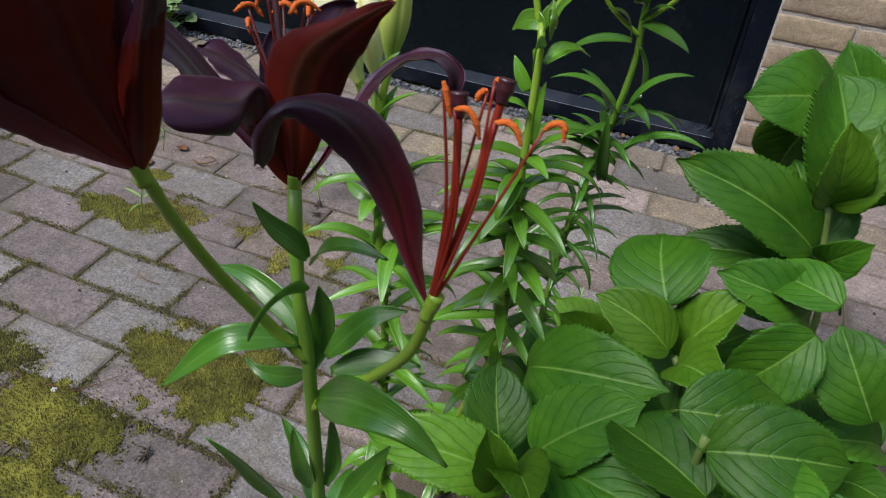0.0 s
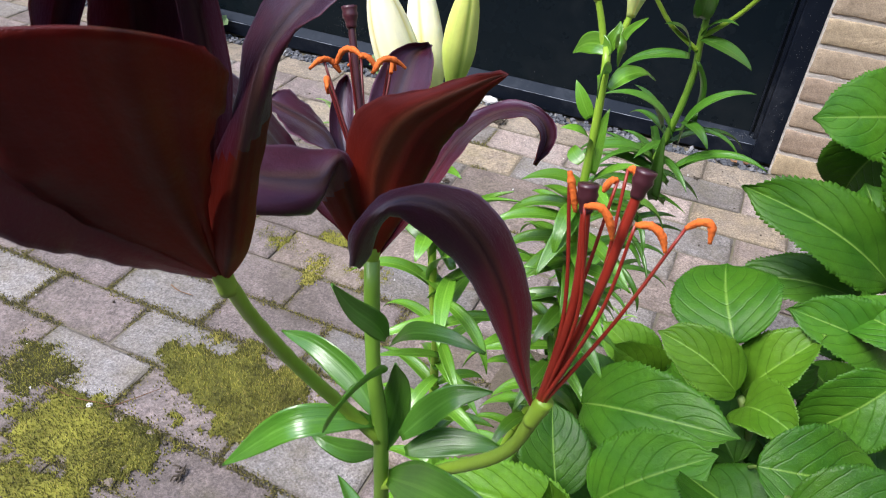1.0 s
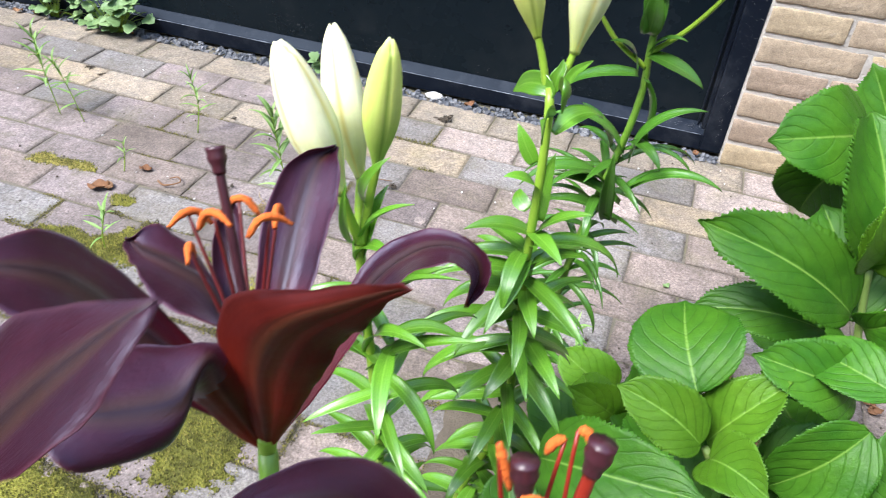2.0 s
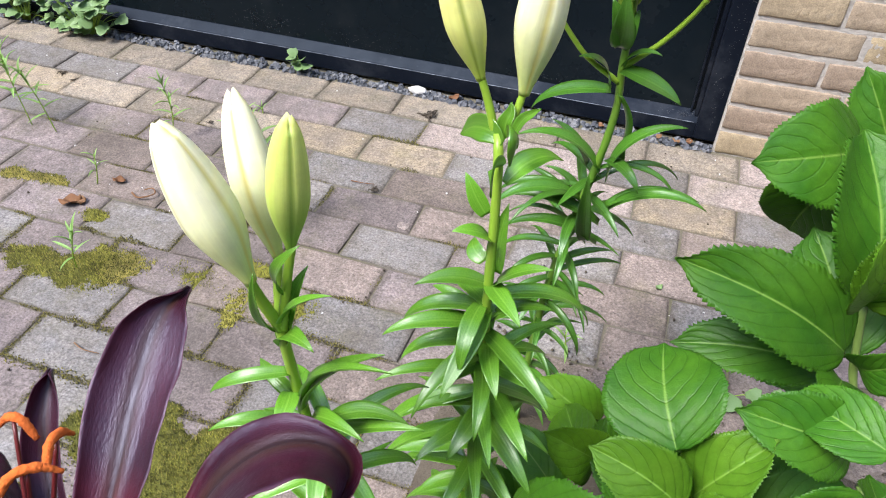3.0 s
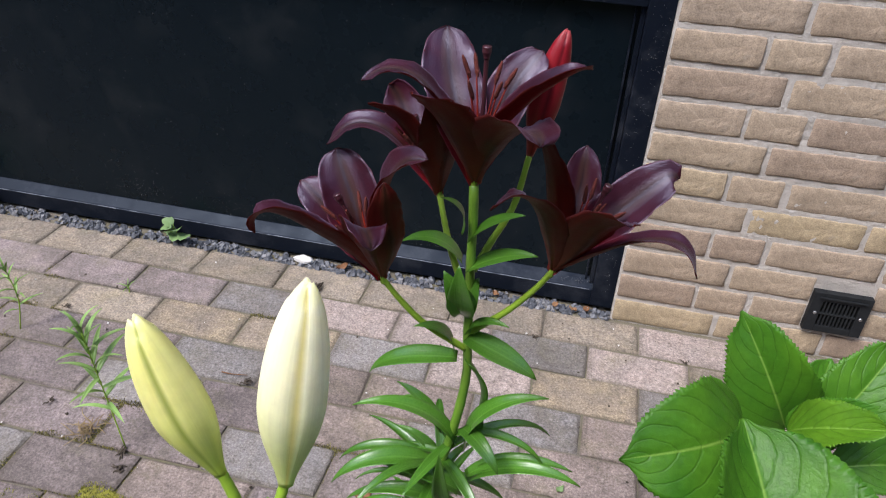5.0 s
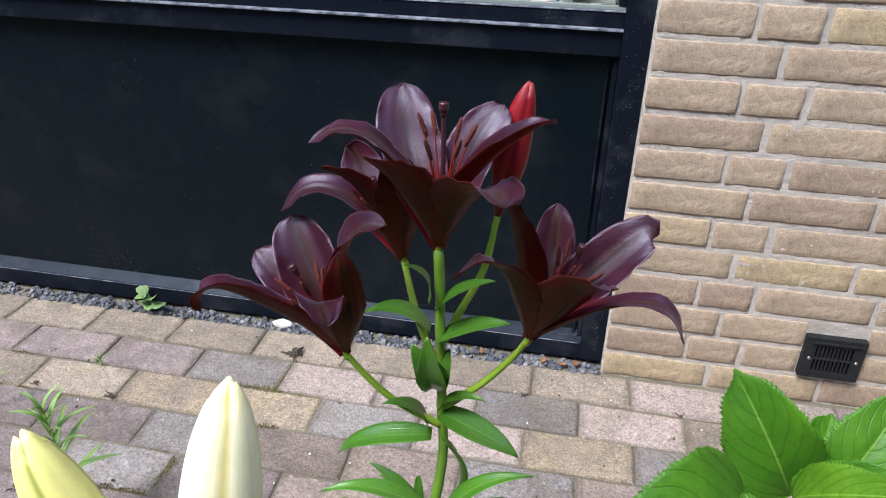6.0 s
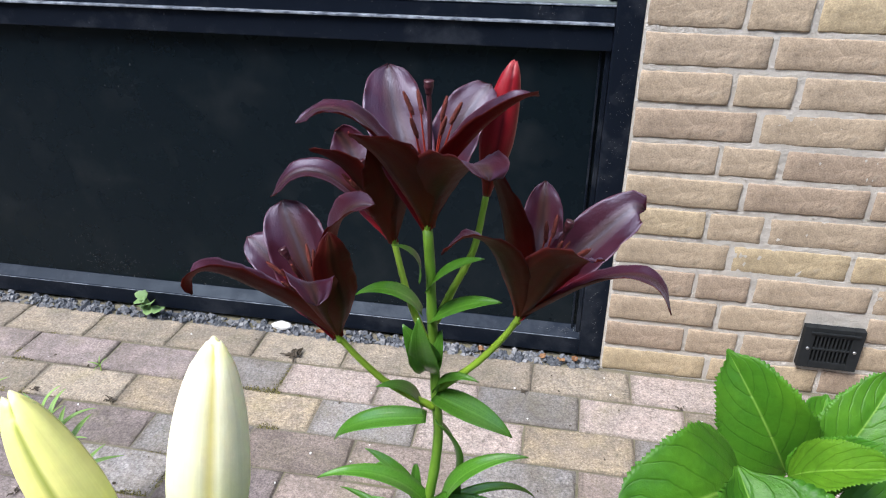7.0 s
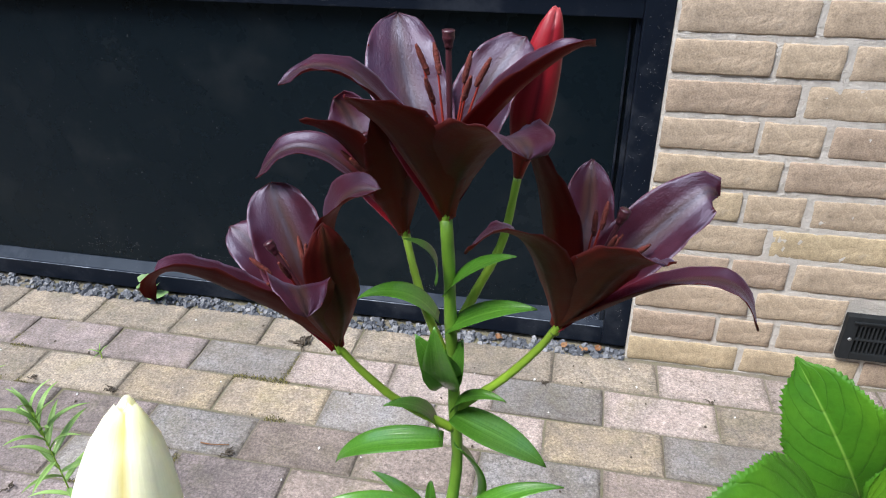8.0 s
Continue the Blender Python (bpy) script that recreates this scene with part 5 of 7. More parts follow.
def creeper(spot, count, reach, height, size, seed, label):
    rng = random.Random(seed)
    ob = thing("creeping_plant", label, "plant")
    for _ in range(count):
        g, r = rng.uniform(0, 6.28), reach * math.sqrt(rng.random())
        at = np.array([spot[0] + r * math.cos(g) * 1.5, spot[1] + r * math.sin(g) * 0.45, rng.uniform(0.015, height)])
        at[1] = min(at[1], FRAME_Y - 0.012)
        h, ln = rng.uniform(0, 6.28), size * rng.uniform(0.6, 1.15)
        lift = rng.uniform(-0.4, 0.5)
        tip = at + ln * np.array([math.cos(h) * math.cos(lift), -abs(math.sin(h)) * math.cos(lift), math.sin(lift)])
        tip[2] = max(0.006, tip[2])
        leaf = put_leaf(ob, ivy_kind[0], ivy_kind[1], at, tip, ln * 0.17, np.array([0.1, -0.5, 1.0]))
        foot = np.array([spot[0] + r * 0.3 * math.cos(g), min(spot[1], FRAME_Y - 0.012), 0.0])
        part("leaf_stalk", tube_data("leaf_stalk", [foot, (foot + at) / 2 + np.array([0, 0, 0.012]), at], 0.0012, 0.0008, stem_green, n=8, sides=5), ob)
    return ob


creeper((-1.62, 0.10), 70, 0.085, 0.12, 0.038, 1, "pale green creeping plant with rounded leaves at the wall's foot")
creeper((-1.86, 0.115), 30, 0.055, 0.10, 0.038, 2, "pale green creeping plant with rounded leaves at the wall's foot")
creeper((-0.945, 0.118), 7, 0.022, 0.05, 0.030, 3, "small self-sown ivy in the slate gravel")
creeper((0.26, -0.62), 9, 0.05, 0.03, 0.030, 4, "small weeds at the edge of the bed")

# -- plants --

# dark lily in bloom, beside the wall
lily_d = lily_plant('lily_plant', (-0.08, -0.79, 0.0), 'tall lily with four dark maroon flowers and a red bud')
stalk('stem', lily_d, [(-0.046, -0.815, 0.762), (-0.045, -0.811, 0.729), (-0.045, -0.806, 0.69), (-0.044, -0.798, 0.62), (-0.045, -0.797, 0.54), (-0.083, -0.79, 0.3), (-0.1, -0.785, 0.0)], 0.0034, 0.0058)
stalk('flower_stalk', lily_d, [(-0.109, -0.82, 0.674), (-0.095, -0.815, 0.652), (-0.076, -0.808, 0.628), (-0.045, -0.799, 0.604)], 0.0022, 0.003)
stalk('flower_stalk', lily_d, [(0.015, -0.812, 0.7), (0.005, -0.806, 0.679), (-0.015, -0.8, 0.649), (-0.043, -0.798, 0.62)], 0.0022, 0.003)
stalk('flower_stalk', lily_d, [(-0.076, -0.785, 0.734), (-0.068, -0.795, 0.713), (-0.061, -0.801, 0.695), (-0.052, -0.803, 0.673), (-0.045, -0.802, 0.656)], 0.0022, 0.003)
stalk('flower_stalk', lily_d, [(-0.014, -0.775, 0.771), (-0.02, -0.785, 0.735), (-0.033, -0.795, 0.706), (-0.043, -0.803, 0.684)], 0.0022, 0.003)
lily_bud(lily_d, (-0.014, -0.775, 0.771), (0.0, -0.772, 0.861), 0.0112, red_bud, 'closed crimson flower bud')
bloom = lily_flower(lily_d, (-0.046, -0.815, 0.762), (0.05, -0.16, 1), 'open dark maroon lily flower', 0.075, (0.05, -0.05, 1))
lily_petal(bloom, [(-0.046, -0.815, 0.762), (-0.057, -0.812, 0.8), (-0.07, -0.797, 0.829), (-0.075, -0.788, 0.846), (-0.078, -0.779, 0.856)], 0.036, inner=(0.25, -0.85, 0.3))
lily_petal(bloom, [(-0.046, -0.815, 0.762), (-0.037, -0.808, 0.8), (-0.027, -0.795, 0.828), (-0.019, -0.788, 0.841), (-0.013, -0.782, 0.848)], 0.031, inner=(-0.25, -0.85, 0.3))
lily_petal(bloom, [(-0.046, -0.815, 0.762), (-0.032, -0.835, 0.807), (-0.013, -0.85, 0.837), (0.004, -0.857, 0.855), (0.015, -0.855, 0.862), (0.02, -0.85, 0.861)], 0.021, inner=(-0.62, -0.05, 0.75), hollow=0.45)
lily_petal(bloom, [(-0.046, -0.815, 0.762), (-0.035, -0.838, 0.796), (-0.02, -0.856, 0.82), (-0.008, -0.868, 0.828), (-0.002, -0.876, 0.827), (-0.001, -0.879, 0.823)], 0.04, hollow=0.1)
lily_petal(bloom, [(-0.046, -0.815, 0.762), (-0.052, -0.838, 0.794), (-0.06, -0.852, 0.818), (-0.067, -0.86, 0.83), (-0.074, -0.866, 0.838), (-0.077, -0.868, 0.84)], 0.04, hollow=0.1)
lily_petal(bloom, [(-0.046, -0.815, 0.762), (-0.056, -0.826, 0.802), (-0.071, -0.835, 0.827), (-0.084, -0.842, 0.842), (-0.099, -0.847, 0.846), (-0.114, -0.85, 0.838)], 0.022, inner=(0.25, -0.08, 0.95))
bloom = lily_flower(lily_d, (-0.109, -0.82, 0.674), (-0.28, -0.1, 1), 'open dark maroon lily flower facing sideways', 0.06, (-0.42, -0.1, 1))
lily_petal(bloom, [(-0.109, -0.82, 0.674), (-0.126, -0.812, 0.702), (-0.14, -0.8, 0.73), (-0.151, -0.791, 0.749), (-0.156, -0.785, 0.759)], 0.039, inner=(0.3, -0.85, 0.3), hollow=0.15)
lily_petal(bloom, [(-0.109, -0.82, 0.674), (-0.105, -0.822, 0.711), (-0.105, -0.826, 0.747), (-0.099, -0.83, 0.769), (-0.087, -0.834, 0.782), (-0.074, -0.838, 0.786)], 0.027, inner=(-0.75, -0.1, 0.3), hollow=0.25)
lily_petal(bloom, [(-0.109, -0.82, 0.674), (-0.128, -0.838, 0.705), (-0.151, -0.853, 0.729), (-0.166, -0.862, 0.742), (-0.177, -0.868, 0.746), (-0.183, -0.872, 0.74), (-0.182, -0.874, 0.732)], 0.03, inner=(0.1, 0.25, 0.9), hollow=0.2)
lily_petal(bloom, [(-0.109, -0.82, 0.674), (-0.11, -0.845, 0.712), (-0.111, -0.862, 0.74), (-0.106, -0.872, 0.748), (-0.1, -0.88, 0.746), (-0.097, -0.884, 0.74)], 0.031, inner=(-0.1, 0.85, 0.3), hollow=0.1)
lily_petal(bloom, [(-0.109, -0.82, 0.674), (-0.097, -0.84, 0.714), (-0.098, -0.85, 0.748), (-0.098, -0.852, 0.761), (-0.1, -0.85, 0.771)], 0.026, inner=(-0.6, 0.6, 0.2))
lily_petal(bloom, [(-0.109, -0.82, 0.674), (-0.138, -0.8, 0.689), (-0.163, -0.79, 0.711), (-0.179, -0.785, 0.722), (-0.188, -0.782, 0.726)], 0.03, inner=(0.3, -0.6, 0.6))
bloom = lily_flower(lily_d, (-0.076, -0.785, 0.734), (-0.28, -0.1, 1), 'dark red lily flower behind the others', 0.05)
lily_petal(bloom, [(-0.076, -0.785, 0.734), (-0.089, -0.79, 0.765), (-0.1, -0.8, 0.79), (-0.111, -0.806, 0.803), (-0.123, -0.81, 0.808)], 0.026, inner=(0.4, 0.8, 0.45))
lily_petal(bloom, [(-0.076, -0.785, 0.734), (-0.094, -0.782, 0.755), (-0.11, -0.785, 0.774), (-0.126, -0.788, 0.784), (-0.144, -0.79, 0.782), (-0.161, -0.792, 0.765)], 0.019, inner=(0.2, -0.1, 0.95))
lily_petal(bloom, [(-0.076, -0.785, 0.734), (-0.071, -0.8, 0.767), (-0.07, -0.815, 0.797), (-0.074, -0.825, 0.813), (-0.079, -0.83, 0.819)], 0.034)
lily_petal(bloom, [(-0.076, -0.785, 0.734), (-0.1, -0.765, 0.762), (-0.115, -0.752, 0.786), (-0.122, -0.75, 0.797), (-0.126, -0.752, 0.801)], 0.03, inner=(0.3, -0.8, 0.4))
lily_petal(bloom, [(-0.076, -0.785, 0.734), (-0.078, -0.77, 0.762), (-0.076, -0.76, 0.783), (-0.075, -0.755, 0.798), (-0.075, -0.75, 0.805)], 0.03)
lily_petal(bloom, [(-0.076, -0.785, 0.734), (-0.067, -0.79, 0.763), (-0.061, -0.795, 0.786), (-0.057, -0.8, 0.799), (-0.054, -0.805, 0.809)], 0.026)
bloom = lily_flower(lily_d, (0.015, -0.812, 0.7), (0.28, -0.1, 1), 'open dark maroon lily flower with drooping petal', 0.062, (0.42, -0.02, 1))
lily_petal(bloom, [(0.015, -0.812, 0.7), (0.009, -0.825, 0.747), (0.005, -0.838, 0.785), (0.0, -0.846, 0.809), (-0.004, -0.852, 0.824)], 0.032, inner=(0.75, 0.5, 0.3), hollow=0.15)
lily_petal(bloom, [(0.015, -0.812, 0.7), (0.022, -0.802, 0.736), (0.025, -0.79, 0.759), (0.025, -0.784, 0.776), (0.025, -0.779, 0.786)], 0.026, inner=(0.05, -0.85, 0.3))
lily_petal(bloom, [(0.015, -0.812, 0.7), (0.037, -0.808, 0.732), (0.058, -0.8, 0.755), (0.074, -0.795, 0.772), (0.083, -0.792, 0.779), (0.088, -0.791, 0.776)], 0.032, inner=(-0.35, -0.75, 0.5), hollow=0.1)
lily_petal(bloom, [(0.015, -0.812, 0.7), (0.035, -0.825, 0.723), (0.058, -0.838, 0.747), (0.076, -0.845, 0.758), (0.09, -0.85, 0.76), (0.099, -0.852, 0.752), (0.104, -0.853, 0.74)], 0.0175, inner=(-0.1, -0.05, 0.97))
lily_petal(bloom, [(0.015, -0.812, 0.7), (0.03, -0.838, 0.736), (0.039, -0.855, 0.762), (0.048, -0.866, 0.776), (0.054, -0.873, 0.781), (0.057, -0.877, 0.782)], 0.036, inner=(-0.2, 0.8, 0.55), hollow=0.1)
lily_petal(bloom, [(0.015, -0.812, 0.7), (0.011, -0.838, 0.74), (0.005, -0.853, 0.767), (-0.004, -0.862, 0.781), (-0.015, -0.868, 0.785), (-0.026, -0.873, 0.776)], 0.026, inner=(0.35, 0.3, 0.85))
lily_leaf(lily_d, (-0.05, -0.804, 0.597), (-0.126, -0.804, 0.56), 0.0175)
lily_leaf(lily_d, (-0.043, -0.804, 0.62), (0.016, -0.819, 0.601), 0.0195)
lily_leaf(lily_d, (-0.053, -0.804, 0.603), (-0.084, -0.819, 0.634), 0.013)
lily_leaf(lily_d, (-0.044, -0.804, 0.624), (-0.01, -0.814, 0.644), 0.0091)
lily_leaf(lily_d, (-0.048, -0.807, 0.645), (-0.06, -0.824, 0.694), 0.0182, 'up')
lily_leaf(lily_d, (-0.046, -0.807, 0.645), (-0.039, -0.804, 0.679), 0.0156, 'up')
lily_leaf(lily_d, (-0.05, -0.804, 0.641), (-0.048, -0.829, 0.703), 0.0182, 'up')
lily_leaf(lily_d, (-0.051, -0.811, 0.696), (-0.094, -0.824, 0.713), 0.0143)
lily_leaf(lily_d, (-0.046, -0.809, 0.688), (0.004, -0.819, 0.714), 0.0156)
lily_leaf(lily_d, (-0.046, -0.814, 0.716), (-0.008, -0.824, 0.748), 0.013)
lily_leaf(lily_d, (-0.052, -0.816, 0.723), (-0.067, -0.824, 0.753), 0.0091)
lily_leaf(lily_d, (-0.042, -0.804, 0.594), (-0.033, -0.784, 0.509), 0.013)
lily_leaf(lily_d, (-0.046, -0.802, 0.498), (-0.134, -0.824, 0.541), 0.0156)
lily_leaf(lily_d, (-0.061, -0.794, 0.5), (-0.104, -0.794, 0.547), 0.0117)
lily_leaf(lily_d, (-0.037, -0.801, 0.493), (0.029, -0.804, 0.571), 0.0169)
lily_leaf(lily_d, (-0.041, -0.804, 0.519), (-0.003, -0.839, 0.509), 0.013)
lily_leaf(lily_d, (-0.062, -0.799, 0.461), (-0.153, -0.834, 0.448), 0.0169)
lily_leaf(lily_d, (-0.064, -0.794, 0.458), (-0.156, -0.804, 0.445), 0.0117)
lily_leaf(lily_d, (-0.059, -0.789, 0.443), (-0.108, -0.779, 0.479), 0.0104)
lily_leaf(lily_d, (-0.034, -0.801, 0.456), (0.06, -0.794, 0.484), 0.013)
lily_leaf(lily_d, (-0.033, -0.801, 0.449), (0.068, -0.814, 0.487), 0.0143)
lily_leaf(lily_d, (-0.048, -0.804, 0.407), (-0.054, -0.839, 0.52), 0.0143, 'up')
lily_leaf(lily_d, (-0.028, -0.794, 0.51), (-0.029, -0.784, 0.533), 0.0104, 'up')
lily_leaf(lily_d, (-0.036, -0.801, 0.432), (-0.133, -0.804, 0.448), 0.0143)
lily_leaf(lily_d, (-0.034, -0.801, 0.404), (-0.147, -0.814, 0.402), 0.0143)
whorls(lily_d, [(-0.05, -0.797, 0.5), (-0.083, -0.79, 0.3), (-0.1, -0.785, 0.06)], 64, 0.088, 0.0115, 11)

# lily with two pale buds
lily_c = lily_plant('lily_plant', (-0.13, -1.08, 0.0), 'lily stem with two pale yellow-green closed buds')
lily_c['fresh'] = 1
stalk('stem', lily_c, [(-0.097, -1.061, 0.690), (-0.093, -1.07, 0.672), (-0.091, -1.076, 0.62), (-0.091, -1.078, 0.545), (-0.087, -1.08, 0.43), (-0.09, -1.085, 0.328), (-0.125, -1.085, 0.18), (-0.14, -1.085, 0.0)], 0.0034, 0.005)
stalk('flower_stalk', lily_c, [(-0.112, -1.055, 0.724), (-0.106, -1.056, 0.708), (-0.098, -1.06, 0.684)], 0.0026, 0.003)
stalk('flower_stalk', lily_c, [(-0.0865, -1.044, 0.713), (-0.090, -1.050, 0.698), (-0.097, -1.06, 0.684)], 0.0026, 0.003)
lily_bud(lily_c, (-0.112, -1.055, 0.7225), (-0.1365, -1.0585, 0.808), 0.0122, pale_bud, 'closed yellow-green bud', 1.15)
lily_bud(lily_c, (-0.0865, -1.044, 0.7115), (-0.0755, -1.0305, 0.819), 0.0150, cream_bud, 'large closed cream-white bud', 1.25)
broad_leaf(lily_c, [(-0.092, -1.066, 0.688), (-0.104, -1.060, 0.691), (-0.117, -1.051, 0.685), (-0.127, -1.044, 0.673)], 0.018, (-0.45, -0.75, 0.4), 0.25)
broad_leaf(lily_c, [(-0.088, -1.068, 0.693), (-0.081, -1.08, 0.704), (-0.079, -1.09, 0.705), (-0.081, -1.092, 0.689)], 0.0155, (0.1, -0.85, 0.5), 0.35)
broad_leaf(lily_c, [(-0.094, -1.06, 0.686), (-0.093, -1.058, 0.697), (-0.091, -1.055, 0.704), (-0.092, -1.052, 0.709)], 0.011, (-0.3, -0.9, 0.3), 0.5)
broad_leaf(lily_c, [(-0.087, -1.068, 0.693), (-0.079, -1.075, 0.712), (-0.072, -1.08, 0.721), (-0.068, -1.083, 0.726)], 0.008, (-0.2, -0.7, 0.7), 0.4)
broad_leaf(lily_c, [(-0.087, -1.072, 0.661), (-0.078, -1.058, 0.669), (-0.067, -1.042, 0.668), (-0.0575, -1.028, 0.658)], 0.018, (-0.2, -0.55, 0.8), 0.3)
broad_leaf(lily_c, [(-0.089, -1.07, 0.675), (-0.092, -1.082, 0.68), (-0.092, -1.088, 0.675), (-0.092, -1.088, 0.659)], 0.014, (-0.5, -0.7, 0.5), 0.3)
lily_leaf(lily_c, (-0.097, -1.076, 0.635), (-0.115, -1.071, 0.662), 0.011, 'up')
lily_leaf(lily_c, (-0.093, -1.076, 0.615), (-0.114, -1.096, 0.63), 0.014)
lily_leaf(lily_c, (-0.087, -1.076, 0.585), (-0.084, -1.071, 0.645), 0.013, 'up')
lily_leaf(lily_c, (-0.092, -1.076, 0.571), (-0.142, -1.096, 0.574), 0.015)
lily_leaf(lily_c, (-0.096, -1.076, 0.593), (-0.111, -1.056, 0.594), 0.012, 'up')
lily_leaf(lily_c, (-0.09, -1.076, 0.572), (-0.059, -1.116, 0.578), 0.014)
lily_leaf(lily_c, (-0.092, -1.076, 0.546), (-0.157, -1.086, 0.514), 0.014)
lily_leaf(lily_c, (-0.096, -1.076, 0.538), (-0.139, -1.066, 0.544), 0.011)
lily_leaf(lily_c, (-0.095, -1.076, 0.551), (-0.097, -1.126, 0.524), 0.013)
lily_leaf(lily_c, (-0.09, -1.076, 0.507), (-0.155, -1.096, 0.483), 0.015)
lily_leaf(lily_c, (-0.088, -1.076, 0.512), (-0.068, -1.126, 0.506), 0.014)
lily_leaf(lily_c, (-0.089, -1.076, 0.486), (-0.13, -1.116, 0.472), 0.014)
lily_leaf(lily_c, (-0.086, -1.076, 0.574), (-0.046, -1.086, 0.608), 0.013)
lily_leaf(lily_c, (-0.088, -1.076, 0.448), (-0.171, -1.096, 0.377), 0.015)
lily_leaf(lily_c, (-0.085, -1.076, 0.433), (-0.099, -1.136, 0.422), 0.016)
lily_leaf(lily_c, (-0.081, -1.076, 0.452), (-0.037, -1.136, 0.455), 0.016)
lily_leaf(lily_c, (-0.085, -1.076, 0.399), (-0.184, -1.086, 0.304), 0.015)
lily_leaf(lily_c, (-0.081, -1.076, 0.483), (-0.027, -1.096, 0.486), 0.014)
lily_leaf(lily_c, (-0.087, -1.076, 0.536), (-0.042, -1.066, 0.552), 0.012)
whorls(lily_c, [(-0.091, -1.078, 0.56), (-0.094, -1.085, 0.31), (-0.14, -1.085, 0.05)], 72, 0.08, 0.0165, 23)

# lily with three pale buds
lily_b = lily_plant('lily_plant', (-0.16, -1.22, 0.0), 'lily stem with three cream-white closed buds')
lily_b['fresh'] = 1
stalk('stem', lily_b, [(-0.173, -1.219, 0.646), (-0.174, -1.216, 0.614), (-0.173, -1.212, 0.56), (-0.171, -1.208, 0.5), (-0.168, -1.206, 0.44), (-0.17, -1.20, 0.0)], 0.0034, 0.005)
stalk('flower_stalk', lily_b, [(-0.180, -1.228, 0.684), (-0.178, -1.224, 0.666), (-0.173, -1.219, 0.642)], 0.003, 0.0034)
stalk('flower_stalk', lily_b, [(-0.182, -1.197, 0.674), (-0.179, -1.206, 0.662), (-0.173, -1.219, 0.642)], 0.0026, 0.003)
stalk('flower_stalk', lily_b, [(-0.166, -1.207, 0.693), (-0.169, -1.212, 0.672), (-0.172, -1.219, 0.641)], 0.0026, 0.003)
lily_bud(lily_b, (-0.179, -1.228, 0.683), (-0.214, -1.2245, 0.767), 0.0145, cream_bud, 'large closed cream-white bud', 0.25)
lily_bud(lily_b, (-0.182, -1.197, 0.673), (-0.208, -1.174, 0.759), 0.0125, cream_bud, 'closed cream-white bud')
lily_bud(lily_b, (-0.1665, -1.207, 0.692), (-0.160, -1.202, 0.770), 0.0108, green_bud, 'slender closed green bud', 1.45)
lily_leaf(lily_b, (-0.169, -1.217, 0.67), (-0.152, -1.221, 0.711), 0.008, 'up')
lily_leaf(lily_b, (-0.176, -1.216, 0.624), (-0.161, -1.201, 0.676), 0.012, 'up')
lily_leaf(lily_b, (-0.178, -1.218, 0.638), (-0.174, -1.231, 0.693), 0.006, 'up')
lily_leaf(lily_b, (-0.175, -1.218, 0.638), (-0.135, -1.226, 0.686), 0.006)
lily_leaf(lily_b, (-0.175, -1.216, 0.599), (-0.221, -1.236, 0.582), 0.009)
lily_leaf(lily_b, (-0.174, -1.216, 0.625), (-0.144, -1.236, 0.651), 0.012)
lily_leaf(lily_b, (-0.172, -1.211, 0.558), (-0.113, -1.216, 0.639), 0.011)
lily_leaf(lily_b, (-0.173, -1.211, 0.551), (-0.104, -1.226, 0.641), 0.01)
lily_leaf(lily_b, (-0.176, -1.214, 0.572), (-0.21, -1.196, 0.576), 0.01, 'up')
lily_leaf(lily_b, (-0.176, -1.208, 0.525), (-0.232, -1.236, 0.539), 0.012)
lily_leaf(lily_b, (-0.173, -1.208, 0.527), (-0.12, -1.236, 0.582), 0.013)
lily_leaf(lily_b, (-0.173, -1.212, 0.559), (-0.184, -1.186, 0.562), 0.009, 'up')
lily_leaf(lily_b, (-0.174, -1.208, 0.512), (-0.09, -1.216, 0.58), 0.012)
lily_leaf(lily_b, (-0.177, -1.216, 0.58), (-0.17, -1.246, 0.577), 0.012)
whorls(lily_b, [(-0.152, -1.218, 0.565), (-0.162, -1.212, 0.45), (-0.17, -1.20, 0.08)], 52, 0.066, 0.0135, 37)

# dark lily nearest to the path's start
lily_a = lily_plant('lily_plant', (-0.10, -1.42, 0.0), 'lily with dark maroon flowers, one shedding its petals')
stalk('stem', lily_a, [(-0.108, -1.42, 0.728), (-0.104, -1.428, 0.706), (-0.099, -1.436, 0.68), (-0.094, -1.44, 0.655), (-0.094, -1.44, 0.6), (-0.097, -1.435, 0.4), (-0.105, -1.42, 0.0)], 0.0032, 0.0056)
stalk('flower_stalk', lily_a, [(-0.105, -1.502, 0.781), (-0.109, -1.49, 0.755), (-0.113, -1.468, 0.712), (-0.107, -1.449, 0.672), (-0.094, -1.441, 0.648)], 0.0022, 0.003)
stalk('flower_stalk', lily_a, [(-0.026, -1.46, 0.722), (-0.035, -1.457, 0.694), (-0.06, -1.447, 0.655), (-0.094, -1.44, 0.612)], 0.0024, 0.003)
bloom = lily_flower(lily_a, (-0.108, -1.42, 0.727), (0.0, 0.1, 1), 'open dark maroon lily flower with orange anthers', 0.076, (-0.26, 0.36, 0.9))
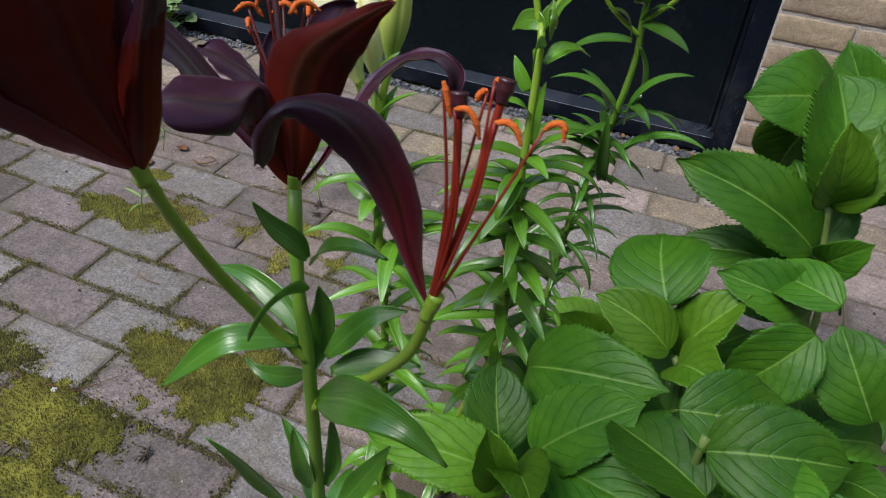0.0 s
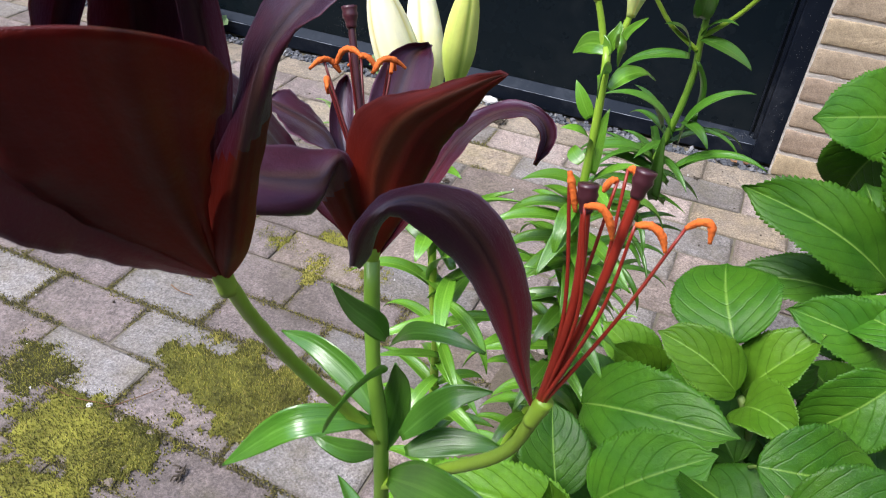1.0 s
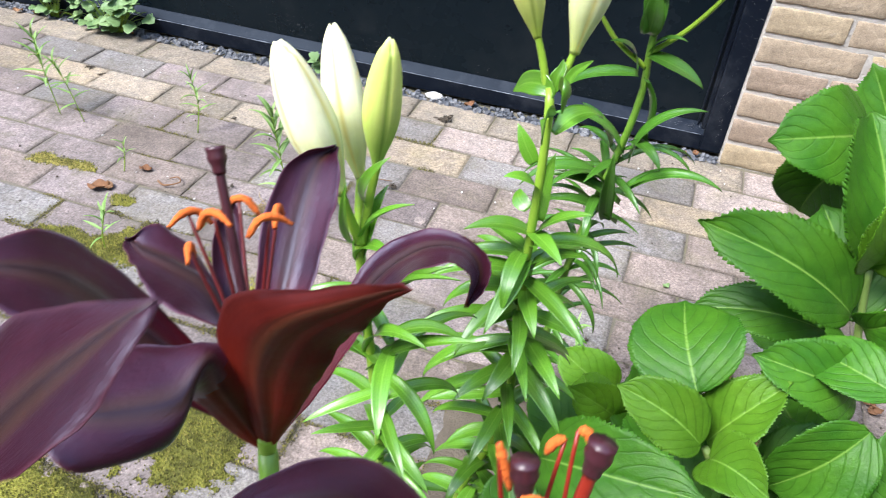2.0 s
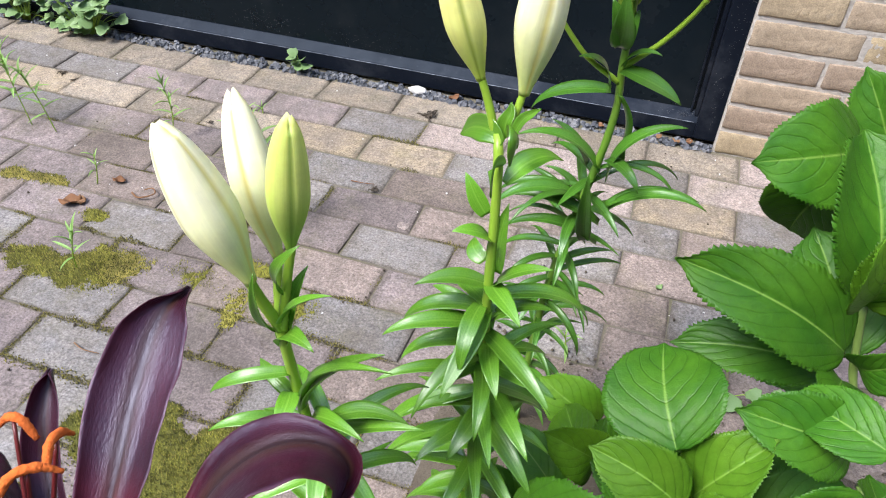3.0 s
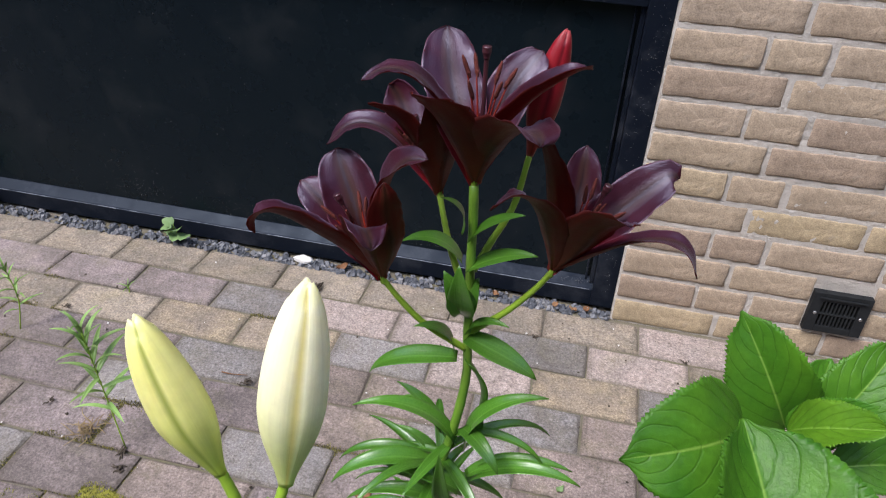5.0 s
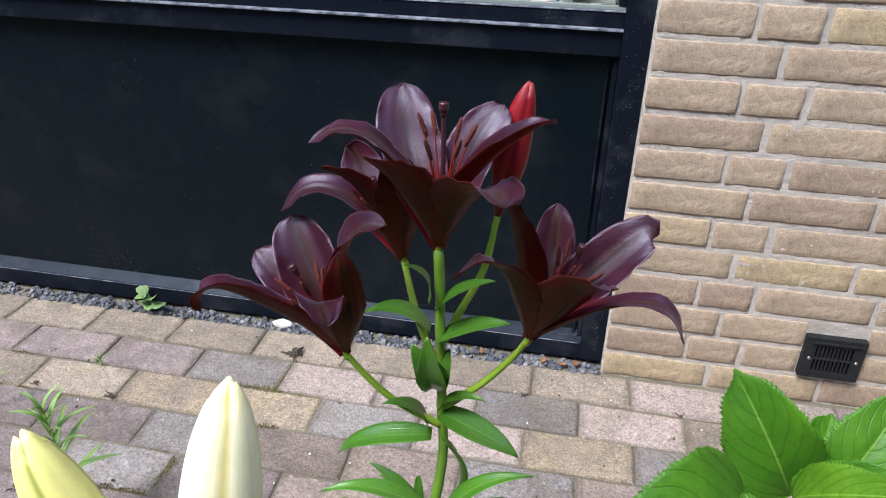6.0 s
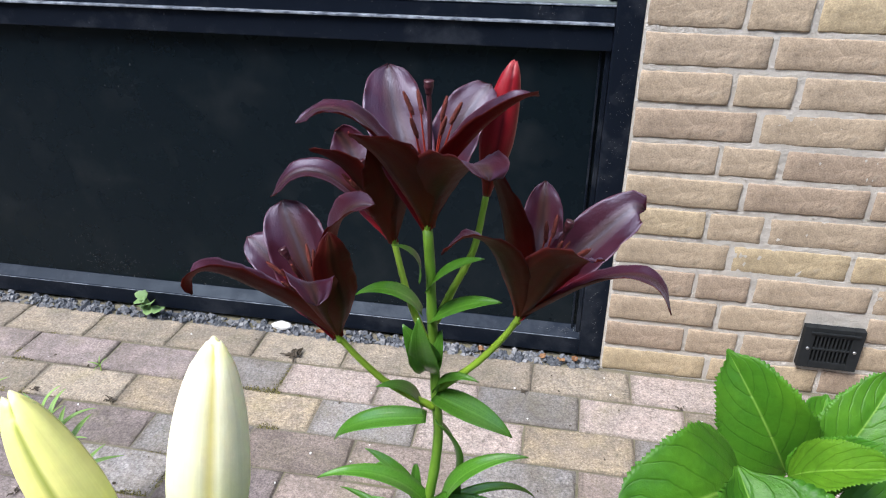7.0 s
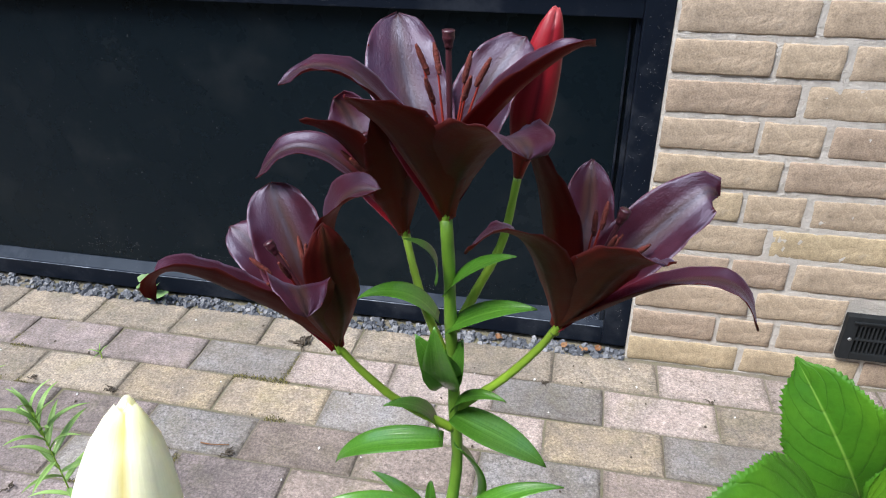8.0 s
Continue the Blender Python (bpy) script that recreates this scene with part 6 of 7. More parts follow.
lofted_petal(bloom, [(-0.108, -1.42, 0.727), (-0.1024, -1.418, 0.7383), (-0.0923, -1.4174, 0.7598), (-0.082, -1.4181, 0.7833), (-0.073, -1.4204, 0.7987), (-0.0658, -1.4227, 0.8104), (-0.0601, -1.4239, 0.8176), (-0.0586, -1.4246, 0.8197)],
             [(-0.108, -1.42, 0.727), (-0.1053, -1.4215, 0.7455), (-0.1024, -1.4234, 0.7703), (-0.0952, -1.4253, 0.7892), (-0.0873, -1.4257, 0.7998), (-0.076, -1.4251, 0.8086), (-0.0627, -1.4235, 0.8175), (-0.0586, -1.4246, 0.8197)],
             [(-0.108, -1.42, 0.727), (-0.1126, -1.4203, 0.7418), (-0.117, -1.421, 0.7664), (-0.1162, -1.4201, 0.7845), (-0.1104, -1.4189, 0.7946), (-0.089, -1.422, 0.8066), (-0.0644, -1.4234, 0.8188), (-0.0586, -1.4246, 0.8197)])
lofted_petal(bloom, [(-0.108, -1.42, 0.727), (-0.1083, -1.4163, 0.7402), (-0.1076, -1.4162, 0.7588), (-0.1127, -1.417, 0.7714), (-0.1206, -1.422, 0.7749), (-0.1343, -1.4341, 0.7794), (-0.139, -1.4453, 0.782), (-0.1354, -1.4654, 0.7821)],
             [(-0.108, -1.42, 0.727), (-0.1118, -1.4216, 0.7431), (-0.1133, -1.4266, 0.7642), (-0.1152, -1.4286, 0.7767), (-0.1151, -1.4417, 0.7754), (-0.1229, -1.4514, 0.778), (-0.13, -1.458, 0.7808), (-0.1363, -1.4636, 0.7795)],
             [(-0.108, -1.42, 0.727), (-0.1163, -1.4228, 0.7355), (-0.1225, -1.4277, 0.7532), (-0.1235, -1.4348, 0.7661), (-0.1145, -1.4498, 0.7667), (-0.1191, -1.4614, 0.7718), (-0.1251, -1.4687, 0.7762), (-0.1338, -1.4674, 0.782)], inside_from=0.42)
lofted_petal(bloom, [(-0.108, -1.42, 0.727), (-0.1075, -1.3958, 0.7332), (-0.1067, -1.3693, 0.748), (-0.0999, -1.352, 0.7617), (-0.0841, -1.3439, 0.7702), (-0.0673, -1.3443, 0.7699), (-0.0593, -1.3489, 0.7615), (-0.0641, -1.3578, 0.7515)],
             [(-0.108, -1.42, 0.727), (-0.1083, -1.3994, 0.7284), (-0.1031, -1.3808, 0.7433), (-0.0955, -1.3643, 0.7595), (-0.083, -1.3537, 0.7693), (-0.0697, -1.3487, 0.7695), (-0.0631, -1.3486, 0.7603), (-0.0653, -1.3534, 0.7484)],
             [(-0.108, -1.42, 0.727), (-0.1049, -1.4109, 0.7316), (-0.0955, -1.4009, 0.7467), (-0.0876, -1.3859, 0.7646), (-0.0788, -1.3733, 0.775), (-0.0695, -1.3631, 0.7753), (-0.0645, -1.3584, 0.7655), (-0.0643, -1.3586, 0.7522)], inside_from=0.0, inside_to=0.75)
lofted_petal(bloom, [(-0.108, -1.42, 0.727), (-0.1264, -1.3952, 0.7406), (-0.1388, -1.3701, 0.7547), (-0.1443, -1.3525, 0.7658), (-0.1449, -1.3321, 0.7752), (-0.1338, -1.3178, 0.7758)],
             [(-0.108, -1.42, 0.727), (-0.1239, -1.3884, 0.7368), (-0.1306, -1.3624, 0.7525), (-0.1357, -1.3414, 0.7638), (-0.1381, -1.3246, 0.7713), (-0.1351, -1.3125, 0.773)],
             [(-0.108, -1.42, 0.727), (-0.1166, -1.3899, 0.7402), (-0.1176, -1.364, 0.7569), (-0.1222, -1.3402, 0.7677), (-0.1266, -1.327, 0.7728), (-0.1319, -1.3172, 0.7753)], inside_from=0.0)
lofted_petal(bloom, [(-0.108, -1.42, 0.727), (-0.1335, -1.4007, 0.7394), (-0.1563, -1.3777, 0.7557), (-0.1715, -1.3736, 0.7649), (-0.1765, -1.3789, 0.7669), (-0.1784, -1.3865, 0.7667)],
             [(-0.108, -1.42, 0.727), (-0.1304, -1.4, 0.7364), (-0.1452, -1.3872, 0.754), (-0.1587, -1.3869, 0.7611), (-0.1698, -1.3874, 0.764), (-0.1811, -1.3833, 0.7638)],
             [(-0.108, -1.42, 0.727), (-0.1222, -1.4073, 0.7409), (-0.1289, -1.405, 0.7598), (-0.1401, -1.4084, 0.765), (-0.1568, -1.4039, 0.7677), (-0.1771, -1.3882, 0.7669)], inside_from=0.0)
lofted_petal(bloom, [(-0.108, -1.42, 0.727), (-0.1266, -1.4, 0.7355), (-0.1493, -1.3805, 0.7495), (-0.1559, -1.3695, 0.7608), (-0.1579, -1.3597, 0.7675), (-0.1564, -1.3548, 0.7695)],
             [(-0.108, -1.42, 0.727), (-0.1267, -1.3955, 0.7322), (-0.1468, -1.3752, 0.7471), (-0.1535, -1.3641, 0.7586), (-0.1571, -1.3554, 0.7649), (-0.1581, -1.3518, 0.7675)],
             [(-0.108, -1.42, 0.727), (-0.1235, -1.3965, 0.734), (-0.1407, -1.3755, 0.749), (-0.1474, -1.3645, 0.7603), (-0.1526, -1.3572, 0.7662), (-0.1561, -1.3548, 0.7693)], inside_from=0.0)
lofted_petal(bloom, [(-0.108, -1.42, 0.727), (-0.1318, -1.4077, 0.7421), (-0.1528, -1.406, 0.7649), (-0.1696, -1.4116, 0.7882), (-0.1742, -1.4243, 0.7981), (-0.1758, -1.4476, 0.8023)],
             [(-0.108, -1.42, 0.727), (-0.1278, -1.4128, 0.7388), (-0.1453, -1.4179, 0.7619), (-0.1589, -1.4239, 0.7833), (-0.1671, -1.4327, 0.7943), (-0.1777, -1.4462, 0.8004)],
             [(-0.108, -1.42, 0.727), (-0.1205, -1.423, 0.741), (-0.1338, -1.4347, 0.7644), (-0.1437, -1.4413, 0.7839), (-0.1551, -1.446, 0.7951), (-0.1742, -1.4494, 0.8021)], inside_from=0.0)
bloom = lily_flower(lily_a, (-0.026, -1.46, 0.723), (0.3, 0.15, 1), 'spent lily flower with one last drooping petal', 0.0)
lofted_petal(bloom, [(-0.026, -1.46, 0.723), (-0.0372, -1.4592, 0.7408), (-0.0476, -1.4588, 0.7614), (-0.0552, -1.4629, 0.7764), (-0.0609, -1.4685, 0.7874), (-0.0655, -1.4728, 0.794), (-0.0695, -1.4751, 0.7967), (-0.0723, -1.4756, 0.7946), (-0.0751, -1.4758, 0.7871), (-0.0783, -1.4792, 0.7788)],
             [(-0.026, -1.46, 0.723), (-0.0339, -1.4599, 0.7448), (-0.0405, -1.4581, 0.7645), (-0.0476, -1.4596, 0.7808), (-0.0557, -1.4627, 0.7927), (-0.063, -1.467, 0.7988), (-0.069, -1.4727, 0.8011), (-0.0732, -1.4779, 0.7989), (-0.0765, -1.4808, 0.7913), (-0.0779, -1.4828, 0.7825)],
             [(-0.026, -1.46, 0.723), (-0.0317, -1.4546, 0.741), (-0.0348, -1.4508, 0.7604), (-0.0418, -1.4496, 0.7786), (-0.0528, -1.4499, 0.792), (-0.0633, -1.4542, 0.7976), (-0.0719, -1.4635, 0.7993), (-0.0779, -1.4737, 0.7966), (-0.0816, -1.4797, 0.7887), (-0.0812, -1.4805, 0.7792)], inside_from=0.0, inside_to=0.8)
stamen(bloom, [(-0.026, -1.46, 0.725), (-0.024, -1.456, 0.766), (-0.032, -1.445, 0.806)], None, None, [(-0.032, -1.445, 0.806), (-0.03, -1.446, 0.801), (-0.028, -1.447, 0.795)])
stamen(bloom, [(-0.026, -1.46, 0.725), (-0.02, -1.457, 0.767), (-0.025, -1.452, 0.801)], None, None, [(-0.025, -1.452, 0.801), (-0.021, -1.452, 0.802), (-0.018, -1.452, 0.799), (-0.016, -1.452, 0.793)])
stamen(bloom, [(-0.026, -1.46, 0.725), (-0.014, -1.458, 0.771), (-0.011, -1.454, 0.801)], None, None, [(-0.011, -1.454, 0.801), (-0.007, -1.454, 0.802), (-0.004, -1.454, 0.8), (-0.002, -1.455, 0.796)])
stamen(bloom, [(-0.026, -1.46, 0.725), (-0.01, -1.454, 0.766), (0.001, -1.44, 0.795)], None, None, [(0.001, -1.44, 0.795), (0.004, -1.44, 0.798), (0.007, -1.44, 0.798), (0.008, -1.441, 0.793)])
stamen(bloom, [(-0.026, -1.46, 0.725), (-0.017, -1.452, 0.77), (-0.018, -1.436, 0.806)], None, None, [(-0.018, -1.436, 0.806), (-0.016, -1.436, 0.806), (-0.015, -1.437, 0.804)])
stamen(bloom, [(-0.026, -1.46, 0.725), (-0.022, -1.452, 0.767), (-0.02, -1.436, 0.802)], None, None, [(-0.02, -1.436, 0.802), (-0.022, -1.437, 0.801), (-0.023, -1.438, 0.798)])
pistil(bloom, [(-0.026, -1.46, 0.725), (-0.022, -1.455, 0.77), (-0.026, -1.446, 0.802)])
pistil(bloom, [(-0.026, -1.46, 0.725), (-0.017, -1.452, 0.77), (-0.013, -1.44, 0.807)])
bloom = lily_flower(lily_a, (-0.105, -1.503, 0.782), (-0.15, -0.05, 1), 'large open dark maroon lily flower', 0.042, (-0.7, 0.1, 1))
lofted_petal(bloom, [(-0.105, -1.503, 0.782), (-0.101, -1.5095, 0.7999), (-0.0949, -1.5136, 0.8189), (-0.0856, -1.5181, 0.8388), (-0.0767, -1.5224, 0.8536), (-0.0755, -1.5253, 0.8585)],
             [(-0.105, -1.503, 0.782), (-0.0987, -1.517, 0.8134), (-0.0911, -1.5279, 0.8392), (-0.0835, -1.5362, 0.8568), (-0.0787, -1.5401, 0.8661), (-0.0778, -1.541, 0.8679)],
             [(-0.105, -1.503, 0.782), (-0.1117, -1.5251, 0.8079), (-0.1099, -1.5416, 0.831), (-0.1032, -1.551, 0.8521), (-0.0975, -1.5537, 0.8653), (-0.0945, -1.5518, 0.8681)])
lofted_petal(bloom, [(-0.105, -1.503, 0.782), (-0.111, -1.5179, 0.7939), (-0.1136, -1.5332, 0.8081), (-0.1157, -1.5472, 0.8218), (-0.1175, -1.5576, 0.8362)],
             [(-0.105, -1.503, 0.782), (-0.1088, -1.5188, 0.8032), (-0.1125, -1.5313, 0.8221), (-0.1143, -1.5442, 0.8387), (-0.1145, -1.5541, 0.8525)],
             [(-0.105, -1.503, 0.782), (-0.1137, -1.5146, 0.8044), (-0.1188, -1.5252, 0.829), (-0.1206, -1.538, 0.8489), (-0.12, -1.5481, 0.8626)])
lofted_petal(bloom, [(-0.105, -1.503, 0.782), (-0.0955, -1.5028, 0.7962), (-0.0892, -1.5029, 0.8184), (-0.0821, -1.504, 0.8417), (-0.0761, -1.5061, 0.854), (-0.0672, -1.5046, 0.8614), (-0.0622, -1.4978, 0.8683), (-0.0606, -1.4898, 0.8734)],
             [(-0.105, -1.503, 0.782), (-0.0942, -1.5097, 0.8031), (-0.0879, -1.5106, 0.8248), (-0.0823, -1.5086, 0.8438), (-0.0801, -1.5047, 0.8523), (-0.0751, -1.4989, 0.8597), (-0.0672, -1.4935, 0.8677), (-0.0607, -1.4898, 0.8736)],
             [(-0.105, -1.503, 0.782), (-0.103, -1.5081, 0.7996), (-0.0968, -1.5095, 0.8208), (-0.0898, -1.5062, 0.8396), (-0.0898, -1.4983, 0.8519), (-0.0849, -1.4914, 0.8619), (-0.0718, -1.4896, 0.8686), (-0.0608, -1.4898, 0.8738)], inside_from=0.47)
lofted_petal(bloom, [(-0.105, -1.503, 0.782), (-0.102, -1.5076, 0.8144), (-0.0951, -1.5121, 0.8429), (-0.0932, -1.5144, 0.8606), (-0.0917, -1.5168, 0.8752), (-0.0899, -1.5168, 0.8846)],
             [(-0.105, -1.503, 0.782), (-0.1012, -1.505, 0.8127), (-0.0929, -1.5091, 0.8417), (-0.0916, -1.5111, 0.8595), (-0.0913, -1.5131, 0.874), (-0.0918, -1.5146, 0.8838)],
             [(-0.105, -1.503, 0.782), (-0.097, -1.5057, 0.8147), (-0.087, -1.5098, 0.8437), (-0.0862, -1.5117, 0.8609), (-0.0867, -1.5133, 0.8749), (-0.0894, -1.5163, 0.8846)], inside_from=0.0)
lofted_petal(bloom, [(-0.105, -1.503, 0.782), (-0.1158, -1.5092, 0.8138), (-0.118, -1.5144, 0.8415), (-0.1153, -1.5134, 0.8615), (-0.1095, -1.5128, 0.8735), (-0.1045, -1.5092, 0.8825)],
             [(-0.105, -1.503, 0.782), (-0.1215, -1.4975, 0.8028), (-0.1231, -1.4984, 0.8311), (-0.1219, -1.4972, 0.8537), (-0.1185, -1.4985, 0.8677), (-0.116, -1.4988, 0.8786)],
             [(-0.105, -1.503, 0.782), (-0.1073, -1.502, 0.8113), (-0.1056, -1.4998, 0.8366), (-0.105, -1.4998, 0.8581), (-0.1039, -1.5038, 0.8717), (-0.1039, -1.5086, 0.8824)], inside_from=0.0)
lofted_petal(bloom, [(-0.105, -1.503, 0.782), (-0.1119, -1.5203, 0.8278), (-0.1069, -1.5332, 0.856), (-0.1046, -1.5299, 0.8702), (-0.0995, -1.5243, 0.8831)],
             [(-0.105, -1.503, 0.782), (-0.1183, -1.513, 0.8203), (-0.1162, -1.5235, 0.8482), (-0.1131, -1.5195, 0.8644), (-0.1076, -1.5166, 0.8799)],
             [(-0.105, -1.503, 0.782), (-0.1112, -1.5151, 0.8243), (-0.11, -1.5231, 0.8496), (-0.1058, -1.5194, 0.8658), (-0.1002, -1.5205, 0.882)], inside_from=0.0)
broad_leaf(lily_a, [(-0.093, -1.436, 0.706), (-0.095, -1.442, 0.718), (-0.101, -1.448, 0.729), (-0.106, -1.452, 0.741)], 0.0096, (0.5, -0.5, 0.7), 0.4, lily_leaf_dark)
broad_leaf(lily_a, [(-0.09, -1.438, 0.706), (-0.079, -1.444, 0.722), (-0.064, -1.448, 0.731), (-0.048, -1.45, 0.732)], 0.0090, (0, -0.3, 0.95), 0.3, lily_leaf_dark)
broad_leaf(lily_a, [(-0.096, -1.441, 0.658), (-0.108, -1.452, 0.666), (-0.125, -1.464, 0.665), (-0.155, -1.474, 0.632)], 0.0134, (0, -0.5, 0.85), 0.25, lily_leaf_dark)
broad_leaf(lily_a, [(-0.091, -1.441, 0.693), (-0.091, -1.455, 0.702), (-0.095, -1.466, 0.699), (-0.101, -1.472, 0.685)], 0.0115, (-0.3, -0.6, 0.7), 0.3, lily_leaf_dark)
broad_leaf(lily_a, [(-0.092, -1.441, 0.642), (-0.092, -1.432, 0.654), (-0.091, -1.428, 0.672), (-0.092, -1.43, 0.686)], 0.0147, (0.1, -0.95, 0.2), 0.15, lily_leaf_dark)
broad_leaf(lily_a, [(-0.089, -1.442, 0.624), (-0.06, -1.458, 0.653), (-0.032, -1.468, 0.664), (-0.009, -1.472, 0.654)], 0.0218, (0.1, -0.6, 0.8), 0.2, lily_leaf_dark)
broad_leaf(lily_a, [(-0.085, -1.438, 0.651), (-0.076, -1.43, 0.663), (-0.066, -1.425, 0.674), (-0.052, -1.42, 0.679)], 0.0134, (-0.2, -0.6, 0.75), 0.25, lily_leaf_dark)
broad_leaf(lily_a, [(-0.083, -1.438, 0.642), (-0.069, -1.432, 0.649), (-0.054, -1.428, 0.653), (-0.042, -1.425, 0.652)], 0.0128, (0, -0.5, 0.85), 0.25, lily_leaf_dark)
broad_leaf(lily_a, [(-0.115, -1.442, 0.513), (-0.126, -1.45, 0.543), (-0.135, -1.458, 0.57), (-0.147, -1.462, 0.583)], 0.0147, (-0.2, -0.6, 0.7), 0.3, lily_leaf_dark)
broad_leaf(lily_a, [(-0.097, -1.442, 0.543), (-0.099, -1.446, 0.564), (-0.102, -1.446, 0.582), (-0.104, -1.444, 0.595)], 0.0100, (0.4, -0.8, 0.3), 0.3, lily_leaf_dark)
broad_leaf(lily_a, [(-0.082, -1.438, 0.529), (-0.071, -1.43, 0.55), (-0.063, -1.425, 0.567), (-0.059, -1.42, 0.576)], 0.0147, (-0.2, -0.7, 0.6), 0.25, lily_leaf_dark)
broad_leaf(lily_a, [(-0.097, -1.437, 0.657), (-0.113, -1.43, 0.666), (-0.135, -1.425, 0.672), (-0.157, -1.42, 0.667)], 0.0122, (-0.1, -0.6, 0.75), 0.25, lily_leaf_dark)
broad_leaf(lily_a, [(-0.097, -1.437, 0.632), (-0.114, -1.435, 0.62), (-0.13, -1.432, 0.614), (-0.141, -1.43, 0.617)], 0.0109, (0.1, -0.6, 0.75), 0.25, lily_leaf_dark)
broad_leaf(lily_a, [(-0.09, -1.438, 0.544), (-0.088, -1.432, 0.558), (-0.088, -1.43, 0.576), (-0.089, -1.43, 0.595)], 0.0102, (0, -0.9, 0.3), 0.2, lily_leaf_dark)
whorls(lily_a, [(-0.098, -1.436, 0.52), (-0.10, -1.43, 0.36), (-0.105, -1.42, 0.1)], 40, 0.06, 0.013, 51)

# hydrangea bush
bush = hydrangea('hydrangea_bush', (0.12, -1.1, 0.0), 'leafy green hydrangea bush without flowers')
stalk('branch', bush, [(0.188, -0.953, 0.532), (0.190, -0.956, 0.520), (0.2, -0.965, 0.475), (0.217, -0.985, 0.39), (0.18, -1.01, 0.2), (0.15, -1.04, 0.0)], 0.0032, 0.0055)
stalk('branch', bush, [(0.088, -1.115, 0.427), (0.108, -1.12, 0.377), (0.1, -1.13, 0.2), (0.13, -1.12, 0.0)], 0.0032, 0.0055)
stalk('branch', bush, [(-0.042, -1.262, 0.387), (0.0, -1.26, 0.28), (0.05, -1.24, 0.15), (0.1, -1.2, 0.0)], 0.0032, 0.0055)
stalk('branch', bush, [(0.113, -1.27, 0.504), (0.12, -1.26, 0.25), (0.14, -1.18, 0.0)], 0.0032, 0.0055)
stalk('branch', bush, [(0.239, -0.73, 0.516), (0.235, -0.77, 0.42), (0.2, -0.9, 0.2), (0.17, -1.0, 0.0)], 0.0032, 0.0055)
stalk('branch', bush, [(0.017, -0.91, 0.214), (0.05, -0.93, 0.12), (0.08, -0.98, 0.0)], 0.0032, 0.0055)
hydrangea_leaf(bush, (0.188, -0.968, 0.488), (0.037, -0.978, 0.555), 0.44, (0.25, -0.5, 0.83), None, 0.3, None)
hydrangea_leaf(bush, (0.188, -0.95, 0.445), (0.057, -0.955, 0.435), 0.42, (0.15, -0.45, 0.88), None, None, None)
hydrangea_leaf(bush, (0.238, -0.87, 0.329), (0.139, -0.85, 0.335), 0.55, (0, -0.4, 0.9), None, None, None)
hydrangea_leaf(bush, (0.181, -0.8, 0.577), (0.084, -0.868, 0.587), 0.8, (0.1, -0.62, 0.78), None, 0.1, 0.16)
hydrangea_leaf(bush, (0.165, -0.83, 0.564), (0.151, -0.8, 0.476), 0.85, (0.0, -0.6, 0.8), None, None, None)
hydrangea_leaf(bush, (0.198, -0.93, 0.523), (0.165, -0.835, 0.619), 0.80, (0.2, -0.75, 0.5), None, 0.75, None)
hydrangea_leaf(bush, (0.251, -0.7, 0.497), (0.186, -0.676, 0.604), 0.58, (-0.1, -0.8, 0.55), None, 0.35, None)
hydrangea_leaf(bush, (0.276, -0.7, 0.499), (0.331, -0.66, 0.593), 0.55, (0.1, -0.7, 0.7), None, None, None)
hydrangea_leaf(bush, (0.288, -0.64, 0.462), (0.307, -0.6, 0.514), 0.9, (0, -0.8, 0.5), None, None, None)
hydrangea_leaf(bush, (0.241, -0.73, 0.52), (0.295, -0.78, 0.587), 0.42, (0.1, -0.5, 0.85), young_leaf, 0.45, None)
hydrangea_leaf(bush, (0.251, -0.72, 0.505), (0.297, -0.74, 0.576), 0.5, (0.1, -0.6, 0.75), None, None, None)
hydrangea_leaf(bush, (0.283, -0.74, 0.496), (0.367, -0.72, 0.5), 0.55, (0.1, -0.5, 0.8), None, None, None)
hydrangea_leaf(bush, (0.187, -0.96, 0.535), (0.203, -0.93, 0.613), 0.62, (0.1, -0.8, 0.55), young_leaf, 0.5, None)
hydrangea_leaf(bush, (0.187, -0.96, 0.539), (0.167, -0.99, 0.635), 0.5, (0.2, -0.8, 0.5), young_leaf, None, None)
hydrangea_leaf(bush, (0.196, -0.955, 0.470), (0.156, -0.854, 0.524), 0.72, (-0.15, -0.7, 0.7), None, 0.15, 0.05)
hydrangea_leaf(bush, (0.201, -0.97, 0.478), (0.227, -1.0, 0.53), 0.6, 'half', None, None, None)
hydrangea_leaf(bush, (0.19, -0.985, 0.473), (0.165, -1.04, 0.49), 0.6, 'flat', None, None, None)
hydrangea_leaf(bush, (0.191, -1.05, 0.473), (0.101, -1.07, 0.503), 0.6, (0.1, -0.6, 0.8), None, None, None)
hydrangea_leaf(bush, (0.204, -1.08, 0.51), (0.146, -1.03, 0.492), 0.6, (0.1, -0.6, 0.8), None, None, None)
hydrangea_leaf(bush, (0.069, -1.095, 0.467), (0.046, -1.005, 0.484), 0.98, (-0.1, -0.72, 0.68), None, 0.22, None)
hydrangea_leaf(bush, (0.091, -1.1, 0.417), (0.134, -1.083, 0.497), 0.58, (-0.55, -0.55, 0.6), young_leaf, 0.5, None)
hydrangea_leaf(bush, (0.081, -1.125, 0.441), (0.005, -1.12, 0.476), 0.62, (0.35, -0.55, 0.75), young_leaf, 0.35, None)
hydrangea_leaf(bush, (0.092, -1.125, 0.427), (0.131, -1.165, 0.453), 0.8, (-0.3, -0.4, 0.85), young_leaf, 0.55, None)
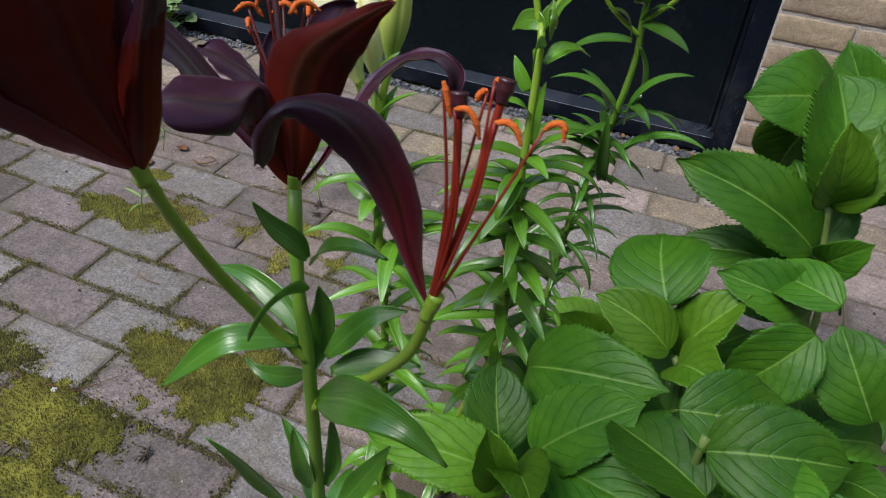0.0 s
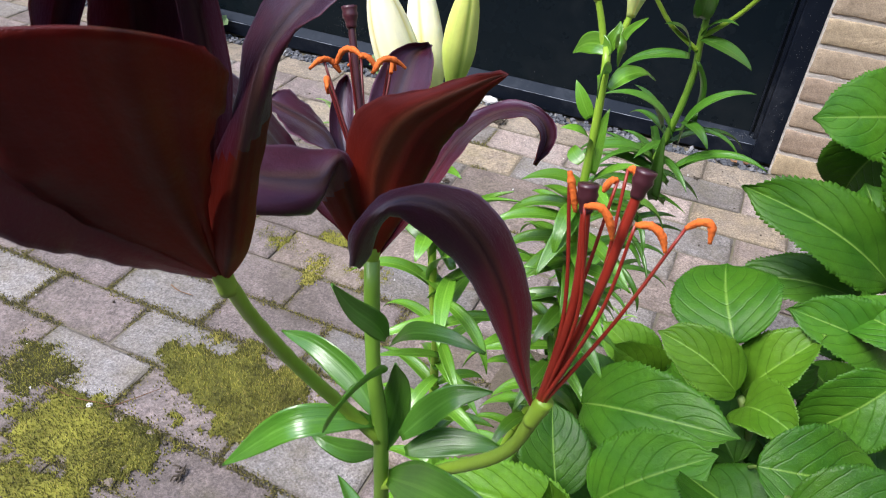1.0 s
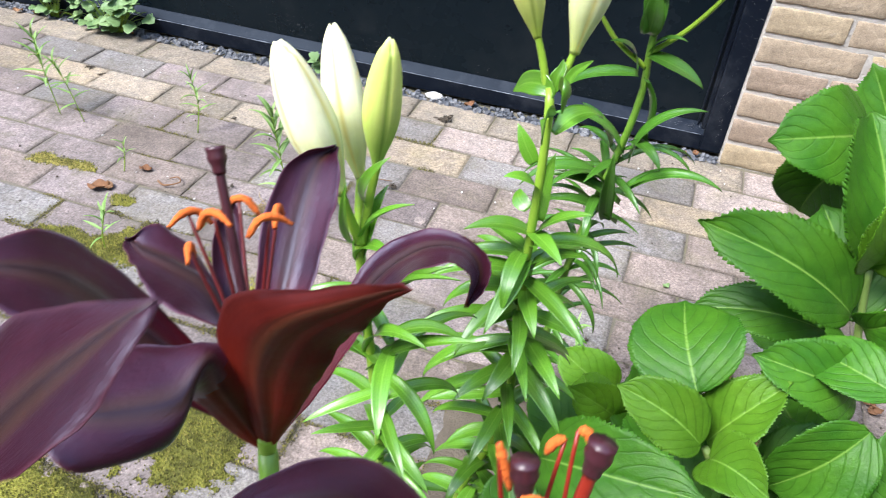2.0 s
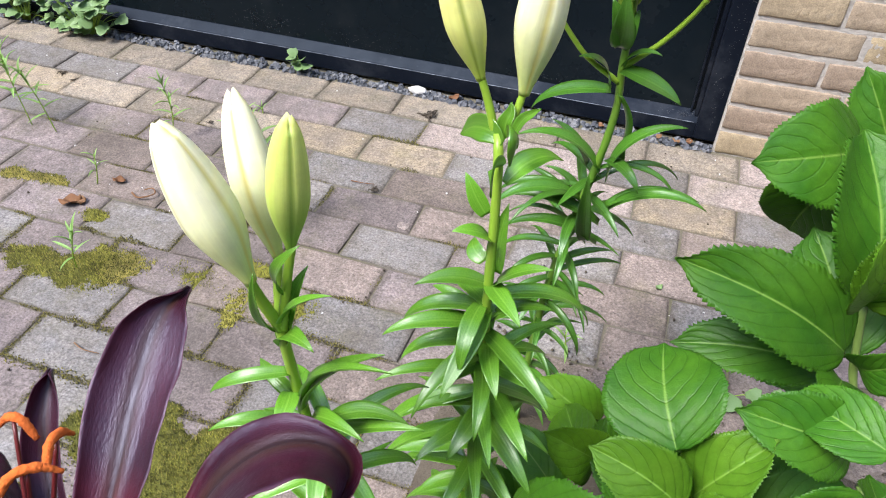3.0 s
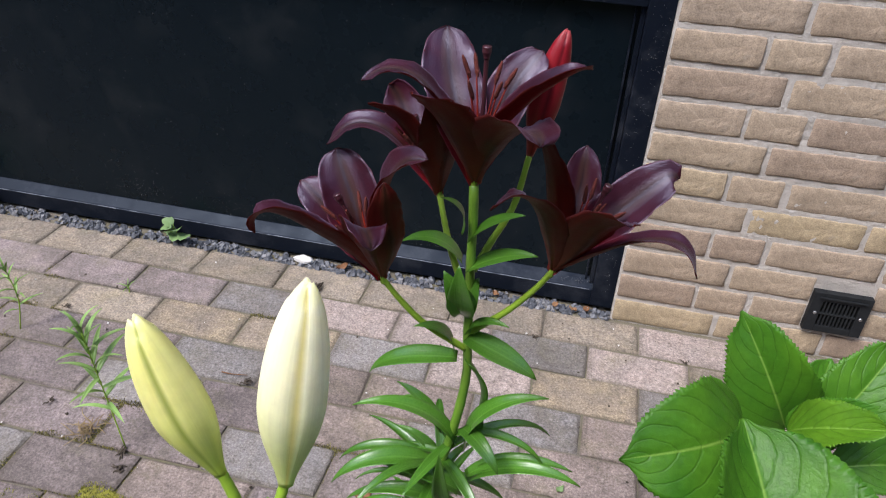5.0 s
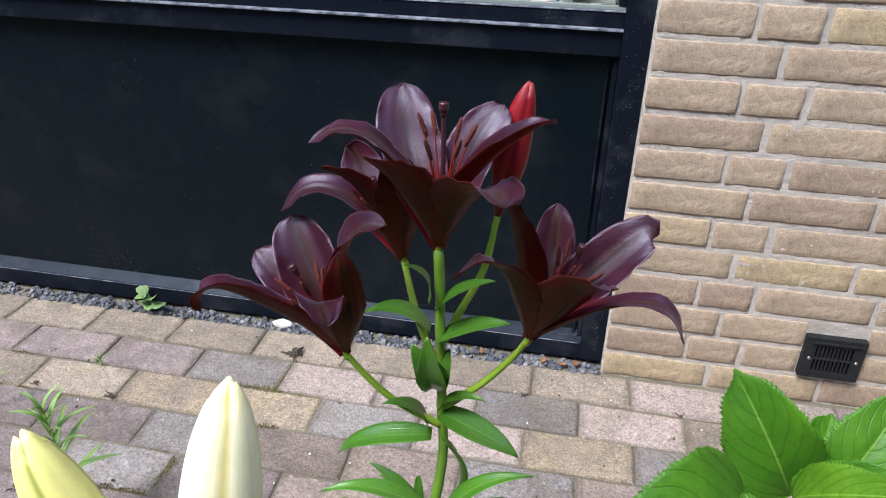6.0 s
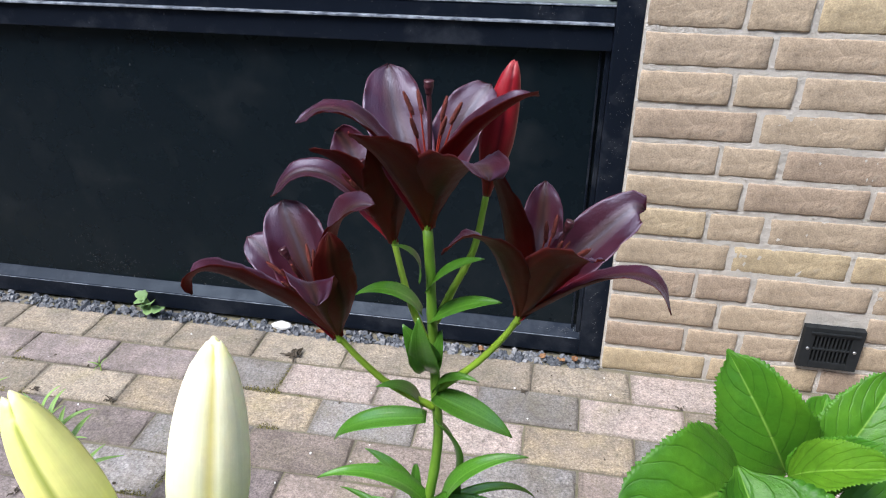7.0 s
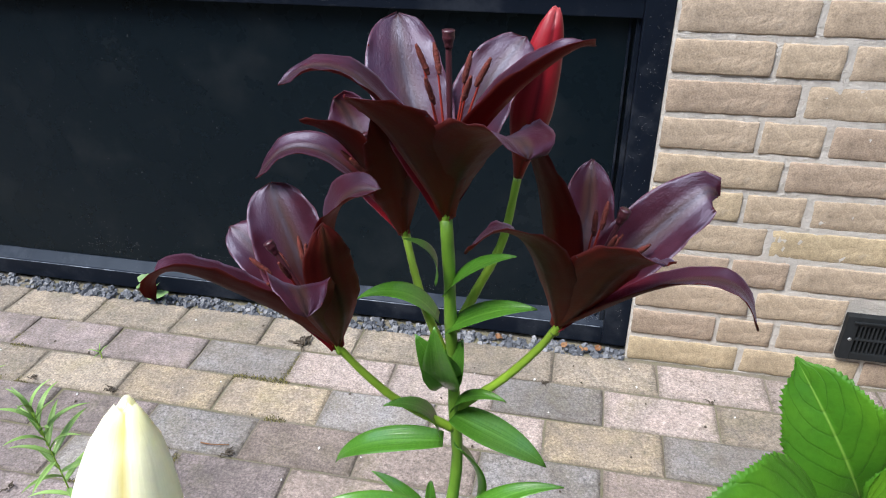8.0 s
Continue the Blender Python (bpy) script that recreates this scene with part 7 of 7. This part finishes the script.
hydrangea_leaf(bush, (0.189, -1.11, 0.495), (0.138, -1.13, 0.421), 0.66, (0.1, -0.5, 0.85), None, None, None)
hydrangea_leaf(bush, (0.179, -1.05, 0.461), (0.127, -1.02, 0.438), 0.6, (0, -0.5, 0.85), None, None, None)
hydrangea_leaf(bush, (0.25, -1.14, 0.447), (0.204, -1.1, 0.506), 0.8, (-0.25, -0.75, 0.6), None, 0.15, None)
hydrangea_leaf(bush, (-0.002, -1.25, 0.392), (0.071, -1.23, 0.475), 0.64, (-0.35, -0.5, 0.8), None, 0.25, None)
hydrangea_leaf(bush, (-0.04, -1.14, 0.376), (0.09, -1.18, 0.446), 0.52, (0.1, -0.5, 0.85), None, None, None)
hydrangea_leaf(bush, (0.092, -1.25, 0.501), (0.178, -1.215, 0.491), 0.72, (-0.1, -0.55, 0.8), None, 0.2, None)
hydrangea_leaf(bush, (0.116, -1.275, 0.496), (0.209, -1.255, 0.506), 0.7, (-0.1, -0.55, 0.8), None, 0.2, None)
hydrangea_leaf(bush, (0.126, -1.29, 0.468), (0.049, -1.24, 0.456), 0.75, (0.3, -0.5, 0.8), None, None, None)
hydrangea_leaf(bush, (0.009, -1.26, 0.403), (0.111, -1.3, 0.437), 0.5, (0.1, -0.5, 0.85), None, None, None)
hydrangea_leaf(bush, (-0.032, -1.25, 0.379), (-0.061, -1.19, 0.423), 0.75, (0.2, -0.7, 0.6), None, None, None)
hydrangea_leaf(bush, (-0.008, -1.28, 0.391), (-0.142, -1.3, 0.406), 0.42, (0.15, -0.5, 0.85), young_leaf, None, None)
hydrangea_leaf(bush, (-0.017, -1.285, 0.4), (-0.035, -1.3, 0.467), 0.5, (0.2, -0.9, 0.3), young_leaf, 0.7, None)
hydrangea_leaf(bush, (-0.014, -1.28, 0.403), (0.017, -1.34, 0.449), 0.55, 'flat', young_leaf, None, None)
hydrangea_leaf(bush, (0.146, -1.27, 0.46), (0.193, -1.31, 0.516), 0.6, 'flat', None, None, None)
hydrangea_leaf(bush, (0.218, -1.22, 0.453), (0.245, -1.25, 0.477), 0.7, 'flat', None, None, None)
hydrangea_leaf(bush, (0.097, -1.06, 0.37), (0.162, -1.0, 0.391), 0.5)
hydrangea_leaf(bush, (0.017, -0.91, 0.23), (-0.061, -0.9, 0.269), 0.75, 'half', young_leaf)
hydrangea_leaf(bush, (0.015, -0.92, 0.229), (0.042, -0.95, 0.286), 0.6, 'half', young_leaf)
hydrangea_leaf(bush, (0.003, -0.92, 0.238), (-0.018, -0.98, 0.226), 0.6)
hydrangea_leaf(bush, (-0.009, -1.05, 0.282), (-0.075, -1.0, 0.295), 0.65)
hydrangea_leaf(bush, (-0.037, -1.06, 0.245), (-0.088, -1.04, 0.278), 0.6)
hydrangea_leaf(bush, (0.014, -1.0, 0.268), (-0.025, -0.93, 0.269), 0.7, 'half', young_leaf)
hydrangea_leaf(bush, (0.021, -1.02, 0.316), (-0.035, -1.05, 0.377), 0.6, 'half', young_leaf)
hydrangea_leaf(bush, (0.03, -1.0, 0.311), (0.049, -0.95, 0.341), 0.6)
hydrangea_leaf(bush, (0.154, -1.06, 0.349), (0.231, -1.02, 0.379), 0.62)
under_leaves(bush, 46, (-0.01, -1.30, 0.12), (0.22, -0.98, 0.31), 5)
under_leaves(bush, 40, (0.02, -1.28, 0.30), (0.30, -1.02, 0.37), 8)
# -- end plants --


# ---- pieces of the pavement and of the wall ----
def block_data(name, sx, sy, sz, edge, jitter, mats, seed):
    """A block with chipped, worn upper edges; its top lies at z = 0."""
    rng = random.Random(seed)
    hx, hy = sx / 2, sy / 2
    j = lambda: rng.uniform(-jitter, jitter)
    low = [(-hx, -hy, -sz), (hx, -hy, -sz), (hx, hy, -sz), (-hx, hy, -sz)]
    spots = [(-1, -1), (-0.5, -1), (0, -1), (0.5, -1), (1, -1), (1, 0), (1, 1), (0.5, 1), (0, 1), (-0.5, 1), (-1, 1), (-1, 0)]
    rim = [(x * hx + j(), y * hy + j(), -edge * rng.uniform(0.7, 1.3)) for x, y in spots]
    top = []
    for x, y in spots:
        inset = edge * rng.uniform(0.8, 1.9) * (1.5 if abs(x) == 1 and abs(y) == 1 else 1.0)
        top.append((x * hx - inset * (x if abs(x) == 1 else 0) + j() * 0.5, y * hy - inset * (y if abs(y) == 1 else 0) + j() * 0.5, j() * 0.25))
    verts = low + rim + top
    R, T = 4, 16
    faces = [(3, 2, 1, 0), (0, 1, R + 4, R + 3, R + 2, R + 1, R), (1, 2, R + 6, R + 5, R + 4), (2, 3, R + 10, R + 9, R + 8, R + 7, R + 6), (3, 0, R, R + 11, R + 10)]
    faces += [(R + k, R + (k + 1) % 12, T + (k + 1) % 12, T + k) for k in range(12)]
    faces += [tuple(range(T, T + 12))]
    return mesh_of(name, verts, faces, mats, smooth=False)


paver_mats = {"t": paver_tan, "y": paver_yellow, "g": paver_grey, "m": paver_mauve, "b": paver_brown, "p": paver_pink}
paver_kinds = {c: [block_data("paver", 0.2062, 0.1012, 0.06, 0.0024, 0.0014, [m], 40 + 7 * i) for i in range(4)] for c, m in paver_mats.items()}
# rows from the wall outwards; each letter is a paver's colour, from the west end on
PAVER_WEST = -2.73
paver_rows = [
    "ttttttttttttttppp",
    "mgmmggmmmgppgptgp",
    "ggmtyytttyygpygpp",
    "gmmgmgmmmgbbgbpbb",
    "mggmmmmbmgmbgbbmb",
    "ggmmgmmbmmgmbgmbb",
    "mmmgmgbmgmbmgbmbm",
    "gmgmmmgmmbgmbbbmg",
    "mgmgmgmmgmmbbggbm",
    "mmgmmgmmgmggmbbgm",
    "gmmbgmmgmgmbggmbm",
    "mgmmgmbmgmgmmbgmm",
    "gmgmmgmgmbmgmgbmb",
    "mmgmgmmgbmgmmgmmb",
]
pavement = thing("pavement", "weathered concrete pavers in mixed tan, grey and mauve", "pavement", kind="structure")
rng = random.Random(17)
for r, letters in enumerate(paver_rows):
    y = 0.0525 - 0.105 * r
    shift = 0.0 if r % 2 == 0 else 0.105
    for k in range(17):
        x = PAVER_WEST + shift + 0.21 * k + 0.105
        if x > -0.17 and y < -0.74:
            continue
        c = letters[k % len(letters)]
        ob = part("paver", paver_kinds[c][rng.randint(0, 3)], pavement)
        ob.matrix_basis = pose(x + rng.uniform(-0.0015, 0.0015), y + rng.uniform(-0.0012, 0.0012), rng.uniform(-0.0022, 0.0012), rng.uniform(-0.7, 0.7), rng.uniform(-0.5, 0.5), rng.uniform(-0.5, 0.5) + (180 if rng.random() < 0.5 else 0))
verts, faces, slot = [], [], []
for r in range(-0, 22):
    y = 0.0525 - 0.105 * r
    for k in range(-9, 38):
        if 0 <= k < 17 and r < len(paver_rows):
            continue
        x = PAVER_WEST + (0.0 if r % 2 == 0 else 0.105) + 0.21 * k + 0.105
        if x > -0.17 and y < -0.74:
            continue
        z = rng.uniform(-0.002, 0.001)
        n = len(verts)
        for a, b, c in ((0.1025, 0.05, -0.05), (0.1025, 0.05, -0.003), (0.098, 0.0455, 0.0)):
            verts += [(x - a, y - b, z + c), (x + a, y - b, z + c), (x + a, y + b, z + c), (x - a, y + b, z + c)]
        for i in range(4):
            j = (i + 1) % 4
            faces += [(n + i, n + j, n + 4 + j, n + 4 + i), (n + 4 + i, n + 4 + j, n + 8 + j, n + 8 + i)]
        faces.append((n + 8, n + 9, n + 10, n + 11))
        slot += [rng.randint(0, 3)] * 9
tagged(part("outer_pavers", mesh_of("outer_pavers", verts, faces, [paver_grey, paver_mauve, paver_brown, paver_tan], slot, smooth=False), pavement), kind="stuff")

COURSE, BRICK_H = 0.0668, 0.0556
brick_kinds = {}


def brick_data(length, seed):
    """A hand-formed brick's face with soft, uneven edges; its face lies at z = 0."""
    ux = [-1.0, -0.977, -0.78, -0.56, -0.34, -0.12, 0.12, 0.34, 0.56, 0.78, 0.977, 1.0]
    uy = [-1.0, -0.905, -0.35, 0.35, 0.905, 1.0]
    hx, hy = length / 2, BRICK_H / 2
    verts, faces = [], []
    for j, b in enumerate(uy):
        for i, a in enumerate(ux):
            x, y = a * hx, b * hy
            rim = (abs(a) == 1.0) or (abs(b) == 1.0)
            x += (0.0022 if rim else 0.0010) * noise.noise((x * 60, y * 110, seed * 3.1))
            y += (0.0023 if rim else 0.0010) * noise.noise((x * 75, y * 80, seed * 5.7 + 9))
            corner = abs(a) == 1.0 and abs(b) == 1.0
            z = (-0.0030 if corner else -0.0013 if rim else 0.0) + 0.0009 * noise.noise((x * 48, y * 48, seed * 1.7))
            if corner:
                x, y = x * 0.988, y * 0.95
            verts.append((x, y, z))
    n = len(ux)
    faces += [(j * n + i, j * n + i + 1, (j + 1) * n + i + 1, (j + 1) * n + i) for j in range(len(uy) - 1) for i in range(n - 1)]
    ring = [i for i in range(n)] + [j * n + n - 1 for j in range(1, len(uy))] + [(len(uy) - 1) * n + i for i in range(n - 2, -1, -1)] + [j * n for j in range(len(uy) - 2, 0, -1)]
    k = len(verts)
    verts += [(verts[i][0], verts[i][1], -0.02) for i in ring]
    m = len(ring)
    faces += [(ring[(i + 1) % m], ring[i], k + i, k + (i + 1) % m) for i in range(m)]
    return mesh_of("brick", verts, faces, [brick_clay])


def brick_piece(x0, x1, z0):
    key = round(x1 - x0, 3)
    if key not in brick_kinds:
        brick_kinds[key] = [brick_data(key, 90 + i + int(key * 1000)) for i in range(7)]
    ob = part("brick", brick_kinds[key][rng.randint(0, 6)], wall)
    ob.matrix_basis = pose((x0 + x1) / 2, WALL_Y + rng.uniform(-0.0015, 0.0015), z0 + BRICK_H / 2 + rng.uniform(-0.001, 0.001), 90 + rng.uniform(-0.6, 0.6), rng.uniform(-0.5, 0.5) + (180 if rng.random() < 0.5 else 0) * 0, rng.uniform(-0.4, 0.4))


for n in range(22):
    z = -0.0002 + COURSE * n
    x = WALL_X
    first = True
    while x < 1.35:
        if n % 2 == 0:
            ln, gap = 0.2125, 0.0105
        else:
            ln, gap = (0.158, 0.0085) if first else (0.099, 0.013) if abs(x - 0.3165) < 0.01 else (0.2125, 0.0105)
        wide = ln
        inside = z < 0.15 and z + BRICK_H > VZ0 and x < VX1 and x + ln > VX0
        if inside:
            if VX0 - x > 0.03:
                brick_piece(x, VX0 - 0.002, z)
            if x + ln - VX1 > 0.03:
                brick_piece(VX1 + 0.002, x + ln, z)
        else:
            brick_piece(x, x + wide, z)
        x += ln + gap
        first = False
# the bricks farther along and higher up, joined
verts, faces = [], []
for n in range(41):
    z = -0.0002 + COURSE * n
    for k in range(-28, 12):
        x = WALL_X + 0.223 * k + (0.0 if n % 2 == 0 else 0.0555)
        if (x < 1.34 and n < 22) or x > 2.36 or (x < WALL_X - 0.01 and z < 2.25):
            continue
        m = len(verts)
        for a, b in ((0.0, 0.1255), (0.0028, WALL_Y)):
            verts += [(x + a, b, z + a), (x + 0.2125 - a, b, z + a), (x + 0.2125 - a, b, z + BRICK_H - a), (x + a, b, z + BRICK_H - a)]
        faces += [(m + i, m + (i + 1) % 4, m + 4 + (i + 1) % 4, m + 4 + i) for i in range(4)] + [(m + 4, m + 5, m + 6, m + 7)]
tagged(part("farther_bricks", mesh_of("farther_bricks", verts, faces, [brick_clay], smooth=False), wall), kind="stuff")
